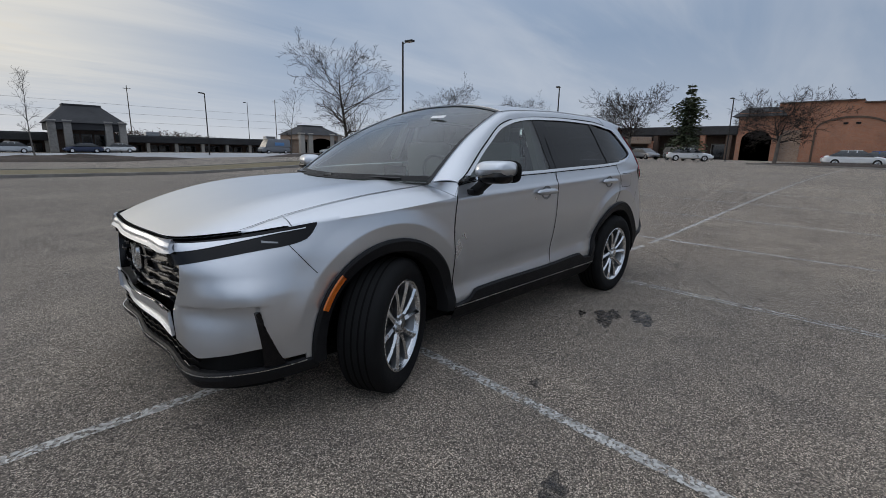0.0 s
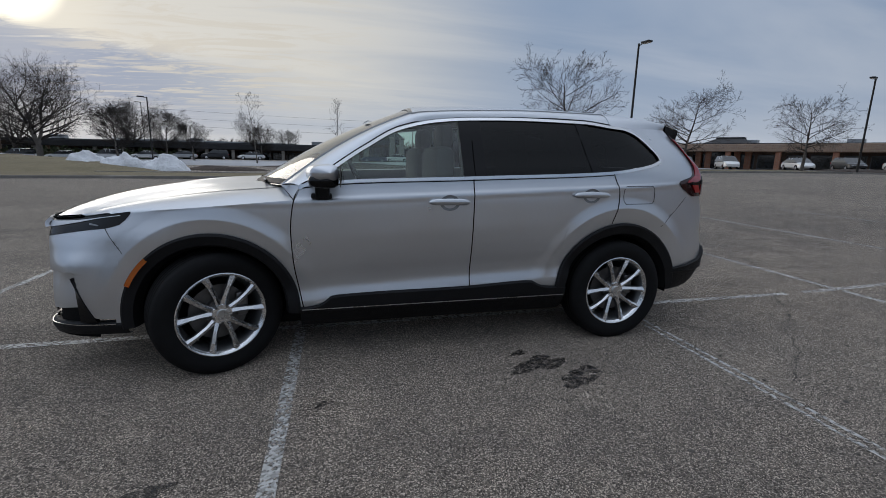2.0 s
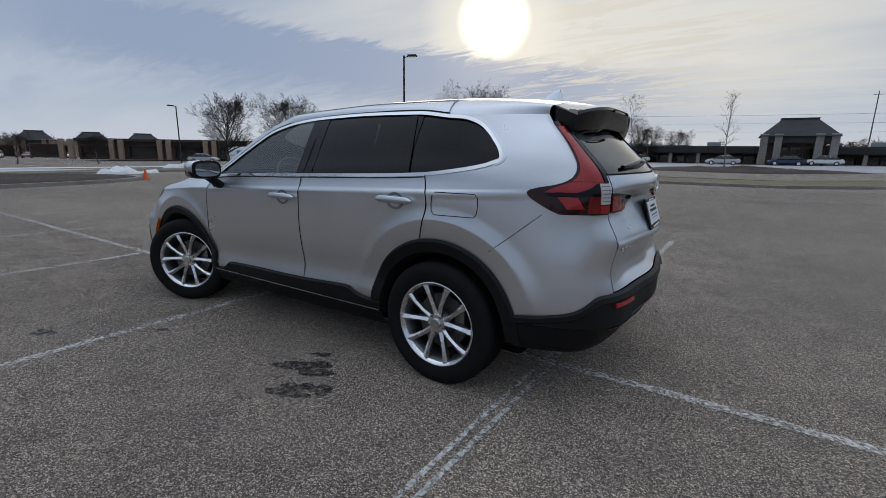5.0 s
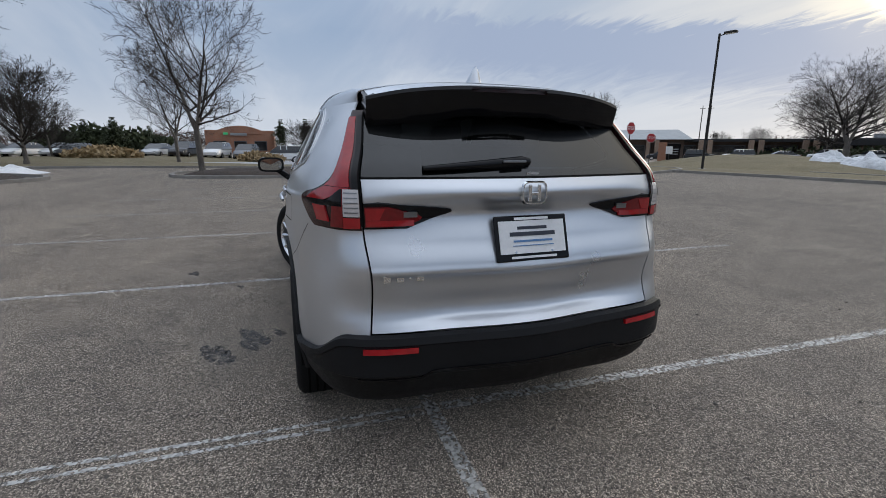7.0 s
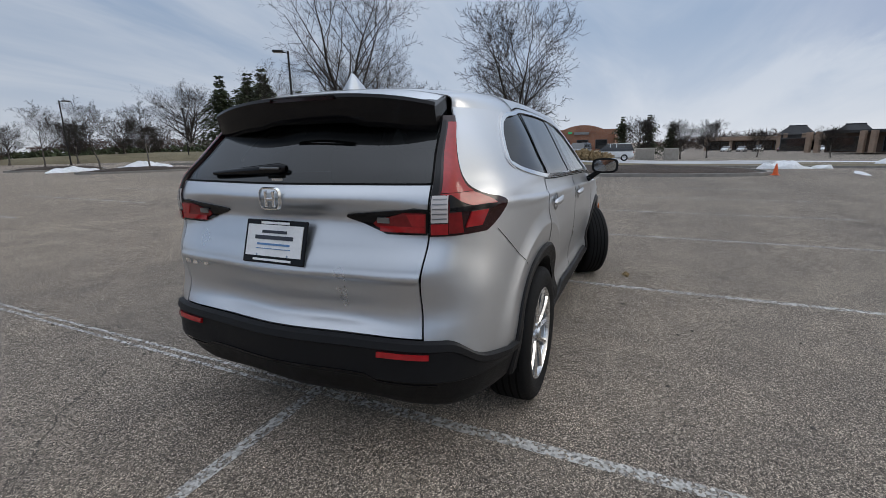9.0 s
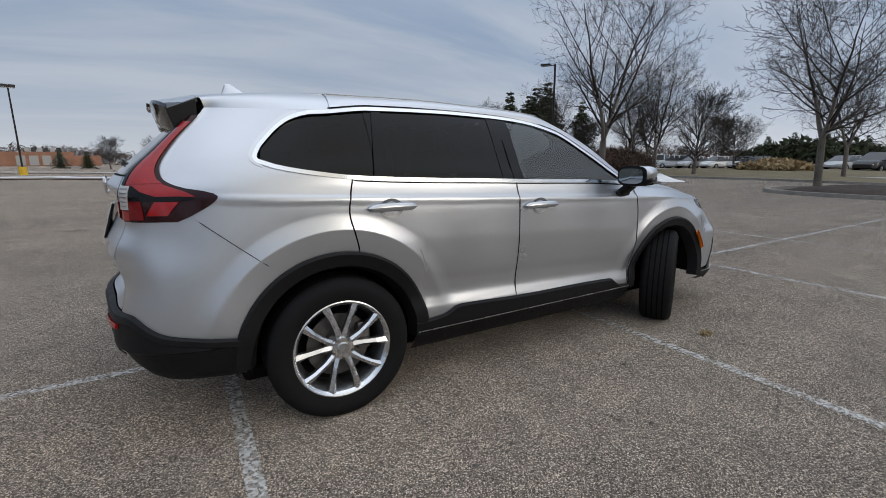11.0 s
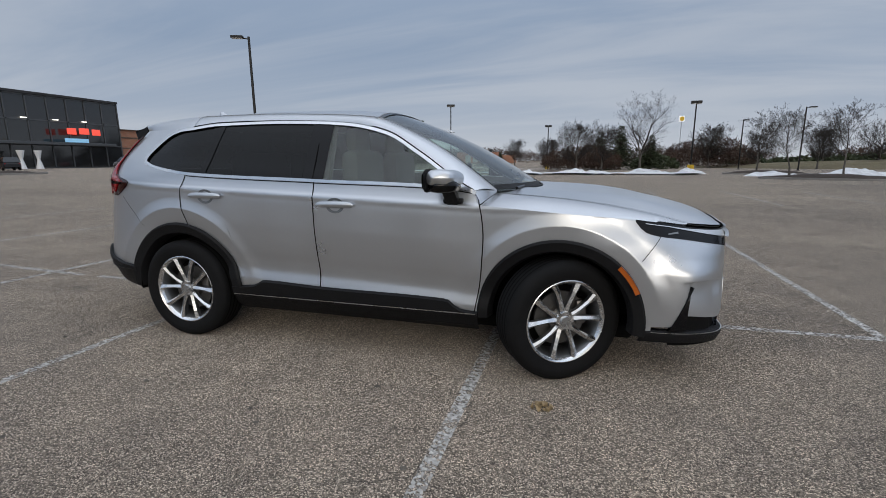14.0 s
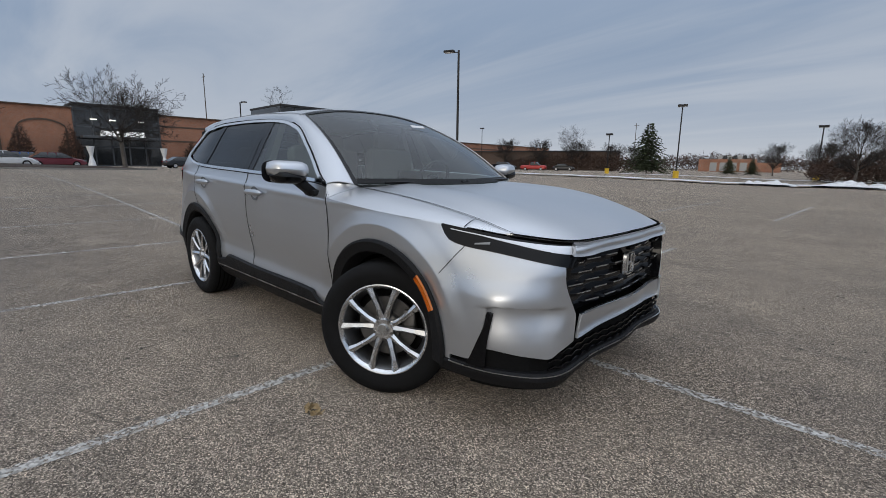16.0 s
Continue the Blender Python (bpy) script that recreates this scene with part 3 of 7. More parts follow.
for x, y, a, b, turn, seed in ((20.2, -9.6, 1.5, .25, -12, 51), (18.6, -10.2, 1.0, .16, -25, 52), (17.4, -11.0, .7, .14, -20, 56), (12.2, -11.6, .7, .15, -70, 53), (11.2, -12.4, .8, .14, -60, 54), (10.3, -12.3, .5, .10, -60, 57), (13.6, -13.0, .8, .2, -75, 55)):
    mound("slush_patch", x, y, a, b, .022, SNOW, "thin patch of melting slush on the asphalt", "snow", seed, turn, .95, 40, 6, kind="", power=.7)
snow(21.8, 14.2, 1.5, 2.4, .32, 27, 20, .4)
snow(21.0, 36.0, 3.0, 1.3, .42, 28, 20, .4)
snow(16.0, 36.5, 2.2, .8, .3, 29, 20, .4)
snow(-45.5, -22.5, 3.2, 1.2, .3, 30, 20, .4)
band_along("snow_strip", [(52 - 16 * k / 30, -9 - 34 * k / 30 + .4 * math.sin(k * 1.7)) for k in range(31)], 2.2, SNOW, .05, "broad strip of old snow on the far roadway", "snow", kind="")
band_along("snow_strip", [(-32 + 44 * k / 40, 39.5 + .5 * math.sin(k * 1.3) + .3 * math.sin(k * 3.1)) for k in range(41)], 1.2, SNOW, .16, "thin strip of ploughed snow along the lot's edge", "snow", kind="")
band_along("snow_strip", [(-22 + 26 * k / 30, 58 + .4 * math.sin(k * 1.7)) for k in range(31)], 1.0, SNOW, .16, "thin strip of ploughed snow along the lot's edge", "snow", kind="")
for k, (x, y, a) in enumerate(((2.5, 41, 2.6), (8, 42, 1.8), (-3, 40.5, 2.0), (11.5, 41.5, 1.5))):
    snow(x, y, a, .8, .38, 40 + k, 5)


# ------------------------------------------------------------ trees
def sticks(name, segs, mat, parent):
    """Tapered limbs from (start, end, r0, r1) with few sides; no caps."""
    verts, faces = [], []
    for a, b, r0, r1 in segs:
        d = (b - a)
        n = 7 if r0 > .06 else 4 if r0 > .018 else 3
        t = d.orthogonal().normalized()
        s = d.cross(t).normalized()
        base = len(verts)
        for c, r in ((a, r0), (b, r1)):
            for k in range(n):
                an = 2 * math.pi * k / n
                verts.append(c + (t * math.cos(an) + s * math.sin(an)) * r)
        for k in range(n):
            faces.append((base + k, base + (k + 1) % n, base + n + (k + 1) % n, base + n + k))
    return mesh(name, verts, faces, mat, parent)


def bare_tree(seed, height, reach, trunk_h, trunk_r, limbs=13, kids=(7, 5, 4), rise_=.55, m=None, label="", fork=False, levels=4, thin=1.0, wob=.075, spread=1.0):
    """A leader with limbs all the way up, each dividing again down to twigs."""
    rnd = random.Random(seed)
    tree = root("bare_tree", m, label or "leafless deciduous tree with fine branching twigs", "tree", "bare trees round the lot")
    trunk, crown = [], []

    def limb(p, d, length, r, level):
        n = 5 if level == 1 else 4 if level == 2 else 3
        pts = [(p, r)]
        for i in range(n):
            w_ = wob if level == 1 else wob * 1.33
            d = (d + Vector((rnd.gauss(0, w_), rnd.gauss(0, w_), rnd.gauss(0, w_ * .7) + (.035 if level < 3 else .015)))).normalized()
            q, rq = pts[-1]
            r2 = max(r * (1 - .70 * (i + 1) / n), .006 * thin)
            pts.append((q + d * length / n, r2))
            crown.append((q, pts[-1][0], rq, r2))
        if level >= levels:
            return
        cnt = kids[level - 1]
        for k in range(cnt):
            f = .22 + .78 * (k + rnd.random() * .9) / cnt
            i = min(int(f * n), n - 1)
            st, ra = pts[i][0].lerp(pts[i + 1][0], min(f * n - i, 1)), pts[i + 1][1]
            ax = d.orthogonal().normalized()
            ax.rotate(Matrix.Rotation(2.4 * k + rnd.uniform(-.6, .6), 3, d))
            nd = d * rnd.uniform(.6, .95) + ax * spread * rnd.uniform(.55, .95) + Vector((0, 0, .04))
            limb(st, nd.normalized(), length * rnd.uniform(.38, .62) * (1.12 - .45 * f), max(ra * .72, .0075 * thin), level + 1)

    leaders = [(Vector((0, 0, 1)), height, trunk_r)] if not fork else [(Vector((.30, .08, 1)).normalized(), height, trunk_r * .72), (Vector((-.34, -.10, 1)).normalized(), height * .95, trunk_r * .68), (Vector((.02, -.36, 1)).normalized(), height * .88, trunk_r * .55)]
    start = Vector((0, 0, -.1))
    if fork:
        top = Vector((rnd.gauss(0, .05), rnd.gauss(0, .05), trunk_h))
        trunk += [(start, top * .5, trunk_r * 1.08, trunk_r), (top * .5, top, trunk_r, trunk_r * .95)]
        start = top
    for d0, hh, r0 in leaders:
        q, r, d = start, r0, d0
        ln = (hh - start.z) * .93
        n = 9
        for i in range(n):
            d = (d + Vector((rnd.gauss(0, .07), rnd.gauss(0, .07), .05))).normalized()
            q2, r2 = q + d * ln / n, r0 * (1 - .88 * ((i + 1) / n) ** .9)
            (trunk if r2 > trunk_r * .45 else crown).append((q, q2, r, r2))
            lo, hi = q.z, q2.z
            cnt = limbs / n * (1.25 if hi > trunk_h else 0) / (1 if not fork else 2.0)
            for k in range(int(cnt) + (rnd.random() < cnt % 1)):
                t = rnd.random()
                z = lo + (hi - lo) * t
                if z < trunk_h:
                    continue
                g = (z - trunk_h) / max(hh - trunk_h, .1)
                out = reach * (math.sin(math.pi * min(.20 + .72 * g, 1)) ** .8) * rnd.uniform(.7, 1.12)
                a = rnd.uniform(0, 6.283)
                nd = Vector((math.cos(a), math.sin(a), rise_ * rnd.uniform(.55, 1.35) + g * 1.1 * rise_))
                limb(q.lerp(q2, t), nd.normalized(), out * 1.12, max(r2 * .62, .016), 1)
            q, r = q2, r2
    trunk.append((Vector((0, 0, -.15)), Vector((0, 0, .35)), trunk_r * 1.45, trunk_r * 1.04))
    sticks("trunk", trunk, BARK, tree)
    sticks("crown", crown, TWIG, tree)
    return tree


def evergreen(seed, height, radius, m, label="dark green conifer with layered drooping boughs", open_=0.0):
    rnd = random.Random(seed)
    tree = root("evergreen", m, label, "tree", "evergreens")
    sticks("trunk", [(Vector((0, 0, -.1)), Vector((0, 0, height * .97)), height * .018, .02)], BARK, tree)
    verts, faces = [], []
    levels = int(height * 3.2)
    for i in range(levels):
        f = i / levels
        z = height * (.10 + .88 * f)
        reach = radius * ((1 - f) ** .8 if not open_ else (1 - f ** 1.9) * (.55 + .45 * math.sin(7 * f + seed)  ** 2)) * rnd.uniform(.72, 1.12) + .12
        if open_ and rnd.random() < open_:
            continue
        for k in range(8 if f < .8 else 5):
            a = 2.4 * (i * 3 + k) + rnd.uniform(-.3, .3)
            r_ = reach * rnd.uniform(.65, 1.1) * (1 + (.45 if open_ else .12) * math.sin(a * 2 + 9 * f + seed))
            d = Vector((math.cos(a), math.sin(a), 0))
            t = Vector((-d.y, d.x, 0))
            nq = max(3, int(r_ * 4))
            for q in range(nq):
                u = (q + .6) / nq
                c = d * r_ * u + Vector((0, 0, z - .32 * r_ * u * u + rnd.uniform(-.08, .08)))
                w_ = (.20 + .16 * (1 - u)) * rnd.uniform(.7, 1.3) * (.6 + height * .05)
                for w2 in range(2):
                    e1 = (d * rnd.uniform(.4, 1) + t * rnd.uniform(-1, 1) + Vector((0, 0, rnd.uniform(-.5, .25)))).normalized() * w_
                    e2 = (t * rnd.uniform(.4, 1) * rnd.choice((-1, 1)) + Vector((0, 0, rnd.uniform(-.6, .3)))).normalized() * w_ * .6
                    b = len(verts)
                    verts += [c, c + e1 * .6 + e2, c + e1 * 1.5, c + e1 * .5 - e2]
                    faces.append((b, b + 1, b + 2, b + 3))
    mesh("crown", verts, faces, NEEDLE, tree)
    return tree


def shrub(name, seed, cx, cy, rx, ry, h, mat, label, category, count=500, kind="stuff", size=.3, turn=0.0):
    """A mass of small leaves or blades with an uneven top."""
    rnd = random.Random(seed)
    verts, faces = [], []
    cs, sn = math.cos(radians(turn)), math.sin(radians(turn))
    for _ in range(count * 2 if mat is RUSSET else count):
        a, r = rnd.uniform(0, 6.283), math.sqrt(rnd.random())
        lx, ly = rx * r * math.cos(a), ry * r * math.sin(a)
        x, y = cx + lx * cs - ly * sn, cy + lx * sn + ly * cs
        top = h * (1 - .55 * r * r) * (1 + .35 * noise.noise(Vector((x * .8, y * .8, seed))))
        c = Vector((x, y, rise(x, y) + top * rnd.random() ** .6))
        e1 = Vector((rnd.uniform(-1, 1), rnd.uniform(-1, 1), rnd.uniform(-.2, 1.2))).normalized() * size * rnd.uniform(.6, 1.4)
        e2 = e1.cross(Vector((rnd.uniform(-1, 1), rnd.uniform(-1, 1), .2))).normalized() * size * (.12 if mat is RUSSET else .45)
        if mat is RUSSET:
            e1 *= 1.6
        b = len(verts)
        verts += [c - e1 * .5, c + e2, c + e1, c - e2]
        faces.append((b, b + 1, b + 2, b + 3))
    return tagged(mesh(name, verts, faces, mat, smooth=False), label, category, kind=kind)


# seven grown forms, then copies of them
T_BIG = bare_tree(101, 6.2, 3.6, 1.8, .17, 22, (7, 5, 4), m=on_ground(-15, -24.2, 0), label="leafless spreading tree in the verge by the kerb", rise_=.30)
T_ISLE = bare_tree(102, 7.6, 3.4, 2.0, .135, 17, (7, 5, 3), .6, on_ground(20.5, 4.9, 40), "forked leafless tree on a mulched island", fork=True)
T_TALL = bare_tree(103, 11.4, 4.2, 2.4, .20, 19, (7, 5, 3), .7, on_ground(21.3, 16.4, 0), "tall leafless tree on a kerbed mulch island", fork=True)
T_ROUND = bare_tree(104, 5.5, 2.8, 1.0, .16, 34, (8, 6, 4), .62, on_ground(38.8, -22.8), "round-headed leafless tree on the verge", thin=1.15, wob=.05, spread=.74)
T_SLIM = bare_tree(105, 8.6, 1.9, 2.0, .085, 16, (5, 4, 3), .75, on_ground(9, -58), "slender young leafless tree", levels=3, thin=1.1)
T_WIDE = bare_tree(106, 12.0, 6.4, 2.2, .40, 26, (8, 6, 4), .42, on_ground(62, 83, 70), "broad old leafless tree behind a hedge", thin=1.3, fork=True)
T_SMALL = bare_tree(107, 3.8, 1.7, 1.1, .07, 26, (6, 5, 4), .62, on_ground(17.7, 30.5), "small round leafless ornamental tree in a mulch bed", thin=.75)
T_LOCUST = bare_tree(108, 4.3, 3.3, 1.8, .14, 17, (6, 5, 4), .22, on_ground(-44.5, -4.7, 20), "flat-topped leafless locust tree on a kerbed island", thin=1.5, fork=True)


def more(src, x, y, s, turn, label=""):
    t = copy_thing(src, on_ground(x, y, turn) @ Matrix.Scale(s, 4))
    if label:
        t["label"] = label
    return t


FAR = "leafless tree among others at the lot's far edge"
for src, x, y, s, turn in ((T_ROUND, 34.1, -26.4, .98, 50), (T_BIG, -27, -27, .86, 120), (T_BIG, -38, -26, .86, 200), (T_LOCUST, -41, -15.8, 1.12, 140),
                           (T_LOCUST, -46, 7.6, 1.3, 250), (T_SLIM, -43, 20.5, 1.0, 30), (T_ISLE, 36, 9.0, .92, 100), (T_ROUND, 32.4, 16.9, .95, 30), (T_TALL, 33.5, 21, .8, 60),
                           (T_ROUND, 47.5, 21.5, .82, 140), (T_ROUND, 54, 26, .95, 200), (T_TALL, 36, 25, .85, 200), (T_TALL, 41, 27, .8, 260), (T_TALL, 47, 34, .75, 10), (T_ROUND, 44, 38, .9, 80),
                           (T_SMALL, 15.6, 32.5, 1.0, 90), (T_SMALL, 16.5, 41, 1.05, 180), (T_SLIM, -1, -57, .95, 80), (T_SLIM, -22, -46, .85, 140), (T_SLIM, -31, -46, .9, 10),
                           (T_ROUND, 19.2, -70.2, .82, 60), (T_WIDE, 40, -74, 1.0, 60), (T_WIDE, 46, -80, .85, 200), (T_ROUND, 31, -76, 1.25, 10), (T_ROUND, 27, -84, 1.2, 210), (T_WIDE, 34, -90, .75, 140),
                           (T_ROUND, 12, -88, .95, 20), (T_ROUND, 8, -92, .85, 200), (T_TALL, 15, -95, .7, 100), (T_ROUND, 80, -97, .9, 100), (T_WIDE, 76, -104, .5, 300),
                           (T_ROUND, 1.7, 46, .75, 0), (T_ROUND, 4.5, 49, .72, 70), (T_TALL, 9.8, 60, .72, 10), (T_ROUND, 20.5, 71, .92, 100), (T_ROUND, -3, 86, .8, 20), (T_ROUND, -10, 92, .8, 120),
                           (T_ROUND, 30, 62, .75, 70), (T_ROUND, 38, 66, .85, 10), (T_ROUND, 46, 72, .8, 150), (T_ROUND, 52, 78, .9, 200), (T_ROUND, 34, 70, .8, 250), (T_ROUND, 25, 66, .7, 300),
                           (T_ROUND, -48, 96, 1.0, 20), (T_ROUND, -56, 92, 1.05, 80), (T_ROUND, -64, 90, 1.1, 160), (T_ROUND, -40, 98, .9, 230), (T_ROUND, -34, 94, .8, 300), (T_TALL, -52, 100, .8, 10),
                           (T_ROUND, 62, -1, .8, 60), (T_ROUND, 66, -6, .75, 160), (T_ROUND, 74, -10, .8, 20), (T_ROUND, 78, -17, .6, 260), (T_ROUND, 72, -24, .6, 60), (T_ROUND, -2, 64, .6, 60), (T_TALL, 30, 30, .72, 120)):
    more(src, x, y, s, turn, FAR)
E1 = evergreen(201, 12.0, 4.4, on_ground(43, 44), "ragged dark green pine with uneven boughs", .16)
E2 = evergreen(202, 8.4, 5.0, on_ground(-25, 76), "pointed dark green spruce near the snow strip")
for src, x, y, s, t in ((E1, 47.5, 51, 1.05, 80), (E1, 39, 47, .9, 200), (E1, 52, 46, .85, 30), (E1, 35, 38.5, .75, 120), (E2, 7.5, 61.5, .70, 30), (E2, 5, 63, .62, 100), (E2, 11.5, 63, .55, 200),
                        (E1, -55, -15.1, .74, 40), (E1, 78, 2, .55, 10), (E1, 80, -2, .6, 60), (E1, 82, -5.5, .5, 130), (E2, 92, 30, .75, 0), (E2, 94, 35, .7, 40), (E2, 96, 40, .65, 80), (E2, 98, 26, .6, 120),
                        (E2, -13, 92, .35, 10), (E2, -16.5, 92, .38, 70), (E1, 33, 33, .6, 10)):
    copy_thing(src, on_ground(x, y, t) @ Matrix.Scale(s, 4))
shrub("hedge", 301, 54, 76, 32, 2.2, 2.1, NEEDLE, "long dark clipped evergreen hedge", "hedge", 2600, size=.55, turn=-35)
shrub("hedge", 302, 96, 33, 3.0, 12, 4.5, NEEDLE, "dark evergreen screen behind the parked cars", "hedge", 1500, size=.8)
shrub("thicket", 303, 21, 73, 6.5, 2.5, 4.4, RUSSET, "russet leafless thicket of shrubs", "shrub", 2600, size=.35)
shrub("thicket", 304, 2.5, 59, 5, 2.2, 3.0, RUSSET, "russet leafless thicket of shrubs", "shrub", 2000, size=.35)
shrub("thicket", 305, -50, 97, 20, 3, 4.0, RUSSET, "grey-brown thicket along the far road", "shrub", 3200, size=.5)
shrub("thicket", 306, 39, 30, 12, 3, 2.2, RUSSET, "bare undergrowth under the trees", "shrub", 2400, size=.4, turn=50)
shrub("hedge", 307, 12.5, 66, 3.2, 1.2, 1.9, NEEDLE, "dark clipped evergreen shrubs", "hedge", 700, size=.35)
shrub("ornamental_grass", 308, 44, 16.5, 1.6, 3.0, 1.15, STRAW, "dry tan ornamental grass clump", "grass", 1500, size=.35)
shrub("ornamental_grass", 309, 45, 3.6, 1.2, 2.2, .95, STRAW, "dry tan ornamental grass clump", "grass", 1000, size=.3)
shrub("hedge", 310, 44, -84, 34, 1.5, 2.0, NEEDLE, "low dark hedge along the far road", "hedge", 1800, size=.5, turn=20)
shrub("leaf_litter", 311, 1.30, -1.29, .055, .04, .025, STRAW, "tan dry leaf clump on the asphalt", "leaf", 40, kind="", size=.024)
rl = random.Random(77)
for _ in range(46):
    lx, ly = rl.uniform(-3.5, 5), rl.choice((-1, 1)) * rl.uniform(1.15, 4.2)
    bmx = bmesh.new()
    bmesh.ops.create_cone(bmx, cap_ends=True, segments=5, radius1=rl.uniform(.010, .022), radius2=.004, depth=.010, matrix=Matrix.Translation((lx, ly, rise(lx, ly) + .004)) @ Matrix.Rotation(rl.uniform(0, 6), 4, "Z"))
    tagged(part("pebble", bmx, BARK), "small dark crumb of bark on asphalt", "debris", "crumbs on the asphalt")


# ------------------------------------------------------------ street furniture
def lamp_post(x, y, h, arm=0.0, heads=1, yellow=False, pole_r=.075):
    p = root("lamp_post", on_ground(x, y, arm), "dark bronze car-park lamp post" + (" on a yellow concrete base" if yellow else ""), "lamp post", "lamp posts")
    b = .75 if yellow else .12
    part("base", tube((0, 0, -.2), (0, 0, b), .30 if yellow else .20, n=20), YELLOW if yellow else KERB, p)
    part("pole", tube((0, 0, b), (0, 0, h), pole_r, pole_r * .8, 10), POLE, p, smooth=True)
    if heads == 2:                     # a pair of box heads close against the pole
        for q in (-1, 1):
            hd = part("lamp_head", box((q * .24, 0, h + .02), (.44, .46, .26), bevel=.03), POLE, p)
            part("lens", box((q * .24, 0, h - .118), (.38, .40, .03)), WHITE, hd)
    else:
        part("arm", tube((0, 0, h - .12), (.35, 0, h - .06), .03, n=6), POLE, p)
        hd = part("lamp_head", box((.58, 0, h - .02), (.62, .34, .12), bevel=.03), POLE, p)
        part("lens", box((.58, 0, h - .088), (.5, .26, .012)), WHITE, hd)
    return p


for x, y, h, a, n, yel in ((17.2, -22.5, 7.6, 200, 1, 0), (-18.2, -22.1, 7.9, 100, 1, 0), (19.3, 18.7, 7.1, 120, 1, 0), (-15.0, 17.8, 7.4, 200, 1, 1), (-13, 51.4, 7.6, 20, 2, 1), (12.8, 47, 6.7, 0, 2, 1),
                           (-2, 64, 6.0, 0, 2, 1), (21, 60, 5.9, 40, 1, 0), (-49, 19.5, 7.4, 20, 1, 1), (-26, 63, 5.6, 0, 2, 1), (-66, 83, 9.5, 0, 2, 0), (19, -53, 6.9, 30, 1, 0), (-18, -60, 7.6, 30, 1, 0),
                           (-44, -110, 11.5, 0, 1, 0), (34, -96, 10.5, 0, 1, 0), (-39, -22.5, 7.0, 20, 1, 0), (-60, -12, 7.2, 0, 1, 0), (50, -24, 6.5, 90, 1, 0), (46, -38, 7.2, 90, 1, 0), (24, 52, 6.4, 0, 1, 0), (42, 58, 7.2, 0, 1, 0), (-76, 30, 8, 0, 1, 0)):
    lamp_post(x, y, h, a, n, bool(yel))


def lettering(text, size, mat, parent, m, name="lettering"):
    cu = bpy.data.curves.new(name, "FONT")
    cu.body, cu.size, cu.align_x, cu.align_y, cu.extrude = text, size, "CENTER", "CENTER", .004
    cu.materials.append(mat)
    ob = new(name, cu)
    ob.parent, ob.matrix_basis = parent, m
    return ob


def stop_sign(x, y, h, turn):
    p = root("stop_sign", on_ground(x, y, turn), "red octagonal stop sign on a steel post", "road sign", "stop signs")
    part("post", tube((0, 0, -.1), (0, 0, h + .3), .032, n=8), POLE, p)
    bm = bmesh.new()
    for r, d, mt in ((.40, .0, 0),):
        bmesh.ops.create_cone(bm, cap_ends=True, segments=8, radius1=r, radius2=r, depth=.02, matrix=Matrix.Translation((.045, 0, h)) @ Matrix.Rotation(radians(90), 4, "Y") @ Matrix.Rotation(radians(22.5), 4, "Z"))
    part("rim", bm, WHITE, p)
    bm = bmesh.new()
    bmesh.ops.create_cone(bm, cap_ends=True, segments=8, radius1=.375, radius2=.375, depth=.02, matrix=Matrix.Translation((.051, 0, h)) @ Matrix.Rotation(radians(90), 4, "Y") @ Matrix.Rotation(radians(22.5), 4, "Z"))
    face = part("face", bm, SIGNRED, p)
    lettering("STOP", .30, WHITE, face, Matrix.Translation((.066, 0, h)) @ Matrix.Rotation(radians(90), 4, "Z") @ Matrix.Rotation(radians(90), 4, "X"))
    return p


stop_sign(20.5, -19.8, 2.52, 190)
stop_sign(28.3, -28.7, 2.3, 136)
p = root("direction_sign", on_ground(30, -33, 135), "dark brick monument sign with a pale panel", "sign")
part("slab", box((0, 0, .95), (.35, 1.1, 1.9), bevel=.03), GLOSSBLACK, p)
part("pier", box((0, -.95, 1.0), (.5, .7, 2.0), bevel=.03), BRICK_RED, p)
for k in range(3):
    part("print_bar", box((.18, .05, 1.4 - k * .22), (.01, .7, .08)), SIGNBACK, p)
p = root("notice", on_ground(29, -31.5, 135), "small white notice on a post", "sign")
part("post", tube((0, 0, -.1), (0, 0, 1.5), .03, n=6), POLE, p)
part("panel", box((.04, 0, 1.3), (.02, .55, .65), bevel=.008), WHITE, p)
p = root("tall_sign", on_ground(26, 118, 100), "tall pole with a yellow roundel sign", "sign")
part("post", tube((0, 0, -.1), (0, 0, 10.1), .07, n=8), SIGNBACK, p)
part("panel", box((0, 0, 10.7), (.3, 1.3, 1.3), bevel=.10), SIGNWHITE, p)
part("roundel", tube((-.2, 0, 10.7), (.2, 0, 10.7), .52, n=24), YELLOW, p)
p = root("traffic_cone", on_ground(18.4, -6.3), "orange traffic cone on the island's edge", "cone")
part("base", box((0, 0, .02), (.28, .28, .03), bevel=.01), ORANGE, p)
part("cone_body", tube((0, 0, .03), (0, 0, .46), .11, .025, 14), ORANGE, p, smooth=True)
for x, y, h in ((-28, -150, 17), (-70, -150, 17), (96.4, -111, 14), (97.9, -109.6, 14), (-118, 40, 22), (-60, 160, 16)):
    p = root("utility_pole", on_ground(x, y), "far wooden utility pole with crossarm", "utility pole", "utility poles")
    part("post", tube((0, 0, -.1), (0, 0, h), .16, .10, 8), BARK, p)
    part("crossarm", box((0, 0, h - .8), (1.9, .12, .12)), BARK, p)
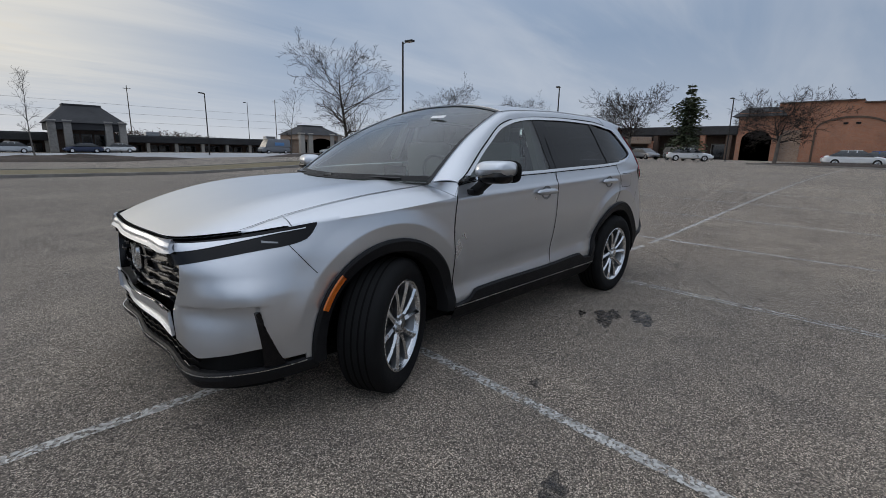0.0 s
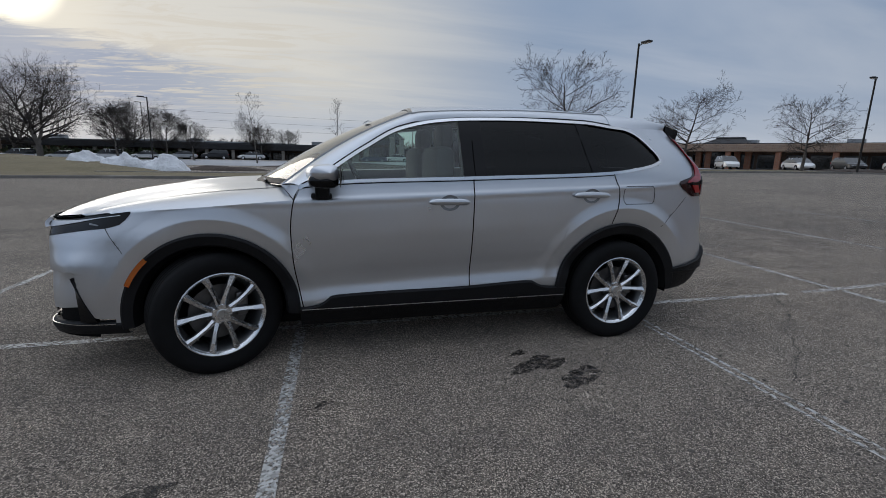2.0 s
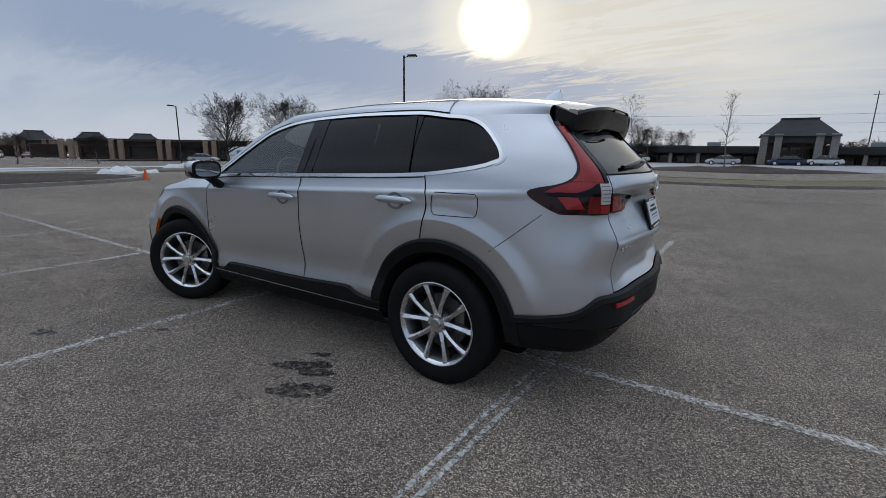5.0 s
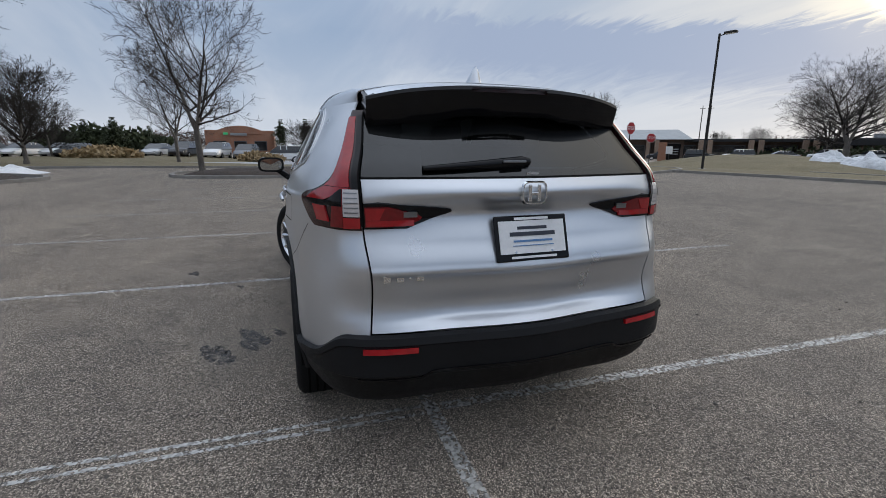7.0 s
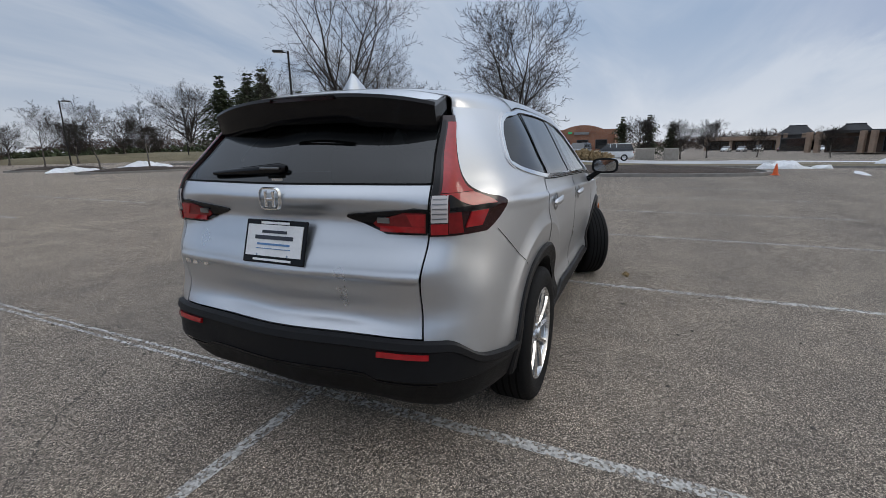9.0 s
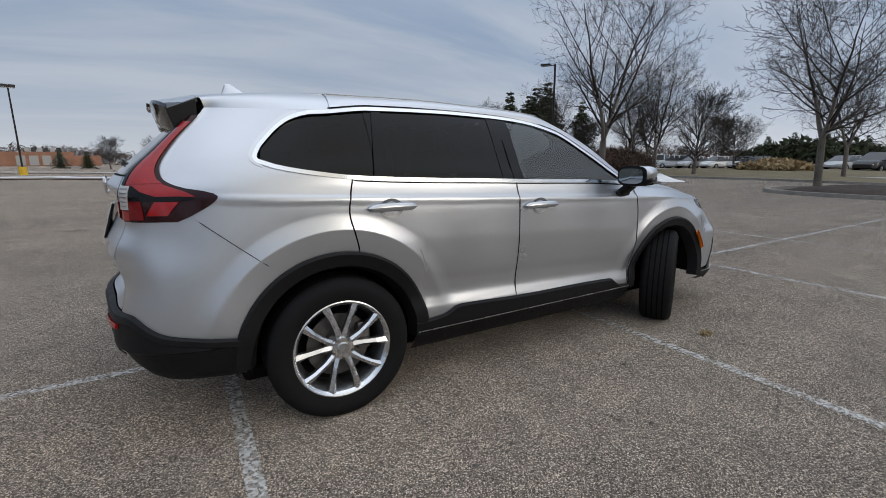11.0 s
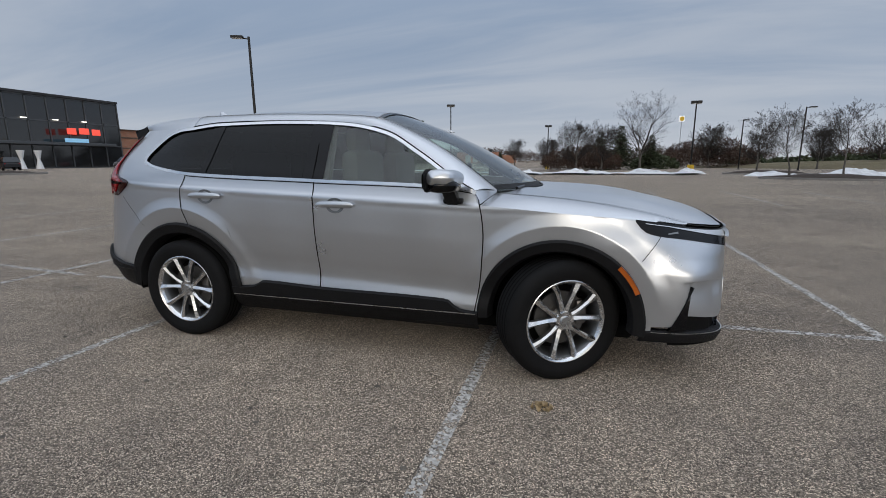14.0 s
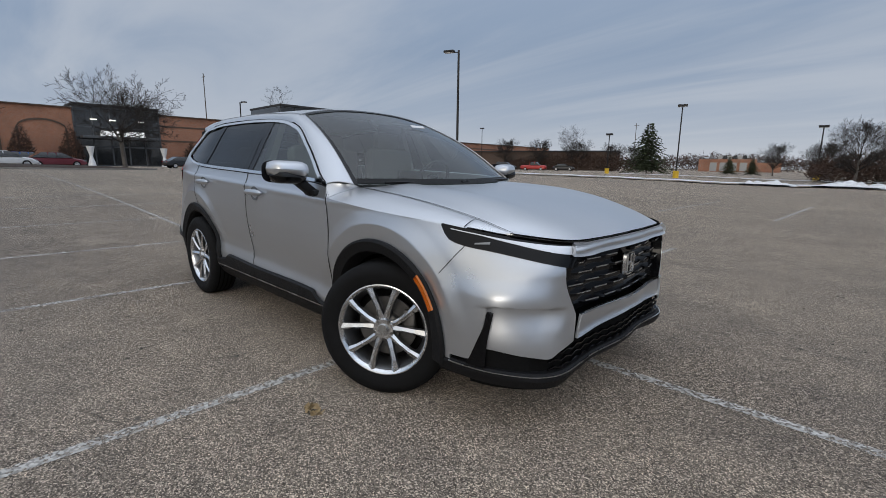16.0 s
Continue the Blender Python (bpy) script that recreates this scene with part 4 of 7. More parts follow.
for z in (9.6, 11.8, 14.0):
    cu = bmesh.new()
    for k in range(12):
        a, b = k / 12, (k + 1) / 12
        f = lambda t: Vector((70 - 230 * t, -150, z - 2.0 * (1 - (2 * t - 1) ** 2)))
        add_tube(cu, f(a), f(b), .022, n=4, cap=False)
    tagged(part("power_cable", cu, POLE), "thin black power cable strung between far poles", "cable")


# ------------------------------------------------------------ parked vehicles, far off
def far_car(x, y, turn, colour, kind="sedan"):
    L, Wd, H = dict(sedan=(4.7, .90, 1.45), suv=(4.6, .93, 1.70), van=(5.9, 1.0, 2.6), pickup=(5.6, .98, 1.85), hatch=(4.2, .88, 1.5))[kind]
    c = root("parked_car", on_ground(x, y, turn), {"sedan": "%s sedan", "suv": "%s SUV", "van": "%s delivery van with blue graphics", "pickup": "%s pickup truck", "hatch": "%s hatchback"}[kind] % colour + " parked in the distance", "car", "parked cars")
    col = TOPS[colour]
    sills = curve([-.5, -.47, -.3, .3, .47, .5], [.42, .30, .24, .24, .28, .40])
    deck = {"sedan": curve([-.5, -.47, -.3, .14, .40, .5], [.72, .93, .98, .98, .84, .60]), "suv": curve([-.5, -.47, .2, .42, .5], [.85, 1.05, 1.05, .98, .70]), "hatch": curve([-.5, -.47, .2, .42, .5], [.75, .98, .97, .86, .62]),
            "van": curve([-.5, -.48, .30, .44, .5], [1.0, 1.25, 1.25, 1.12, .80]), "pickup": curve([-.5, -.48, .2, .44, .5], [.95, 1.10, 1.12, 1.08, .80])}[kind]
    bw = curve([-.5, -.44, 0, .40, .5], [.80, .97, 1.0, .96, .72])
    def shell(i, j):
        f = -.5 + i / 23
        z0, z1, b = sills(f), deck(f), bw(f) * Wd
        yy, zz = [(-.82, 0), (-1, .18), (-1, .55), (-.95, .86), (-.80, 1), (0, 1.02), (.80, 1), (.95, .86), (1, .55), (1, .18), (.82, 0)][j]
        return Vector((f * L, yy * b, z0 + (z1 - z0) * zz))
    grid_mesh("body", shell, 24, 11, col, c, flip=True, sharp=40)
    for f, nm in ((0, "rear_panel"), (23, "front_panel")):
        bm = bmesh.new()
        bm.faces.new([bm.verts.new(shell(f, j)) for j in range(11)])
        part(nm, bm, col, c)
    r0, r1, r2, r3 = {"sedan": (-.40, -.22, .08, .27), "suv": (-.49, -.43, .06, .26), "hatch": (-.48, -.36, .06, .27), "van": (-.495, -.48, .27, .40), "pickup": (-.12, -.08, .10, .26)}[kind]
    zb = deck(0) - .02
    def cabin(i, j):
        u = i / 9
        lo, hi = r0 + (r3 - r0) * u, r1 + (r2 - r1) * u
        yy, k = [(-.95, 0), (-.90, .25), (-.80, .80), (-.70, 1), (0, 1.03), (.70, 1), (.80, .80), (.90, .25), (.95, 0)][j]
        return Vector(((lo + (hi - lo) * k) * L, yy * Wd, zb + (H - zb) * k))
    grid_mesh("cabin", cabin, 10, 9, col if kind == "van" else SHOPGLASS, c, flip=True, sharp=35)
    for e, nm in ((0, "rear_screen"), (9, "windscreen")):
        bm = bmesh.new()
        bm.faces.new([bm.verts.new(cabin(e, j)) for j in range(9)])
        part(nm, bm, SHOPGLASS, c)
    if kind != "van":
        def top(i, j):
            u = i / 5
            return Vector(((r1 + (r2 - r1) * u) * L, (j / 4 * 2 - 1) * .72 * Wd, H + .012 + .02 * (1 - (j / 2 - 1) ** 2)))
        grid_mesh("roof", top, 6, 5, col, c, flange=.03, flip=False)
        for f in (-.13, .0 if kind != "pickup" else .06):
            for s in (-1, 1):
                part("pillar", box((f * L, s * .83 * Wd, zb + (H - zb) * .55), (.07, .05, (H - zb) * .95), Matrix.Translation((f * L, s * .83 * Wd, H * .8)) @ Matrix.Rotation(radians(s * 11), 4, "X") @ Matrix.Translation((-f * L, -s * .83 * Wd, -H * .8))), col, c)
    else:
        for s in (-1, 1):
            part("graphic", box((-.1 * L, s * (.9 * Wd), 1.75), (1.9, .10, .55), bevel=.02), BLUEINK, c)
    for fx in (-.30, .31):
        for s in (-1, 1):
            w_ = part("wheel", tube((fx * L, s * (Wd - .22), .33), (fx * L, s * (Wd + .005), .33), .33, n=18), RUBBER, c, smooth=True)
            part("hubcap", tube((fx * L, s * (Wd + .004), .33), (fx * L, s * (Wd + .016), .33), .21, n=12), ALLOY, w_)
    for s in (-1, 1):
        part("headlamp", box((.475 * L, s * .62 * Wd, .66), (.10, .30, .10), bevel=.02), SATIN, c)
        part("tail_lamp", box((-.488 * L, s * .74 * Wd, .84), (.06, .22, .14), bevel=.02), RED, c)
    return c


for row in ((-8.0, -82, 5, "navy", "sedan"), (-12.5, -84, 4, "white", "sedan"), (0, -80, 2, "silver", "sedan"), (-48, -80, 5, "silver", "sedan"), (-52.5, -84, 0, "blue", "sedan"), (-70, -82, 10, "red", "pickup"), (-36, -80, 8, "grey", "van"),
            (-36, -58, 60, "silver", "suv"), (-40, -54, 60, "maroon", "sedan"), (-46, -48, 60, "grey", "suv"), (-49, -44, 60, "white", "suv"), (-53, -38, 62, "white", "sedan"), (-55, -34, 60, "black", "hatch"), (-57, -30, 60, "white", "sedan"), (-59, -26, 60, "white", "suv"),
            (-61, -22, 60, "grey", "sedan"), (-63, -18, 62, "grey", "suv"), (-54, -14.2, 112, "white", "sedan"), (-53, -.1, 100, "white", "sedan"), (-54, 3.6, 97, "maroon", "sedan"), (-57.5, 1.9, 97, "blue", "sedan"), (-62, 17.2, 97, "black", "sedan"), (-72, 26.5, 165, "black", "sedan"), (-75, 30.5, 165, "black", "suv"),
            (-70, 39, 160, "black", "suv"), (-58, 46, 170, "grey", "suv"), (-52, 84, 20, "red", "pickup"), (-58, 82, 20, "black", "suv"), (-47, 88, 20, "black", "sedan"),
            (68.5, -44.6, 228, "white", "van"), (66.5, -48.8, 228, "white", "sedan"), (64.5, -51.2, 228, "black", "sedan"), (58, -58.5, 48, "black", "suv"), (54, -62.5, 228, "black", "suv"), (50.5, -66.5, 48, "white", "suv"), (46.5, -70.5, 48, "white", "sedan"), (74, -40, 228, "silver", "sedan"),
            (47, 1.8, 95, "white", "suv"), (50, 11.2, 170, "black", "suv"), (50.5, 8.2, 170, "white", "suv"), (51, 5.4, 170, "grey", "suv"), (52.5, 14.2, 170, "silver", "sedan"), (52, 22.5, 170, "white", "sedan"), (53, 26, 170, "white", "sedan"), (53.5, 29.2, 170, "silver", "sedan"), (48, 19.8, 170, "black", "sedan"),
            (56, 33.0, 100, "white", "suv"), (58, 36.5, 100, "white", "pickup"), (142, -22, 160, "white", "sedan"), (141, -25.5, 160, "silver", "sedan"), (140, -29, 160, "white", "suv"), (139, -34, 160, "maroon", "sedan"), (138, -38, 160, "black", "suv"), (137, -42, 160, "white", "sedan"), (136, -47, 160, "silver", "suv"), (134, -52, 160, "black", "sedan"),
            (30, -84, 15, "white", "sedan"), (25, -86, 15, "silver", "sedan"), (20, -87, 15, "black", "suv"), (35, -82, 15, "white", "suv"), (40, -80, 15, "white", "sedan"), (14, -88, 10, "white", "sedan"), (45, -78, 15, "white", "suv")):
    far_car(*row)


# ------------------------------------------------------------ buildings
def arcade(name, a, b, h, bay, wall, column, fascia, label, units=3, depth=14, seed=5, lit=()):
    """A row of shops from a to b: recessed dark shopfronts, columns, deep fascia, flat roof."""
    a, b = Vector((*a, 0)), Vector((*b, 0))
    d = b - a
    ln = d.length
    turn = math.degrees(math.atan2(d.y, d.x))
    r = root(name, on_ground(a.x, a.y, turn), label, "building")
    part("wall", box((ln / 2, depth / 2 + 2.2, h * .42), (ln, depth, h * .9)), wall, r)
    part("roof", box((ln / 2, depth / 2, h - h * .14), (ln, depth + 2.6, h * .30), bevel=.12), fascia, r)
    part("parapet", box((ln / 2, depth / 2 + .2, h + .12), (ln + .3, depth + 2.4, .10)), ROOFDARK, r)
    n = max(2, int(ln / bay))
    rnd = random.Random(seed)
    for k in range(n + 1):
        x = ln * k / n
        cw = min(.75, bay * .125)
        col_ = part("column", box((x, -.6, h * .40), (cw, cw, h * .84), bevel=.05), column, r)
        part("capital", box((x, -.6, h * .80), (cw + .2, cw + .2, .25), bevel=.04), column, col_)
        if k < n:
            for q in range(2):
                wx = x + ln / n * (.28 + .44 * q)
                fr = part("shop_window", box((wx, 2.16, h * .33), (ln / n * .38, .10, h * .56)), FRAMEGREY, r)
                part("pane", box((wx, 2.10, h * .33), (ln / n * .35, .04, h * .50)), SHOPGLASS, fr)
            if k in lit:
                part("shop_sign", box((x + ln / n / 2, -1.10, h * .80), (ln / n * .5, .12, h * .14), bevel=.02), SIGNWHITE, r)
    for k in range(units):
        part("roof_unit", box((ln * (k + .6) / units, depth / 2, h + .55), (2.2, 1.6, .9), bevel=.05), SIGNBACK, r)
    return r


def hip_roof(w_, d_, z0, z1, ridge, over=.5):
    bm = bmesh.new()
    lo = [bm.verts.new(v) for v in ((-w_ / 2 - over, -d_ / 2 - over, z0), (w_ / 2 + over, -d_ / 2 - over, z0), (w_ / 2 + over, d_ / 2 + over, z0), (-w_ / 2 - over, d_ / 2 + over, z0))]
    hi = [bm.verts.new(v) for v in ((-ridge / 2, -d_ * .12, z1), (ridge / 2, -d_ * .12, z1), (ridge / 2, d_ * .12, z1), (-ridge / 2, d_ * .12, z1))]
    for k in range(4):
        bm.faces.new((lo[k], lo[(k + 1) % 4], hi[(k + 1) % 4], hi[k]))
    bm.faces.new(hi)
    bm.faces.new(lo[::-1])
    return bm


def pavilion(x, y, turn, w_, h_eave, h_top, column, label, arch=False, wall=BRICK_DARK):
    r = root("entrance_pavilion", on_ground(x, y, turn), label, "building")
    part("roof", hip_roof(w_, 9, h_eave, h_top, w_ * .52), ROOFDARK, r)
    part("ridge_cap", box((0, 0, h_top + .12), (w_ * .54, 2.3, .28), bevel=.04), ROOFDARK, r)
    part("fascia", box((0, 0, h_eave - .5), (w_ + .3, 9.0, 1.0), bevel=.08), ROOFDARK if not arch else BRICK_BUFF, r)
    part("wall", box((0, 1.2, h_eave * .45), (w_ - 1.6, 6.0, h_eave * .9)), wall, r)
    for f in (-.5, -.29, .29, .5):
        cl = part("column", box((f * w_ * .96, -4.2, h_eave * .5), (.95, .95, h_eave * 1.04), bevel=.06), column, r)
        part("cap", box((f * w_ * .96, -4.2, h_eave * 1.04), (1.15, 1.15, .35), bevel=.08), column, cl)
    for f in (-.18, 0, .18):
        g = part("door_window", box((f * w_, -1.84, h_eave * .33), (w_ * .15, .10, h_eave * .62)), FRAMEGREY, r)
        part("pane", box((f * w_, -1.90, h_eave * .33), (w_ * .13, .04, h_eave * .56)), SHOPGLASS, g)
    if arch:
        bm = bmesh.new()
        pts = [(w_ * .30 * math.cos(t), h_eave * .45 + h_eave * .38 * math.sin(t)) for t in np.linspace(0, math.pi, 14)]
        fr = [bm.verts.new((px, -4.56, pz)) for px, pz in pts] + [bm.verts.new((-w_ * .30, -4.56, .1)), bm.verts.new((w_ * .30, -4.56, .1))]
        bm.faces.new(fr)
        bmesh.ops.solidify(bm, geom=bm.faces[:], thickness=.08)
        part("arch_window", bm, SHOPGLASS, r)
    return r


arcade("shopping_arcade", (62, -90), (-76, -92), 3.7, 4.4, BRICK_DARK, STUCCO, ROOFDARK, "long dark single-storey shopping arcade with pale columns", 6, lit=(12, 20))
pavilion(-9.2, -88, 180, 8.8, 4.3, 6.9, KERB, "dark hip-roofed arcade tower with four pale columns")
pavilion(-48, -88, 180, 9, 3.8, 5.6, STUCCO, "arched brick entrance pavilion of the arcade", True, BRICK_BUFF)
arcade("shop_row", (-56, -79), (-84, -30), 4.2, 7.0, BRICK_DARK, BRICK_RED, BRICK_BUFF, "brick shop row with dark recessed shopfronts", 4, lit=(3,))
pavilion(-62, -76, 122, 8.5, 4.4, 6.1, BRICK_RED, "brick pavilion with a dark hip roof at the shop row", False, STUCCO)
pavilion(-71, -65, 122, 8, 4.0, 5.4, BRICK_RED, "arched brick entrance of the shop row", True, BRICK_BUFF)

mall = root("mall", Matrix.Translation((-88, 0, rise(-88, 20) - .1)), "large red-brick mall with dark glass entrances", "building")


def mall_block(y0, y1, h, mat, depth=30, name="wall", x=0.0):
    return part(name, box((x - depth / 2, (y0 + y1) / 2, h / 2), (depth, y1 - y0, h)), mat, mall)


mall_block(-12, -2, 9.3, BRICK_RED)
mall_block(-2, 10, 8.9, BRICK_RED)
mall_block(21.6, 44, 8.7, BRICK_RED)
mall_block(70, 150, 7.6, BRICK_RED)
for y0, y1, h in ((-12, -2, 9.3), (-2, 10, 8.9), (21.6, 44, 8.7), (70, 150, 7.6)):
    part("coping", box((-14.9, (y0 + y1) / 2, h + .08), (30.5, y1 - y0, .16)), BRICK_DARK, mall)
for y0, y1, h in ((21.6, 44, 8.7), (70, 150, 7.6)):
    for z in (h * .52, h * .80):
        part("brick_band", box((.03, (y0 + y1) / 2, z), (.10, y1 - y0 - .1, .26)), BRICK_DARK, mall)


def blind_arch(y0, y1, spring, top):
    """A raised ring of dark brick round a shallow blind arch."""
    def P(i, j):
        u = i / 30
        y = y0 + (y1 - y0) * u
        z = spring + (top - spring) * (1 - (2 * u - 1) ** 2) ** .6
        return Vector(((.0, .10, .10, .0)[j], y, z + (-.14, -.14, .14, .14)[j]))
    ring = grid_mesh("blind_arch", P, 31, 4, BRICK_DARK, mall, sharp=30)
    for y in (y0, y1):
        part("jamb", box((.05, y, spring / 2), (.10, .26, spring)), BRICK_DARK, ring)


blind_arch(-7.0, 1.4, 5.4, 7.0)
blind_arch(3.4, 9.0, 5.8, 7.0)
for y in (-3.6, -2.2):
    part("wall_vent", box((.04, y, 6.1), (.10, .55, .28), bevel=.02), GLOSSBLACK, mall)
part("side_door", box((.03, -9.9, 2.6), (.12, 2.6, 5.2)), BRICK_BUFF, mall)
# the low dark arcade that runs off the brick block, with its arched portal
part("portal", box((-2.0, -14.3, 4.0), (6.0, 5.6, 8.0)), BRICK_RED, mall)
part("portal_roof", hip_roof(7.0, 7.4, 7.4, 9.0, 4.6, .2), ROOFDARK, mall).matrix_basis = Matrix.Translation((-2.0, -14.3, 0)) @ Matrix.Rotation(radians(90), 4, "Z")
bm = bmesh.new()
pts = [(-14.3 + 2.1 * math.cos(t), 3.6 + 1.6 * math.sin(t)) for t in np.linspace(0, math.pi, 16)] + [(-16.4, .05), (-12.2, .05)]
bm.faces.new([bm.verts.new((1.03, y, z)) for y, z in pts])
bmesh.ops.solidify(bm, geom=bm.faces[:], thickness=.10)
part("portal_arch", bm, SHOPGLASS, mall, "dark arched opening")
part("arcade_wall", box((-9.0, -30.0, 2.4), (14, 26.0, 4.8)), BRICK_DARK, mall)
part("arcade_roof", box((-6.5, -30.0, 5.3), (15.5, 26.0, 1.5), bevel=.15), ROOFDARK, mall)
for k in range(7):
    y = -18.2 - k * 4.0
    part("arcade_pier", box((.6, y, 2.6), (.85, .85, 5.4 if k == 1 else 5.2), bevel=.05), BRICK_RED if k == 1 else BRICK_DARK, mall)
    g = part("shop_window", box((-1.94, y - 2.0, 1.7), (.12, 2.6, 2.9)), FRAMEGREY if k % 2 else STUCCO, mall)
    part("pane", box((-1.86, y - 2.0, 1.7), (.04, 2.3, 2.6)), SHOPGLASS, g)


def glass_front(y0, y1, h, rows, cols, name):
    g = part(name, box((-7.0, (y0 + y1) / 2, h / 2), (14, y1 - y0, h)), SHOPGLASS, mall, "dark glass entrance block")
    for k in range(cols + 1):
        part("mullion", box((.06, y0 + (y1 - y0) * k / cols, h / 2), (.16, .20, h)), FRAMEGREY, g)
    for k in range(rows + 1):
        part("transom", box((.07, (y0 + y1) / 2, .15 + (h - .3) * k / rows), (.14, y1 - y0, .22)), FRAMEGREY, g)
    part("roof_edge", box((-6.9, (y0 + y1) / 2, h + .2), (14.6, y1 - y0 + .2, .4)), ROOFDARK, g)
    return g


g1 = glass_front(10.0, 21.6, 9.4, 3, 5, "glass_entrance")
g2 = glass_front(44, 70, 12.6, 3, 8, "glass_entrance")
part("canopy", box((1.2, 15.8, 4.6), (2.6, 10.5, .4), bevel=.05), FRAMEGREY, g1)
part("name_sign", box((2.55, 15.8, 5.2), (.12, 6.0, .8), bevel=.03), SIGNWHITE, g1)
part("canopy", box((1.2, 57, 4.4), (2.6, 20, .5), bevel=.05), FRAMEGREY, g2)
for k, (y, z, wd, mt) in enumerate(((63.2, 6.6, 1.6, SIGNNEON), (61.0, 6.7, 1.8, SIGNNEON), (58.8, 6.6, 1.6, SIGNNEON), (59.5, 5.0, 4.2, SIGNBLUE))):
    part("name_sign", box((2.6, y, z), (.14, wd, 1.1 if mt is SIGNNEON else .7), bevel=.08), mt, g2)
for y in (48.0, 53.0, 58.0, 63.0, 12.5, 15.0, 19):
    part("glowing_lamp", box((-.2 + .5, y, 8.6 if y > 30 else 7.4), (.2, .9, .16), bevel=.04), LAMPGLOW, g2 if y > 30 else g1)
for y in (11.0, 20.8, 49.0, 51.5):
    pr = [(.55, 0), (.42, .6), (.24, 1.35), (.22, 1.5), (.24, 1.65), (.42, 2.4), (.55, 3.0)]
    hg = grid_mesh("hourglass_planter", lambda i, j: (pr[j][0] * math.cos(2 * math.pi * i / 20), pr[j][0] * math.sin(2 * math.pi * i / 20), pr[j][1]), 20, 7, WHITE, close_u=True, flip=True)
    hg.matrix_basis = Matrix.Translation((-83.5, y, rise(-83.5, y)))
    tagged(hg, "white hourglass-shaped concrete planter at the mall entrance", "planter", "hourglass planters")
for y, h, s in ((3.4, 5.2, 5), (9.0, 5.2, 6), (26, 4.2, 7), (35, 5.2, 8), (40.5, 4.8, 9), (75, 4.4, 10), (84, 4.6, 11), (93, 4.4, 12)):
    shrub("thicket", 400 + s, -85.6, y, .9, 1.5, h, RUSSET, "bare climbing shrub against the brick wall", "shrub", 700, size=.3)

cb = root("bank_building", on_ground(82, 8.7, 0), "low brick building with a curved parapet", "building")
part("wall", box((5, 0, 1.95), (10, 10.8, 3.9)), BRICK_RED, cb)
def curved_parapet(i, j):
    y = -3.4 + 6.8 * i / 14
    return Vector(((-.06, -.06, .45, .45)[j], y, (3.3, 3.92 + .75 * (1 - (y / 3.4) ** 2), 3.92 + .75 * (1 - (y / 3.4) ** 2), 3.3)[j]))
grid_mesh("parapet", curved_parapet, 15, 4, BRICK_RED, cb, sharp=30)
part("awning", box((-.7, -6.2, 3.2), (2.0, 1.8, .3)), STUCCO, cb)
for y in (-3.2, 0, 3.2):
    wdw = part("shop_window", box((-.04, y, 1.35), (.12, 2.0, 1.6)), FRAMEGREY, cb)
    part("pane", box((-.11, y, 1.35), (.04, 1.8, 1.4)), SHOPGLASS, wdw)
part("name_sign", box((-.20, .2, 3.25), (.12, 2.6, .42)), SIGNBACK, cb)
part("name_sign", box((-.20, 2.2, 3.35), (.12, .7, .34)), SIGNGREEN, cb)
for k, (x, y) in enumerate(((60, -1.6), (60.5, -4.6))):
    tagged(part("storage_box", box((x, y, rise(x, y) + .72), (1.6, 2.2 - .6 * k, 1.45), bevel=.05), STUCCO), "pale utility cabinet beside the trees", "cabinet")

mr = root("metal_roof_store", on_ground(72, -64, 48), "low store with a pale sloped metal roof", "building")
part("wall", box((0, -6, 1.9), (19, 12, 3.8)), BRICK_DARK, mr)
part("roof", hip_roof(20, 13, 3.8, 5.8, 17, .9), ROOFPALE, mr).location = (0, -6, 0)
for x0, x1 in ((9.6, 44), (-52, -9.6)):
    wg = part("wing", box(((x0 + x1) / 2, -6.5, 1.7), (x1 - x0, 11, 3.4)), BRICK_DARK, mr, "low brown brick wing with a flat roof")
    part("roof_band", box(((x0 + x1) / 2, -6.0, 3.65), (x1 - x0, 13, .5), bevel=.05), ROOFDARK, wg)
for k in range(-6, 6):
    x = 8.0 * k + 4.0 + (1.0 if k > 0 else -1.0 if k < -1 else 0)
    for dx in (-.75, .75):
        part("column", box((x + dx, .95, 1.85), (.8, .8, 3.7), bevel=.05), BRICK_BUFF, mr)
    wdw = part("shop_window", box((x + 4.0, -.92 if abs(k + .5) > 1 else .04, 1.5), (5.4, .12, 2.5)), FRAMEGREY, mr)
    part("pane", box((x + 4.0, -.85 if abs(k + .5) > 1 else .11, 1.5), (5.1, .04, 2.3)), SHOPGLASS, wdw)
arcade("shop_row", (168, -20), (144, -86), 4.2, 7.0, BRICK_DARK, BRICK_BUFF, BRICK_BUFF, "low brown-brick shop row across the far lot", 2, 10)
for x, y, w_ in ((161, -42, 7.5), (157.5, -54, 8), (153.5, -66, 8.5)):
    pavilion(x, y, 250, w_, 4.4, 6.8, BRICK_BUFF, "far brown pavilion with a dark hip roof", False, BRICK_DARK)
wl = root("far_warehouse", on_ground(70, -96, 35), "long low dark warehouse behind the grass bank", "building")
part("wall", box((0, 0, 1.4), (84, 12, 2.8)), BRICK_DARK, wl)
part("roof", box((0, 0, 2.95), (85, 13, .3)), ROOFDARK, wl)
rb = root("red_roof_store", on_ground(26, -112, 15), "far low brick store beyond the parked cars", "building")
part("wall", box((0, 0, 1.7), (34, 12, 3.4)), BRICK_RED, rb)
part("roof", box((0, 0, 3.55), (35, 13, .35)), ROOFPALE, rb)
of = root("office", on_ground(-31, 158, 10), "low red-brick office with tall pale windows", "building")
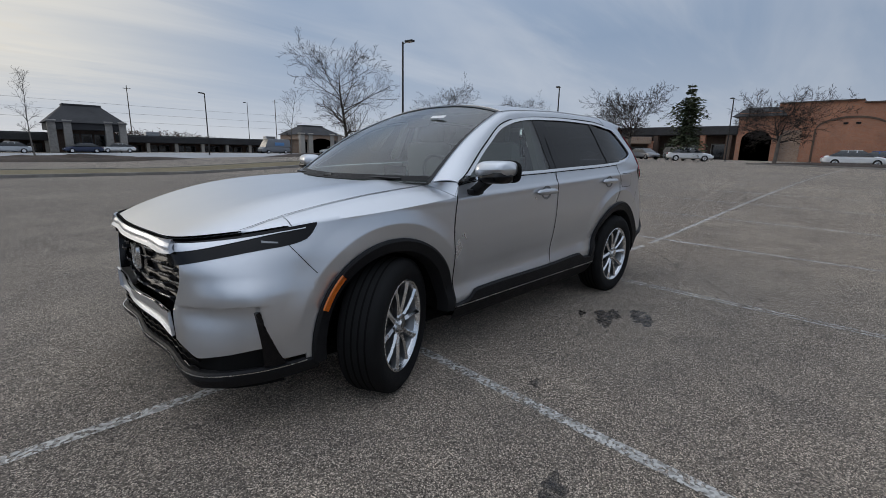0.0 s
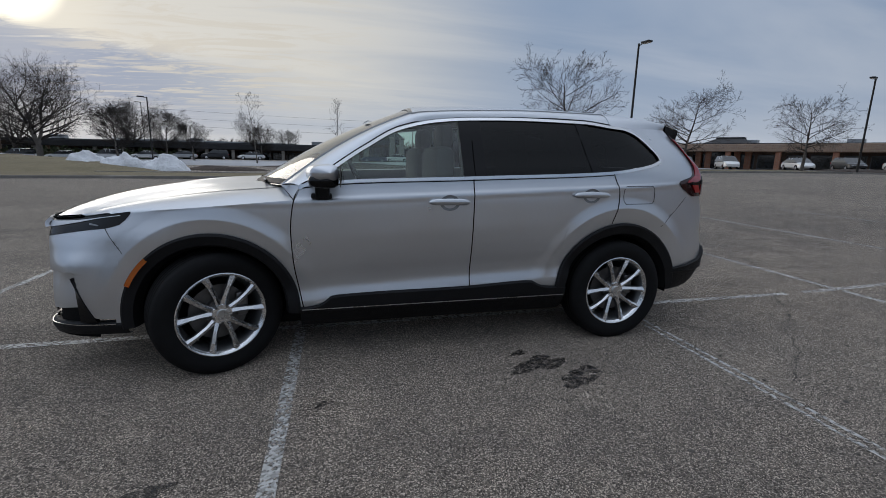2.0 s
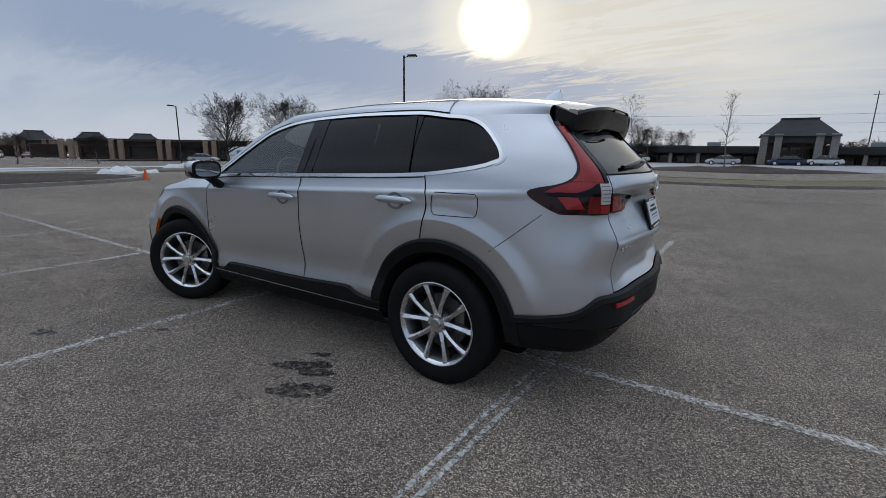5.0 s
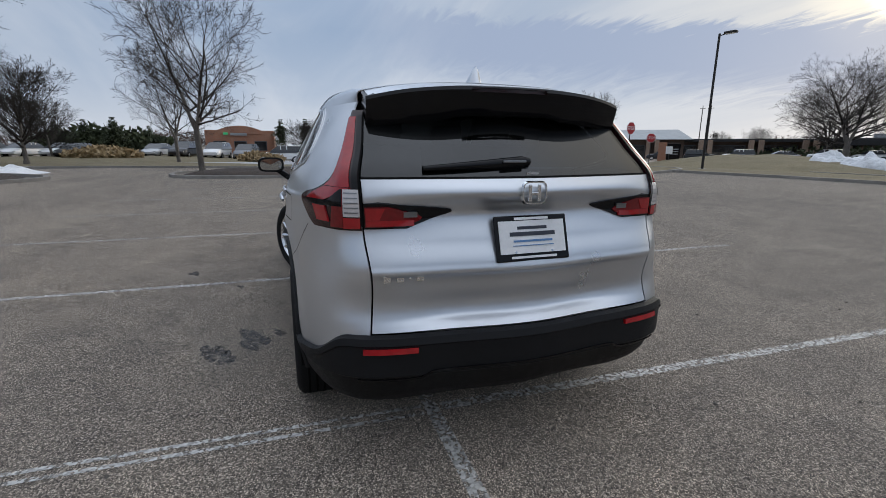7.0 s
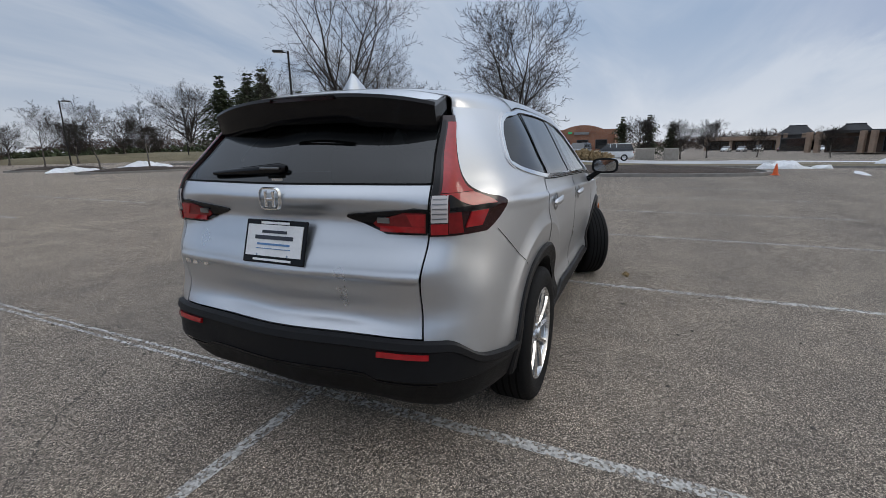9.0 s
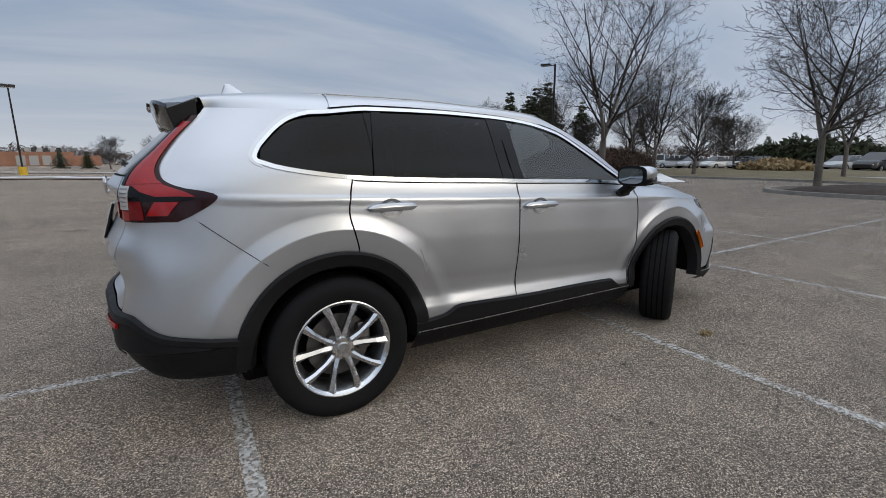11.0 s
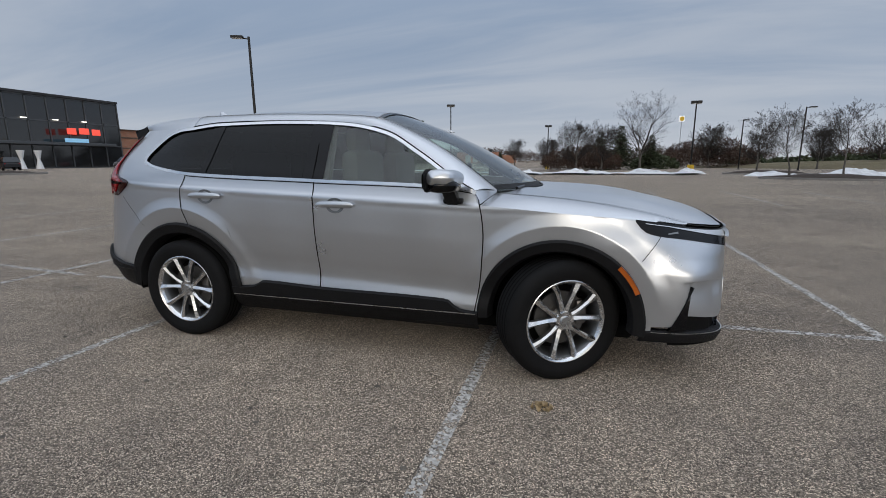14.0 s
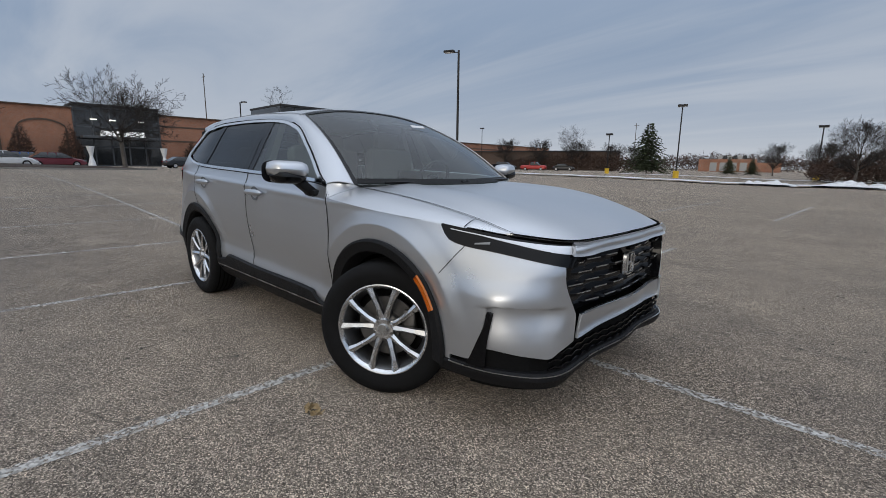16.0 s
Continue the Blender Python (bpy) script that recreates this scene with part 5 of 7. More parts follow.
part("wall", box((0, 6, 1.9), (15, 12, 3.8)), BRICK_RED, of)
part("wing", box((10, 5, 1.4), (7, 10, 2.8)), BRICK_RED, of)
for k in range(4):
    wdw = part("tall_window", box((-3.5 + 2.6 * k, -.04, 1.5), (1.9, .12, 2.6)), STUCCO, of)
    part("pane", box((-3.5 + 2.6 * k, -.11, 1.5), (1.6, .04, 2.4)), SIGNBACK, wdw)
for k in range(6):
    part("roof_unit", box((-2 + 1.3 * k, 3, 4.4), (1.0, 1.4, 1.1), bevel=.04), SHOPGLASS if k % 2 else SIGNBACK, of)
fr = root("far_store", on_ground(-70, 112, 20), "far low brown store behind bare trees", "building")
part("wall", box((0, 0, 2.4), (46, 14, 4.8)), BRICK_DARK, fr)
part("roof", box((0, 0, 4.95), (47, 15, .3)), ROOFDARK, fr)
# distant low woods closing the horizon
for k in range(16):
    a = 2 * math.pi * k / 16 + .2
    shrub("far_woods", 500 + k, 190 * math.cos(a), 190 * math.sin(a), 34, 6, 6.0, RUSSET, "distant grey-brown woods on the horizon", "woods", 2400, size=.8, turn=math.degrees(a) + 90)


# ------------------------------------------------------------ the silver car: x ahead, y to its left, centre between the axles
width_at = curve([.20, .34, .44, .47, .53, .58, .66, .76, .86, .98, 1.05, 1.075, 1.10, 1.12, 1.17, 1.25, 1.40, 1.52, 1.60, 1.66],
                 [.86, .893, .904, .898, .887, .891, .906, .919, .926, .9255, .9215, .9125, .903, .8965, .885, .842, .765, .695, .63, .57])
nose_x = curve([.22, .30, .45, .55, .65, .80, .87, .93, .97], [2.25, 2.30, 2.318, 2.328, 2.318, 2.318, 2.325, 2.295, 2.235])
c1x, c1y = curve([.3, .5, .6, .75, .86, .95], [2.276, 2.277, 2.278, 2.275, 2.272, 2.195]), curve([.3, .5, .6, .75, .86, .95], [.645, .625, .60, .60, .55, .50])
c2x, c2y = curve([.3, .5, .58, .66, .75, .86, .97], [2.10, 2.085, 2.085, 2.088, 2.080, 2.062, 2.03]), curve([.3, .5, .58, .66, .75, .86, .97], [.835, .855, .853, .846, .802, .735, .66])
c3y = curve([.3, .45, .6, .8, .97], [.90, .905, .90, .885, .82])
tail_x = curve([.35, .45, .58, .64, .67, .70, .74, .80, .864, .884, .90, 1.0, 1.10, 1.13, 1.18, 1.23, 1.35, 1.49, 1.55], [-2.26, -2.325, -2.35, -2.338, -2.308, -2.276, -2.268, -2.283, -2.303, -2.327, -2.328, -2.285, -2.25, -2.262, -2.295, -2.262, -2.138, -1.985, -1.93])
d1x, d1y = curve([.35, .55, .65, .76, .89, 1.05, 1.15, 1.23, 1.35, 1.49, 1.55], [-2.21, -2.27, -2.25, -2.225, -2.245, -2.19, -2.19, -2.162, -2.05, -1.912, -1.86]), curve([.35, .55, .8, 1.05, 1.23, 1.35, 1.49, 1.55], [.60, .66, .64, .66, .662, .63, .598, .57])
d2x, d2y = curve([.35, .55, .8, 1.0, 1.15, 1.25, 1.4, 1.5, 1.56], [-2.10, -2.11, -2.09, -2.06, -2.06, -2.03, -1.93, -1.84, -1.80]), curve([.35, .55, .8, 1.0, 1.15, 1.25, 1.4, 1.5, 1.56], [.775, .825, .81, .79, .775, .74, .68, .63, .60])
d3x, d3y = curve([.35, 1.25, 1.4, 1.5, 1.56], [-1.80, -1.80, -1.75, -1.70, -1.68]), curve([.35, .55, .8, 1.05, 1.15, 1.3, 1.45, 1.56], [.875, .900, .887, .867, .857, .80, .71, .64])
STATIONS = [3.22, 2.95, 2.68, 2.40, 2.10, 1.80, 1.35, .9, .45, 0, -.45, -.9, -1.35, -1.80, -2.10, -2.40, -2.70, -3.0, -3.3]
rib_cache = {}


def ribs(z):
    key = round(z, 4)
    if key not in rib_cache:
        side = [(s, width_at(z + .0425 * max(min(s, 1.0), -1.9))) for s in STATIONS[6:13]]
        nx, tx = nose_x(z), tail_x(z)
        rib_cache[key] = ([(nx - .025, -.30), (nx, 0), (nx - .025, .30), (c1x(z), c1y(z)), (c2x(z), c2y(z)), (1.80, c3y(z))] + side
                          + [(d3x(z), d3y(z)), (d2x(z), d2y(z)), (d1x(z), d1y(z)), (tx + .03, .31), (tx, 0), (tx + .03, -.31)])
    return rib_cache[key]


def flat_body(s, z):
    r = ribs(z)
    i = 1
    while i < len(STATIONS) - 3 and s < STATIONS[i + 1]:
        i += 1
    h = STATIONS[i + 1] - STATIONS[i]
    t = (s - STATIONS[i]) / h
    out = []
    for a in (0, 1):
        p0, p1, p2, p3 = (r[i + k][a] for k in (-1, 0, 1, 2))
        m1 = (p2 - p0) / (STATIONS[i + 1] - STATIONS[i - 1]) * h
        m2 = (p3 - p1) / (STATIONS[i + 2] - STATIONS[i]) * h
        out.append((1 + 2 * t) * (1 - t) ** 2 * p1 + t * (1 - t) ** 2 * m1 + t * t * (3 - 2 * t) * p2 + t * t * (t - 1) * m2)
    return out


def smooth(a, b, x):
    t = min(max((x - a) / (b - a), 0), 1)
    return t * t * (3 - 2 * t)


AXLES, HUB_Z, TYRE_R = (1.35, -1.35), 0.362, 0.366


def body(s, z, off=0.0, side=1):
    """The outer skin at station s and height z, off metres proud of it."""
    x, y = flat_body(s, z)
    for ax, rr in ((AXLES[0], .562), (AXLES[1], .609)):
        r = math.hypot(x - ax, z - HUB_Z)
        if abs(x - ax) < .9 and z < 1.06:
            y += (.015 * min(max((rr + .08 - r) / .08, 0), 1) ** 1.5 if r > rr else .015 - .13 * (rr - r)) * smooth(.42, .62, z)
    if -1.95 < s < 1.8:                # the shoulder line, a lip that faces down
        q = z + .0425 * max(min(s, 1.0), -1.9)
        y += .0048 * smooth(1.022, 1.062, q) * smooth(1.080, 1.066, q) * smooth(-1.95, -1.75, s) * smooth(1.7, 1.0, s)
    if abs(s) > 2.2:
        x2, y2 = flat_body(s + .02, z)
        x1, y1 = flat_body(s - .02, z)
        nrm = Vector((-(y2 - y1), x2 - x1, 0)).normalized()
        if s > 0:
            nrm = Vector((-abs(y2 - y1) * -1, abs(x2 - x1), 0)).normalized()
        else:
            nrm = Vector((-abs(y2 - y1), abs(x2 - x1), 0)).normalized()
        x, y = x + nrm.x * off, y + nrm.y * off
    elif s > 1.6 or s < -1.6:
        x2, y2 = flat_body(s + .02, z)
        x1, y1 = flat_body(s - .02, z)
        nrm = Vector((abs(y2 - y1) * (1 if s > 0 else -1), abs(x2 - x1), 0)).normalized()
        x, y = x + nrm.x * off, y + nrm.y * off
    else:
        y += off
    return Vector((x, y * side, z))


def arch_z(x, ax, r):
    d = r * r - (x - ax) ** 2
    return HUB_Z + math.sqrt(d) if d > 0 else 0.0


crease = curve([-2.4, -1.78, -.246, .86, 1.72, 2.0], [1.17, 1.153, 1.094, 1.036, .967, .945])
seam_front = curve([.30, .345, .67, .84, 1.036, 1.12], [.84, .847, .897, .905, .88, .835])
seam_rear = curve([.70, .867, 1.05, 1.20, 1.25], [-1.22, -1.25, -1.29, -1.257, -1.24])
belt = curve([-1.68, -1.655, -1.60, -1.45, -1.22, -.237, .79, .86], [1.312, 1.286, 1.266, 1.235, 1.206, 1.164, 1.118, 1.10])
sill = curve([-.95, -.912, -.743, -.656, -.211, .671, .753, .85], [.42, .42, .434, .475, .457, .439, .385, .372])
window_top = curve([-1.68, -1.67, -1.64, -1.55, -1.43, -1.29, -1.075, -.7, -.27, -.05, .226, .472, .82, .86], [1.318, 1.355, 1.398, 1.482, 1.522, 1.538, 1.562, 1.567, 1.555, 1.537, 1.475, 1.34, 1.118, 1.10])
window_back = curve([1.20, 1.206, 1.235, 1.266, 1.286, 1.315, 1.355, 1.398, 1.482, 1.522, 1.538], [-1.16, -1.22, -1.45, -1.60, -1.655, -1.68, -1.67, -1.64, -1.55, -1.43, -1.29])
hood_edge_y = curve([.95, 1.3, 1.6, 1.9, 2.06], [.73, .757, .745, .713, .686])
hood_edge_z = curve([.95, 1.3, 1.6, 1.9, 2.06, 2.3], [1.095, 1.072, 1.035, .975, .930, .905])
lamp_top = curve([1.745, 1.9, 2.1, 2.42, 2.6, 2.95], [.966, .945, .918, .893, .896, .902])
hood_mid_z = curve([1.15, 1.5, 1.8, 2.1, 2.24, 2.32], [1.105, 1.088, 1.060, 1.002, .957, .913])


def screen(u, v):
    """The windscreen: u across, v up."""
    a = abs(u)
    x0, x1 = 1.20 - .245 * a ** 2, .075 + .055 * a ** 2
    z0, z1 = 1.095 + .012 * a, 1.652 - .075 * a ** 2.2
    x, z, y = x0 + (x1 - x0) * v, z0 + (z1 - z0) * v, (.775 - .16 * v) * u
    b = .045 * math.sin(math.pi * v)
    return Vector((x + b * .4, y, z + b * .85))


def front_station(y, z):
    """Where along the nose the skin is y metres off the middle."""
    return 2.95 - abs(y) / .30 * .27 if abs(y) < .3 else 2.68 - (abs(y) - .3) / (c1y(z) - .3) * .28


half_g = curve([.565, .59, .75, .80, .865], [.515, .53, .598, .596, .555])


def suv():
    car = root("suv", label="silver five-door SUV with black cladding, front wheels turned", category="car")
    G = .0035                          # half a shut line

    def sheet(name, sl, sr, zb, zt, nu, nv, mat, side, off=0.0, flange=.012, label="", parent=car, ease=None):
        def P(i, j):
            u, v = i / (nu - 1), j / (nv - 1)
            if ease:
                u = ease(u)
            s0 = sl(.8) + (sr(.8) - sl(.8)) * u
            z = zb(s0) + (zt(s0) - zb(s0)) * v
            a, b = sl(z), sr(z)
            s = a + (b - a) * u
            z = zb(s) + (zt(s) - zb(s)) * v
            return body(s, z, off, side)
        return grid_mesh(name, P, nu, nv, mat, parent, label, flange, flip=side > 0)

    def strip(name, pts, half, mat, side, off, parent=car, across=(0, 0, 1), flange=.004, label=""):
        """A thin band along points (s, z) of the skin."""
        def P(i, j):
            s, z = pts[i]
            ds, dz = (pts[min(i + 1, len(pts) - 1)][0] - pts[max(i - 1, 0)][0], pts[min(i + 1, len(pts) - 1)][1] - pts[max(i - 1, 0)][1])
            L = math.hypot(ds, dz) or 1
            k = half * (j * 2 - 1)
            return body(s - dz / L * k, z + ds / L * k, off, side)
        return grid_mesh(name, P, len(pts), 2, mat, parent, label, flange, flip=True if side > 0 else False)

    for side in (1, -1):
        # ---- doors, wings and quarters
        sheet("front_door", lambda z: -.222 + G + (z - .77) * -.015, lambda z: seam_front(z) - G, lambda s: .36, lambda s: belt(s) + .012, 40, 90, SILVER, side)
        sheet("rear_door", lambda z: seam_rear(z) + G if z > .70 else -1.22, lambda z: -.222 - G + (z - .77) * -.015,
              lambda s: max(.36, arch_z(s, AXLES[1], .47)), lambda s: belt(s) + .012, 64, 90, SILVER, side)

        def wing(i, j, nu=80, nv=46):
            u = i / (nu - 1)
            if j < 40:
                v = j / 39
                s = .85 + (1.86 - .85) * u
                for _ in range(2):
                    z = max(.34, arch_z(s, AXLES[0], .465)) * (1 - v) + (crease(s) - .004) * v
                    s = seam_front(z) + G + (1.86 - seam_front(z) - G) * u
                return body(s, z, 0, side)
            s = seam_front(1.03) + G + (1.86 - seam_front(1.03) - G) * u
            k = (j - 39) / 6
            a = body(s, crease(s) - .004, 0, side)
            xe = .955 + (1.86 - .955) * u
            b = Vector((xe, side * (hood_edge_y(xe) + .004), hood_edge_z(xe) - .002))
            p = a.lerp(b, k)
            p.z += .018 * math.sin(math.pi * k) * (1 - .55 * u) * (.2 + .8 * smooth(0, .3, u))
            return p
        grid_mesh("front_wing", wing, 80, 46, SILVER, car, flange=.012, flip=side > 0)

        def wing_tip(i, j):            # the wing's point between hood and headlamp
            u, k = i / 13, j / 6
            s = 1.86 + .235 * u
            a = body(s, lamp_top(s) + .003 - .012 * (1 - smooth(0, .1, u)), 0, side)
            xe = 1.86 + .195 * u
            b = Vector((xe, side * (hood_edge_y(xe) + .004), hood_edge_z(xe) - .002))
            p = a.lerp(b, k)
            p.z += .018 * math.sin(math.pi * k) * .45 * (1 - u)
            return p
        grid_mesh("front_wing", wing_tip, 14, 7, SILVER, car, flange=.008, flip=side > 0)

        def seam(i, j):
            x = .985 + (2.045 - .985) * i / 29
            return Vector((x, side * (hood_edge_y(x) - .001 + .006 * j), hood_edge_z(x) + .0015))
        grid_mesh("hood_seam", seam, 30, 2, GAP, car, flip=side > 0)

        def foot(i, j):                # the wing runs up into the windscreen pillar
            u, v = i / 8, j / 5
            a = body(.878, crease(.878) - .004, 0, side).lerp(Vector((.955, side * .734, 1.093)), u)
            a.z += .0036 * math.sin(math.pi * u)
            b = body(.842, 1.118, 0, side).lerp(screen(side, 0) + Vector((.004, side * .004, .002)), u)
            return a.lerp(b, v)
        grid_mesh("pillar_foot", foot, 9, 6, SILVER, car, flange=.004, flip=side > 0)

        def quarter(i, j, nu=84, nv=84):
            u, v = i / (nu - 1), j / (nv - 1)
            s = -1.25 + (-2.4055 + 1.25) * u
            low = max(arch_z(s, AXLES[1], .47), curve([-2.41, -2.25, -2.05, -1.8, -1.2], [.625, .625, .535, .490, .490])(s))
            top = curve([-2.41, -2.1, -1.7, -1.45, -1.22], [1.235, 1.235, 1.235, 1.228, 1.203])(s)
            z = low + (top - low) * v
            if u < .12:
                k = 1 - u / .12
                s += (seam_rear(z) - G + 1.25) * k
            return body(s, z, 0, side)
        grid_mesh("rear_quarter", quarter, 84, 84, SILVER, car, flange=.012, flip=side < 0)

        # ---- pillars and roof rail in body colour
        ax_ = curve([0, .25, .5, .62, .8, 1], [.985, .55, .13, -.25, -.8, -1.29])
        ay_ = curve([0, .25, .5, .62, .8, 1], [.80, .735, .645, .612, .605, .60])
        az_ = curve([0, .25, .5, .62, .8, 1], [1.105, 1.375, 1.575, 1.608, 1.628, 1.628])

        def rail(i, j, nu=40, nv=7):
            u, k = i / (nu - 1), j / (nv - 1)
            x0 = curve([0, .25, .5, .62, .8, 1], [.845, .455, .10, -.25, -.8, -1.29])(u)
            a = body(x0, window_top(x0) + .004, 0, side)
            b = Vector((ax_(u), side * ay_(u), az_(u)))
            if u < .5:
                b = screen(side, u * 2) + Vector((.003, side * .003, .003))
            p = a.lerp(b, k)
            bulge = .016 * math.sin(math.pi * k)
            return p + Vector((0, side * bulge * .7, bulge * .8))
        grid_mesh("roof_rail", rail, 40, 7, SILVER, car, flange=.006, flip=side > 0)

        def pillar(i, j, nu=22, nv=24):
            u, v = i / (nu - 1), j / (nv - 1)
            z = 1.225 + (1.538 - 1.225) * v
            s = window_back(z) - .004 + (-2.215 - window_back(z) + .004) * u
            return body(s, z, 0, side)
        grid_mesh("rear_pillar", pillar, 22, 24, SILVER, car, flange=.006, flip=side < 0)

        def haunch(i, j, nu=20, nv=6):
            u, k = i / (nu - 1), j / (nv - 1)
            s = -1.28 + (-2.215 + 1.28) * u
            a = body(s, 1.536, 0, side)
            x = -1.28 + (-1.865 + 1.28) * u
            b = Vector((x, side * (.60 - .015 * u), 1.628 - .045 * u * u))
            p = a.lerp(b, k)
            return p + Vector((0, side * .012 * math.sin(math.pi * k), .012 * math.sin(math.pi * k)))
        grid_mesh("roof_rail", haunch, 20, 6, SILVER, car, flange=.004, flip=side < 0)

        # ---- windows, pillars between them, bright surround
        def pane(name, x1, x2, mat, nu, off, lean=0.0, inset=.016):
            def P(i, j):
                u, v = i / (nu - 1), j / 11
                s = x1 + (x2 - x1) * u
                lo, hi = belt(s) + inset, max(window_top(s) - inset, belt(s) + inset + .002)
                z = lo + (hi - lo) * v
                return body(s + lean * (v - .5) * (1 if .02 < u < .98 or lean else 0), z, off, side)
            ob = grid_mesh(name, P, nu, 12, mat, car, flip=side > 0)
            if mat in (GLASS_CLEAR, GLASS_DARK):
                ob.visible_shadow = mat is GLASS_DARK
            return ob
        pane("front_side_window", -.165, .80, GLASS_CLEAR, 24, -.006)
        pane("door_pillar", -.318, -.165, GLOSSBLACK, 5, -.002)
        pane("rear_side_window", -1.115, -.318, GLASS_DARK, 20, -.006)
        pane("window_divider", -1.105, -1.055, GLOSSBLACK, 4, -.001, lean=.07)
        pane("quarter_window", -1.655, -1.045, GLASS_DARK, 22, -.010)
        strip("pillar_joint", [(-.240, belt(-.24) + .01), (-.244, 1.36), (-.25, window_top(-.25))], .003, GAP, side, .001, flange=0)
        rim = [(x, belt(x) + .006) for x in np.linspace(.85, -1.655, 46)]
        rim += [(window_back(z), z) for z in np.linspace(1.292, 1.525, 22)]
        rim += [(x, window_top(x) - .004) for x in np.linspace(-1.31, .85, 44)]
        strip("window_surround", rim + rim[:1], .0095, CHROME, side, .006)
        strip("rear_surround", [(window_back(z) - .014, z + .006) for z in np.linspace(1.275, 1.515, 26)], .014, SATINBAR, side, .004)
        strip("shadow_line", [(x, window_top(x) + .012) for x in np.linspace(-1.30, .84, 44)], .0035, GAP, side, .003, flange=0)
        strip("waist_seal", [(x, belt(x) - .010) for x in np.linspace(.83, -1.25, 30)], .003, GAP, side, .002, flange=0)

        # ---- shut lines seen as dark gaps
        for line in ([(seam_front(z), z) for z in np.linspace(.345, 1.10, 20)], [(-.222 + (z - .77) * -.015, z) for z in np.linspace(.34, 1.17, 16)],
                     [(seam_rear(z), z) for z in np.linspace(.86, 1.21, 12)]):
            strip("shut_line", line, .006, GAP, side, -.009, flange=0)
            strip("shut_line", line, .0034, GAP, side, .0016, flange=0)
        strip("bumper_joint", [(-1.93 + k * .26, 1.04 - k * .21) for k in np.linspace(0, 1, 8)], .0018, GAP, side, .0012, flange=0)
        strip("bumper_joint", [(1.895 - k * .105, .872 - k * .135) for k in np.linspace(0, 1, 8)], .0018, GAP, side, .0012, flange=0)
        if side > 0:                   # filler flap on the left rear quarter
            fx, fz = np.linspace(-1.345, -1.575, 9), (1.0, 1.122)
            loop = [(x, fz[1]) for x in fx] + [(-1.592, 1.10), (-1.594, 1.06), (-1.590, 1.02)] + [(x, fz[0]) for x in fx[::-1]] + [(-1.326, 1.02), (-1.322, 1.06), (-1.327, 1.10)]
            strip("filler_flap", loop + loop[:1], .0022, GAP, side, .0012, flange=0)

        # ---- sill and arch cladding
        def rocker(i, j, nu=50):
            s = -.93 + (.87 + .93) * i / (nu - 1)
            z, o = [(.228, -.05), (.27, -.008), (.335, .012), (.345, .020), (sill(s) - .012, .022), (sill(s), .004)][j]
            return body(s, z, o, side)
        grid_mesh("sill_cladding", rocker, 50, 6, CLAD, car, flip=side > 0, sharp=25)
        strip("sill_groove", [(s, .358) for s in np.linspace(-.92, .86, 24)], .003, SATIN, side, .0225, flange=0)
        for ax, r1, r2, a0, a1 in ((AXLES[0], .405, .482, -7, 183), (AXLES[1], .415, .500, -4, 181)):
            def arch(i, j, nu=56):
                a = radians(a0 + (a1 - a0) * i / (nu - 1))
                r, o = [(r1 - .012, -.06), (r1, -.012), (r1 + .012, .014), (r2 - .012, .021), (r2, .012), (r2 + .002, .0)][j]
                x, z = ax + r * math.cos(a), HUB_Z + r * math.sin(a)
                return body(x, max(z, .23), o, side)
            grid_mesh("arch_cladding", arch, 56, 6, CLAD, car, flip=side > 0, sharp=30)

            def well(i, j, nu=26):
                a = radians(-4 + 188 * i / (nu - 1))
                y = [.905, .60, .58][j]
                r = [.43, .44, .10][j]
                return Vector((ax + r * math.cos(a), side * y, HUB_Z + r * math.sin(a)))
            grid_mesh("wheel_well", well, 26, 3, DARK, car, flip=side < 0)
        # amber marker on the front arch
        def amber(i, j):
            a, r = radians(25 + 22 * i / 11), .468 + .026 * (j - .5)
            x, z = AXLES[0] + r * math.cos(a), HUB_Z + r * math.sin(a)
            return body(x, z, .027, side)
        grid_mesh("marker_lamp", amber, 12, 2, AMBER, car, "orange side marker lens", .012, flip=side > 0)

        # ---- door handles
        for hx, hz in ((-.058, 1.018), (-1.066, 1.062)):
            def grip(i, j):
                u, a = i / 14 * 2 - 1, 2 * math.pi * j / 8
                r = .0185 * (1 - abs(u) ** 6) ** .5 + .002
                p = body(hx + u * .135, hz + .004 * (1 - u * u), .030 - .014 * u * u, side)
                return p + Vector((0, side * .010 * math.cos(a), r * math.sin(a)))
            h = grid_mesh("door_handle", grip, 15, 9, SILVER, car, "body-coloured handle with a bright insert", flip=side > 0)

            def cup(i, j):
                a, r = 2 * math.pi * i / 20, j / 4
                return body(hx - .005 + .066 * r * math.cos(a), hz - .006 + .050 * r * math.sin(a), .0025 - .012 * (1 - r * r) * .4, side)
            grid_mesh("handle_cup", cup, 21, 5, ALLOYDARK, h, flip=side > 0)

        # ---- door mirror
        mx, mz = .672, 1.140
        def shell(i, j):
            u, a = i / 11, 2 * math.pi * j / 16
            k = (1 - abs(2 * u - 1) ** 5) ** .5
            y = .952 + .222 * u
            c, s_ = math.cos(a), math.sin(a)
            c, s_ = math.copysign(abs(c) ** .72, c), math.copysign(abs(s_) ** .72, s_)
            return Vector((mx + .112 * k * c * (1 if c > 0 else .56) * (1 - .12 * u) + .035 * (1 - u), side * y, mz + .050 + (.052 * k + .001) * s_ * (1 - .10 * u) - .002 + .010 * u))
        mirror = grid_mesh("door_mirror", shell, 12, 17, SILVER, car, "silver mirror cap over a black base", flip=side < 0)
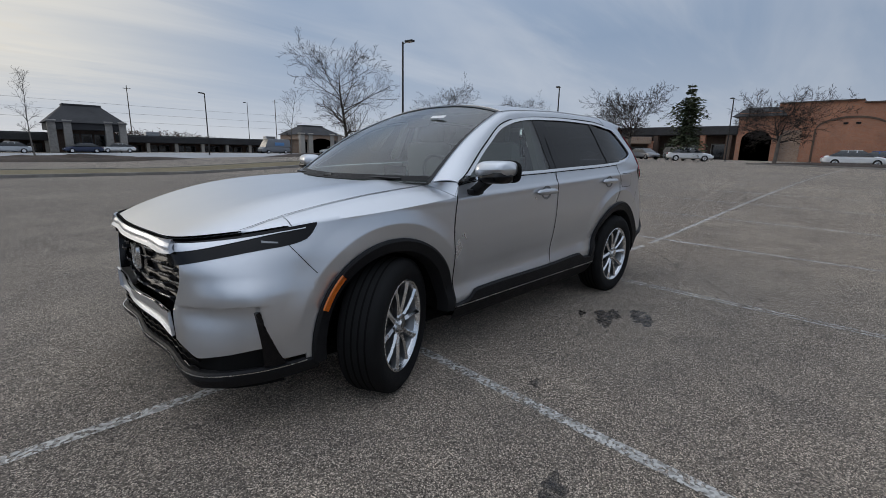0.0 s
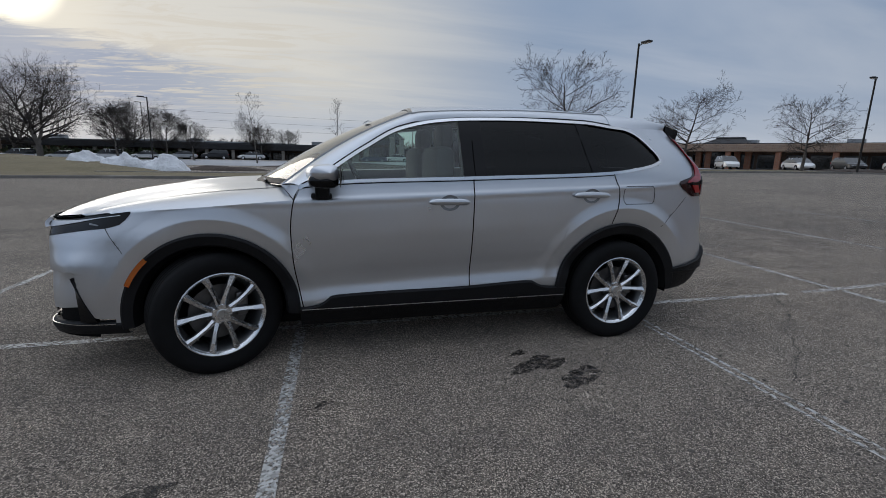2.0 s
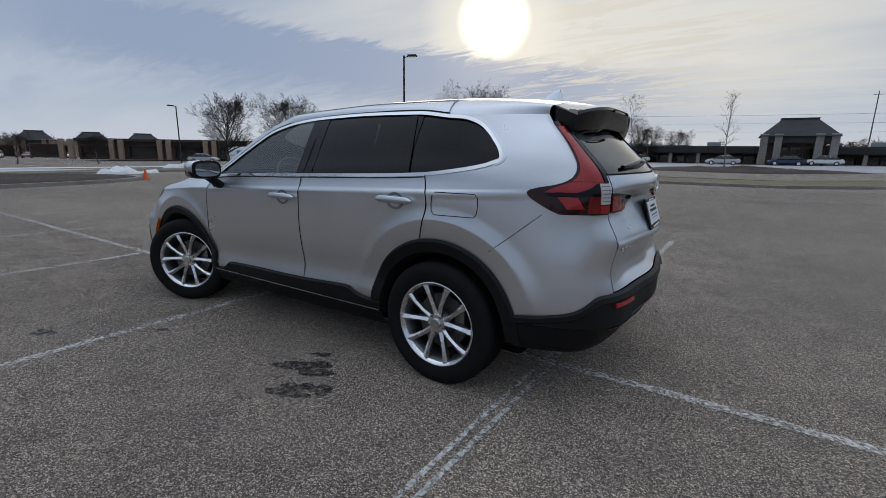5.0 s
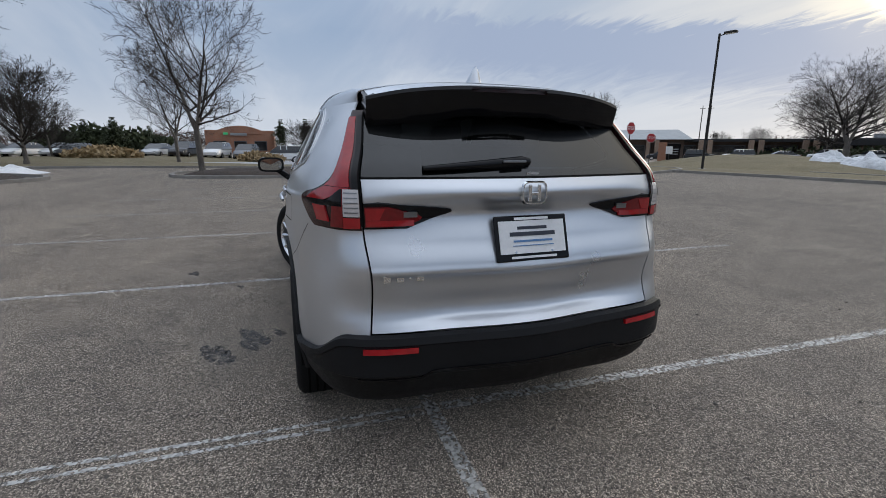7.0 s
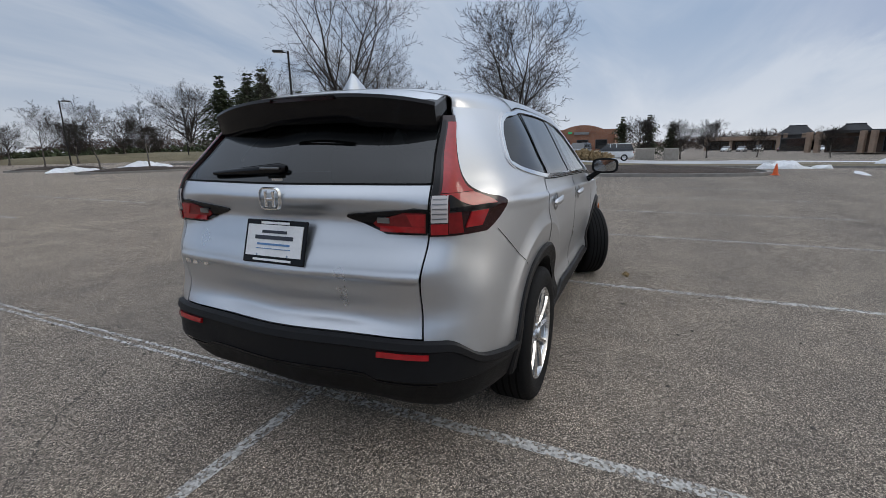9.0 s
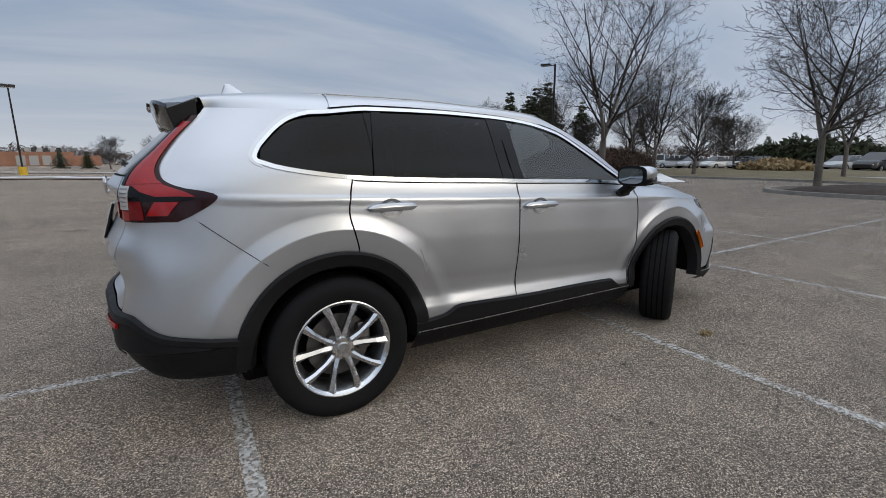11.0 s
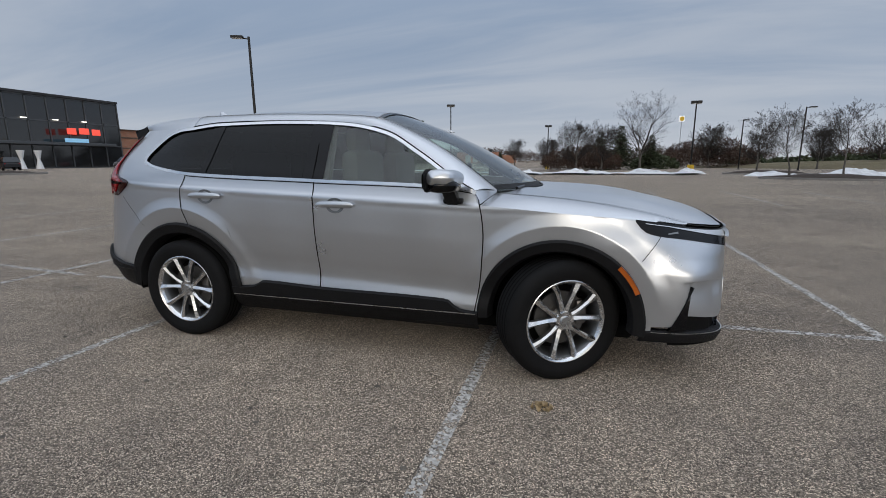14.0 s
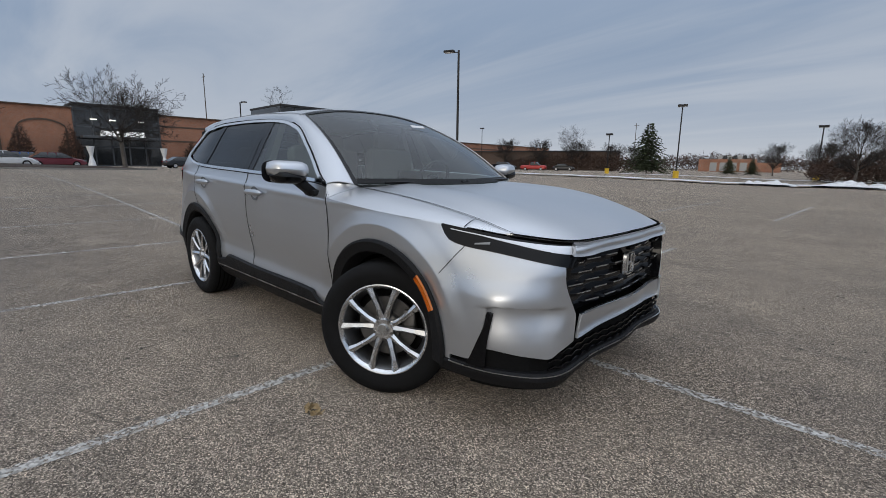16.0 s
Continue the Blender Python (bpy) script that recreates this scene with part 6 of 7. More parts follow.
        def base_(i, j):
            u, a = i / 9, 2 * math.pi * j / 12
            k = (1 - abs(2 * u - 1) ** 5) ** .5
            c, s_ = math.cos(a), math.sin(a)
            c, s_ = math.copysign(abs(c) ** .72, c), math.copysign(abs(s_) ** .72, s_)
            return Vector((mx + .014 + .108 * k * c * (1 if c > 0 else .56), side * (.956 + .208 * u), mz + .004 + (.040 * k + .001) * s_ + .012 * u))
        grid_mesh("lower_shell", base_, 10, 13, GLOSSBLACK, mirror, flip=side < 0)
        bm = bmesh.new()
        add_box(bm, (0, 0, 0), (.085, .150, .050), Matrix.Translation((mx + .045, side * .955, mz - .052)) @ Matrix.Rotation(radians(38 * side), 4, "X"), bevel=.016)
        add_box(bm, (mx + .050, side * .915, mz - .085), (.120, .050, .036), bevel=.012)
        part("mount", bm, CLAD, mirror, smooth=True)
        def plate_(r1, r2, x0, dx):
            def P(i, j):
                u, a = i / 5, 2 * math.pi * j / 24
                c, s_ = math.cos(a), math.sin(a)
                c, s_ = math.copysign(abs(c) ** .6, c), math.copysign(abs(s_) ** .6, s_)
                return Vector((mx + x0 + dx * u, side * (1.062 + r1 * u * c), mz + .040 + r2 * u * s_))
            return P
        grid_mesh("bezel", plate_(.112, .066, -.066, .010), 6, 25, CLAD, mirror, flip=side > 0)
        grid_mesh("mirror_glass", plate_(.092, .050, -.072, .002), 6, 25, MIRROR, mirror, flip=side > 0)

        # ---- tail lamp on the body side
        front_edge = curve([1.045, 1.07, 1.15, 1.165, 1.19, 1.23, 1.30, 1.40, 1.495], [-2.02, -1.955, -1.845, -1.87, -2.00, -2.10, -2.165, -2.20, -2.215])
        def lamp(sl, sr, z0, z1, off, mat, name, nu=12, nv=24, parent=car, label="", fl=.015):
            def P(i, j):
                z = z0 + (z1 - z0) * j / (nv - 1)
                a, b = sl(z), sr(z)
                return body(a + (b - a) * i / (nu - 1), z, off, side)
            return grid_mesh(name, P, nu, nv, mat, parent, label, fl, flip=side < 0)
        tail = lamp(front_edge, lambda z: -2.404, 1.045, 1.497, .007, REDDARK, "tail_lamp", label="red and smoked tail lamp", nv=40)
        lamp(lambda z: front_edge(z) - .032, lambda z: -2.356, 1.205, 1.470, .013, RED, "light_strip", 8, 18, tail)
        lamp(curve([1.15, 1.17, 1.204], [-1.93, -1.97, -2.085]), curve([1.15, 1.17, 1.204], [-2.10, -2.20, -2.368]), 1.150, 1.203, .0135, RED, "light_strip", 6, 8, tail)
        lamp(lambda z: -2.372, lambda z: -2.402, 1.20, 1.478, .0125, GLOSSBLACK, "smoked_edge", 4, 14, tail)
        lamp(curve([1.06, 1.13], [-2.07, -2.00]), curve([1.06, 1.13], [-2.19, -2.12]), 1.072, 1.130, .0135, RED, "brake_lens", 6, 6, tail)
        lamp(curve([1.055, 1.19], [-2.20, -2.22]), lambda z: -2.308, 1.055, 1.195, .0125, REDMID, "turn_lens", 6, 8, tail)
        lamp(lambda z: -2.312, lambda z: -2.40, 1.052, 1.092, .0125, RED, "lower_lens", 5, 4, tail)
        lamp(lambda z: -2.312, lambda z: -2.40, 1.097, 1.197, .0135, PALELENS, "reversing_lens", 4, 6, tail, "pale clear lens")
        for z in (1.112, 1.130, 1.148, 1.166, 1.184):
            strip("lens_rib", [(s, z) for s in np.linspace(-2.32, -2.395, 5)], .0024, ALLOYDARK, side, .0155, tail, flange=0)
        hatch_end = curve([1.048, 1.085, 1.113, 1.13, 1.147], [-2.55, -2.63, -2.70, -2.60, -2.46])
        inner = lamp(lambda z: -2.4145, hatch_end, 1.050, 1.146, .007, GLOSSBLACK, "hatch_lamp", label="smoked red lamp on the tailgate", nv=14, nu=16)
        lamp(lambda z: -2.420, curve([1.058, 1.09, 1.132], [-2.55, -2.60, -2.50]), 1.058, 1.132, .0125, REDMID, "red_lens", 8, 8, inner)
        lamp(lambda z: -2.424, lambda z: -2.575, 1.061, 1.082, .015, RED, "light_strip", 8, 3, inner)
        lamp(lambda z: -2.424, curve([1.083, 1.128], [-2.47, -2.49]), 1.084, 1.128, .015, RED, "light_strip", 5, 4, inner)
        lamp(lambda z: -2.545, lambda z: -2.585, 1.092, 1.112, .016, ALLOYDARK, "reversing_lens", 4, 3, inner)

        lamp(curve([1.134, 1.142, 1.152], [-1.99, -1.93, -1.99]), lambda z: -2.30, 1.134, 1.152, .0150, GLOSSBLACK, "dark_wedge", 8, 4, tail)
        lamp(curve([1.15, 1.20], [-2.14, -2.30]), curve([1.15, 1.20], [-2.30, -2.308]), 1.150, 1.198, .0150, GLOSSBLACK, "dark_wedge", 5, 5, tail)

        # ---- headlamp
        top_hl = lamp_top
        bot_hl = curve([1.745, 1.80, 1.9, 2.0, 2.42], [.952, .895, .868, .855, .790])
        def head(s0, s1, zb, zt, off, mat, name, nu=24, nv=7, parent=car, label="", fl=.02):
            def P(i, j):
                s = s0 + (s1 - s0) * i / (nu - 1)
                z = zb(s) + (zt(s) - zb(s)) * j / (nv - 1)
                return body(s, z, off, side)
            return grid_mesh(name, P, nu, nv, mat, parent, label, fl, flip=side > 0)
        hl = head(1.745, 2.455, bot_hl, lambda s: top_hl(s) - .004, .003, GLOSSBLACK, "headlamp", label="slim black headlamp with a bright upper strip")
        head(1.80, 2.42, lambda s: top_hl(s) - .020 - .024 * smooth(1.9, 2.42, s), lambda s: top_hl(s) - .016 + .006 * smooth(2.1, 2.42, s), .008, SATINBAR, "daylight_strip", 24, 3, hl)
        head(1.935, 2.005, lambda s: bot_hl(s) + .016 + .16 * (s - 1.935), lambda s: bot_hl(s) + .022 + .22 * (s - 1.935), .006, ALLOYDARK, "projector_lens", 9, 5, hl, fl=.01)

        # ---- front bumper, side part
        low_f = curve([1.80, 1.95, 2.05, 2.25, 2.36, 2.42, 2.52], [.362, .366, .428, .402, .388, .42, .455])
        def duct_in(z):
            return 2.040 + .048 * min(max((z - .345) / .251, 0), 1)

        def bump(i, j, nu=64, nv=96):
            u = i / (nu - 1)
            s = 1.815 + (2.50 - 1.815) * u
            a = max(low_f(s), arch_z(s, AXLES[0], .465) if s < 1.86 else 0)
            z = a + (.875 - a) * j / (nv - 1)
            end = front_station(half_g(max(z, .575)) + .006, z)
            s = 1.815 + (end - 1.815) * u
            p = body(s, z, 0, side)
            # an overhanging crease runs inwards from the duct; the panel under it lies back
            k = smooth(duct_in(z) - .035, duct_in(z) - .005, s) * smooth(2.43, 2.28, s)
            edge_z = .630 - .012 * smooth(2.1, 2.4, s)
            tuck = smooth(edge_z, edge_z - .014, z) * (1 - .55 * smooth(.60, .42, z))
            lift = .007 * smooth(.74, edge_z, z) * (1 - smooth(edge_z, edge_z - .014, z)) * smooth(1.98, 2.10, s) * smooth(2.43, 2.28, s)
            return p + (p - Vector((1.6, side * .1, z))).normalized() * (lift - .036 * tuck * k)
        grid_mesh("front_bumper", bump, 64, 96, SILVER, car, flange=.012, flip=side > 0)
        # dark air duct at the corner and lower trim
        def duct(i, j):
            v = j / 9
            z = .345 + (.596 - .345) * v
            s0, s1 = 1.948 + .130 * v ** .9, 2.040 + .048 * v
            return body(s0 + (s1 - s0) * i / 5, z, .006 - .026 * i / 5 * v, side)
        grid_mesh("air_duct", duct, 6, 10, GLOSSBLACK, car, flange=.02, flip=side > 0)
        def under(i, j, nu=24):
            s = 1.955 + (2.95 - 1.955) * i / (nu - 1)
            z1 = curve([1.955, 2.05, 2.25, 2.36, 2.42, 2.52, 2.95], [.372, .434, .408, .394, .426, .466, .485])(s)
            z, o = [(.25, -.034), (.30, -.036), (z1 - .01, -.038), (z1 + .01, -.042)][j]
            return body(s, z, o + (.016 if s < 2.3 else 0), side)
        intake = grid_mesh("lower_intake", under, 24, 4, DARK, car, flip=side > 0, sharp=30)
        for k in range(4):             # the honeycomb bars of the intake
            strip("intake_slat", [(s, .300 + k * .034 + .012 * (n % 2)) for n, s in enumerate(np.linspace(2.36, 2.95, 17))], .0032, GLOSSBLACK, side, -.012, intake, flange=.012)
        def lip(i, j, nu=30):
            s = 1.80 + (2.95 - 1.80) * i / (nu - 1)
            drop = curve([1.8, 2.1, 2.4, 2.95], [.034, .026, .012, .018])(s)
            z, o = [(.200, -.05), (.205, -.006), (.246, .012), (.262, .010), (.276, -.006), (.280, -.03)][j]
            return body(s, z + drop + .035, o, side)
        grid_mesh("chin_lip", lip, 30, 6, CLAD, car, flip=side > 0, sharp=30)
        strip("chin_trim", [(s, .302 + curve([1.8, 2.1, 2.4, 2.95], [.034, .026, .012, .018])(s)) for s in np.linspace(1.86, 2.95, 26)], .0020, SATIN, side, .012)

        # ---- rear bumper, black
        def rear(i, j, nu=40):
            s = -1.80 + (-3.0 + 1.80) * i / (nu - 1)
            t = curve([-3.0, -2.45, -2.30, -2.08, -1.8], [.650, .650, .650, .565, .512])(s)
            z, o = [(.315, -.05), (.345, -.012), (.385, .006), (.475, .010), (.487, .022), (t - .040, .016), (t - .034, .024), (t - .008, .022), (t, .002)][j]
            return body(s, z, o, side)
        grid_mesh("rear_bumper", rear, 40, 9, CLAD, car, flip=side < 0, sharp=25)
        strip("bumper_crease", [(s, .500 - .03 * smooth(-2.62, -2.56, s)) for s in np.linspace(-2.34, -3.0, 18)], .005, GLOSSBLACK, side, .024)
        def reflex(i, j):
            return body(-2.385 - .180 * i / 7, .586 + .021 * j / 2, .026, side)
        grid_mesh("reflector", reflex, 8, 3, RED, car, "red bumper reflector", .012, flip=side < 0)

    # ---- centre panels across the car
    def across(name, f, nu, nv, mat, label="", flange=.01, flip=False, parent=car):
        return grid_mesh(name, lambda i, j: f(i / (nu - 1) * 2 - 1, j / (nv - 1)), nu, nv, mat, parent, label, flange, flip=flip)

    def hood(u, v):
        a = abs(u)
        s = 2.95 - a * (2.95 - 2.10)
        f = body(s, lamp_top(s) + .006 + .002 * (1 - a), .003, 1)
        x0 = 1.19 - .22 * a ** 2.2
        x = x0 + (f.x - x0) * v
        xe = .97 + (2.06 - .97) * v
        e0, e1 = hood_edge_y(.97), hood_edge_y(2.06)
        y = .73 * a + (f.y - .73 * a) * v + a * a * (hood_edge_y(xe) - e0 - (e1 - e0) * v)
        zc, ze = hood_mid_z(x), hood_edge_z(xe)
        z = zc + (ze - zc) * a ** 2.4
        e = hood_edge_z(2.06) if a == 1 else hood_mid_z(f.x) + (hood_edge_z(2.06) - hood_mid_z(f.x)) * a ** 2.4
        z += (f.z - e) * v ** 4
        z += .012 * smooth(.50, .62, a) * (1 - smooth(.70, .9, a)) * smooth(2.2, 1.6, x)
        return Vector((x, y * (1 if u > 0 else -1), z))
    across("hood", hood, 45, 34, SILVER, flange=.014, flip=True)

    ws = across("windscreen", screen, 25, 16, GLASS_SCREEN, flange=0, flip=False)
    ws.visible_shadow = False

    def band(u, v):                    # dark ceramic edge at the top of the windscreen
        p = screen(u * 1.0, .972 + .028 * v)
        return p + Vector((.003, 0, .004))
    across("windscreen_band", band, 25, 3, GLOSSBLACK, flange=0)
    def frit(u, v):                    # dark band along the foot of the windscreen
        return screen(u * .965, .012 + .045 * v) + Vector((.002, 0, .003))
    across("windscreen_foot", frit, 25, 3, CLAD, flange=0)
    for sgn in (1, -1):
        def edge(i, j):
            p = screen(sgn * (.970 + .032 * j), i / 17)
            return p + Vector((.003, 0, .003))
        grid_mesh("windscreen_edge", edge, 18, 2, GLOSSBLACK, car, flip=sgn > 0)

    def roof(u, v):
        a = abs(u)
        x0, x1 = .085 + .05 * a * a, -1.875
        x = x0 + (x1 - x0) * v
        zc = curve([-1.9, -1.6, -1.2, -.75, -.34, .0, .1], [1.628, 1.658, 1.678, 1.683, 1.678, 1.662, 1.652])(x)
        ze = curve([-1.9, -1.6, -1.29, -.8, -.25, .13], [1.580, 1.608, 1.630, 1.630, 1.610, 1.577])(x)
        e = curve([-1.9, -1.29, -.8, -.25, .13], [.585, .60, .605, .612, .645])(x)
        return Vector((x, u * e, zc + (ze - zc) * a ** 2.6))
    across("roof", roof, 25, 30, SILVER, flange=.006, flip=False)

    # spoiler: silver top, black fascia under it
    def wingtop(u, v):
        a = abs(u)
        x = -1.872 + (-2.050 + .060 * a ** 3 + 1.872) * v
        z = 1.628 - .030 * v - (.048 + .018 * v) * a ** 3
        return Vector((x, u * (.583 - .012 * v), z))
    sp = across("spoiler", wingtop, 25, 8, SILVER, "silver tailgate spoiler over a black fascia", flange=.018)
    def fascia(u, v):
        a = abs(u)
        xs, zs = [(-2.057, 1.594), (-2.064, 1.580), (-2.056, 1.550), (-2.040, 1.500), (-2.022, 1.478), (-1.94, 1.49)][round(v * 5)]
        dz = -.050 * a ** 3
        dip = -.014 * smooth(.36, .46, a) * smooth(.99, .9, a) if round(v * 5) in (3, 4) else 0
        return Vector((xs + .068 * a ** 3, u * (.592 - .015 * v), zs + dz + dip))
    bm = bmesh.new()                   # black body under the silver top, closed at both ends
    loops = []
    for i in range(31):
        u = i / 15 - 1
        ring = [wingtop(u, k / 5) - Vector((0, 0, .006)) for k in range(6)] + [fascia(u, k / 5) for k in range(6)] + [Vector((-1.875, u * .592, 1.486 - .02 * abs(u) ** 3))]
        loops.append([bm.verts.new((q.x, u * .596, q.z)) for q in ring])
    for a_, b_ in zip(loops, loops[1:]):
        for q in range(len(a_)):
            q2 = (q + 1) % len(a_)
            bm.faces.new((a_[q], a_[q2], b_[q2], b_[q]))
    bm.faces.new(loops[0])
    bm.faces.new(loops[-1])
    part("fascia", bm, GLOSSBLACK, sp, smooth=True, sharp=28)
    def stop_lamp(u, v):
        return Vector((-2.067 + .006 * abs(u) ** 2, u * .17, 1.586 - .016 * v))
    across("high_brake_lamp", stop_lamp, 9, 3, REDDARK, flange=.01, parent=sp, flip=True)

    def tail_sheet(z0, z1, off):
        def f(u, v):
            z = z0 + (z1 - z0) * v
            s = -3.0 + abs(u) * (3.0 - 2.4135)
            p = body(s, z, off, 1 if u > 0 else -1)
            p.x -= .006 * smooth(.86, .885, z) * smooth(.915, .89, z)
            return p
        return f
    across("tailgate", tail_sheet(.655, 1.232, 0.0), 41, 110, SILVER, flange=.014, flip=True)
    across("rear_window", tail_sheet(1.238, 1.50, -.004), 31, 10, GLASS_REAR, flange=0, flip=True)
    across("gate_seal", lambda u, v: body(-3.0 + abs(u) * .59, 1.234 + .006 * v, -.002, 1 if u > 0 else -1), 31, 2, GAP, flange=0, flip=True)
    for sgn in (1, -1):
        strip("tailgate_gap", [(-2.410, z) for z in np.linspace(.65, 1.24, 16)], .010, GAP, sgn, -.010, flange=0)
        strip("tailgate_gap", [(-2.409, z) for z in np.linspace(1.06, 1.49, 16)], .004, GAP, sgn, .016, flange=0)

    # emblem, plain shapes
    def frame_ring(name, cx, cz, w1, h1, w2, h2, depth, mat, parent, back):
        bm = bmesh.new()
        n = 28
        rings = []
        for w, h, d in ((w1, h1, 0), (w1 * .93, h1 * .93, depth), (w2 * 1.04, h2 * 1.04, depth), (w2, h2, 0)):
            ring = []
            for k in range(n):
                a = 2 * math.pi * k / n
                c, s_ = math.cos(a), math.sin(a)
                y = w / 2 * math.copysign(abs(c) ** .45, c) * (1 - .08 * (s_ < 0) * abs(s_))
                z = cz + h / 2 * math.copysign(abs(s_) ** .45, s_)
                ring.append(bm.verts.new((cx + (-d if back else d), y, z)))
            rings.append(ring)
        for a, b in zip(rings, rings[1:]):
            for k in range(n):
                bm.faces.new((a[k], a[(k + 1) % n], b[(k + 1) % n], b[k]))
        return part(name, bm, mat, parent, smooth=True)
    em = frame_ring("emblem", -2.298, 1.178, .112, .094, .094, .076, .010, CHROME, car, True)
    for y in (.017, -.017):
        bm = box((-2.302, y * 1.15, 1.178), (.010, .014, .066), bevel=.003)
        part("upright", bm, CHROME, em)
    part("crossbar", box((-2.303, 0, 1.176), (.009, .034, .013), bevel=.003), CHROME, em)
    for k, (y, wd) in enumerate(((.575, .038), (.530, .038), (.496, .012), (.462, .040))):   # badge letters as bars
        p = body(-2.46 - (0.59 - y) * .5, .868, .004, 1)
        part("badge_bar", box((p.x, p.y + (y - .575) * .55, p.z), (.008, wd * .72, .028 if wd > .02 else .007), bevel=.002), CHROME, car, "bright badge bar")
    part("drive_badge", box((-2.262, -.01, 1.252), (.004, .055, .010)), SATIN, car)

    # number plate: dark frame, white plate, bars for the writing
    pm = Matrix.Translation((-2.297, 0, 1.000)) @ Matrix.Rotation(radians(17), 4, "Y")
    plate = part("number_plate", box((0, 0, 0), (.012, .322, .182), pm, .005), GLOSSBLACK, car, "white dealer plate in a dark frame")
    part("plate_face", box((-.0075, 0, .004), (.004, .290, .130), pm), WHITE, plate)
    for y, z, w_, h_, mt in ((0, .040, .130, .012, INK), (0, .016, .200, .016, INK), (0, -.012, .172, .008, BLUEINK), (0, -.030, .180, .003, BLUEINK), (0, -.076, .20, .009, WHITE), (0, .077, .15, .010, WHITE)):
        part("print_bar", box((-.0105, y, z), (.002, w_, h_), pm), mt, plate)
    for y in (.08, -.08):
        part("screw", tube(pm @ Vector((-.008, y, -.056)), pm @ Vector((-.013, y, -.056)), .005, n=8), CHROME, plate)

    # rear wiper
    def blade(i, j):
        u, a = i / 12, 2 * math.pi * j / 8
        y = .42 - .44 * u
        z = 1.270 + .024 * u
        r = .010 + .016 * u - .012 * smooth(.93, 1.0, u)
        p = body(-3.0 + y / .31 * .30 if y > 0 else -3.0, z, .014, 1)
        return Vector((p.x + .012 * math.cos(a), y, z + r * math.sin(a)))
    wip = grid_mesh("rear_wiper", blade, 13, 9, GLOSSBLACK, car, "black rear wiper parked on the glass", flip=False)
    part("arm_cap", box((-2.232, .055, 1.296), (.014, .10, .010), bevel=.004), ALLOYDARK, wip, smooth=True)

    # antenna fin
    bm = bmesh.new()
    prof = [(-1.50, 0, .002), (-1.56, .030, .020), (-1.65, .036, .078), (-1.68, .034, .080), (-1.71, .038, .0)]
    rows = []
    for x, wd, h in prof:
        rows.append([bm.verts.new((x, -wd, 1.648)), bm.verts.new((x, -wd * .35, 1.654 + h * .75)), bm.verts.new((x, 0, 1.655 + h)), bm.verts.new((x, wd * .35, 1.654 + h * .75)), bm.verts.new((x, wd, 1.648))])
    for a, b in zip(rows, rows[1:]):
        for k in range(4):
            bm.faces.new((a[k], a[k + 1], b[k + 1], b[k]))
    part("antenna_fin", bm, SILVER, car, smooth=True, sharp=50)

    # grille with honeycomb slats and bright bars
    def gback(u, v):
        z = .568 + (.868 - .568) * v
        s = 2.95 - abs(u) * .55
        p = body(s, z, -.050, 1 if u > 0 else -1)
        p.y = max(min(p.y, half_g(z) + .02), -half_g(z) - .02)
        return p
    grille = across("grille", gback, 25, 10, GLOSSBLACK, "black grille with staggered bright slats", flange=0, flip=True)
    for r in range(6):
        z = .597 + r * .050
        for c in range(-4, 5):
            y = c * .168 + (.084 if r % 2 else 0)
            if abs(y) > half_g(z) - .05 or abs(y) < .07 and r in (2, 3, 4):
                continue
            p = body(front_station(y, z), z, -.024, 1 if y >= 0 else -1)
            tilt = Matrix.Translation((p.x, p.y, z)) @ Matrix.Rotation(radians(-10 if y < 0 else 10) * min(1, abs(y) * 3), 4, "Z")
            bm = bmesh.new()           # a slat with its ends swept back
            ends = [(-.085, -.016), (-.055, 0), (.055, 0), (.085, -.016)]
            rows_ = [[bm.verts.new(tilt @ Vector((dx + ox, yy, zz))) for ox, zz in ((-.03, .009), (0, .008), (.002, .004), (0, -.008), (-.03, -.009))] for yy, dx in ends]
            for a_, b_ in zip(rows_, rows_[1:]):
                for q in range(4):
                    bm.faces.new((a_[q], a_[q + 1], b_[q + 1], b_[q]))
            slat = part("slat", bm, GLOSSBLACK, grille)
            part("bright_edge", box((.003, 0, .0055), (.004, .100, .0048), tilt), SATIN, slat)
    fe = frame_ring("front_emblem", 2.300, .735, .122, .128, .098, .104, .014, SATIN, car, False)
    for y in (.020, -.020):
        part("upright", box((2.306, y * 1.1, .735), (.012, .016, .094), bevel=.003), SATIN, fe)
    part("crossbar", box((2.306, 0, .733), (.011, .04, .016), bevel=.003), SATIN, fe)
    part("emblem_plate", box((2.290, 0, .735), (.012, .104, .108), bevel=.005), GLOSSBLACK, fe)

    def brow(u, v):
        s = 2.95 - abs(u) * .56
        z = lamp_top(s) - .044 + .036 * v
        return body(s, z, .006 + .008 * math.sin(math.pi * v) * (1 - .3 * v), 1 if u > 0 else -1)
    across("grille_brow", brow, 31, 7, SATINBAR, "bright bar over the grille", flange=.02, flip=True)
    def brow_gap(u, v):
        s = 2.95 - abs(u) * .86
        return body(s, lamp_top(s) - .008 + .010 * v, -.008, 1 if u > 0 else -1)
    across("hood_gap", brow_gap, 41, 2, GAP, flange=.02, flip=True)
    def chin(u, v):
        s = 2.95 - abs(u) * (2.95 - 2.495)
        z0 = .462 + .034 * (1 - abs(u))
        z = z0 + (.572 - z0) * v
        return body(s, z, .008 * math.sin(math.pi * v) * (1 - abs(u)), 1 if u > 0 else -1)
    across("bumper_bar", chin, 31, 8, SILVER, flange=.014, flip=True)
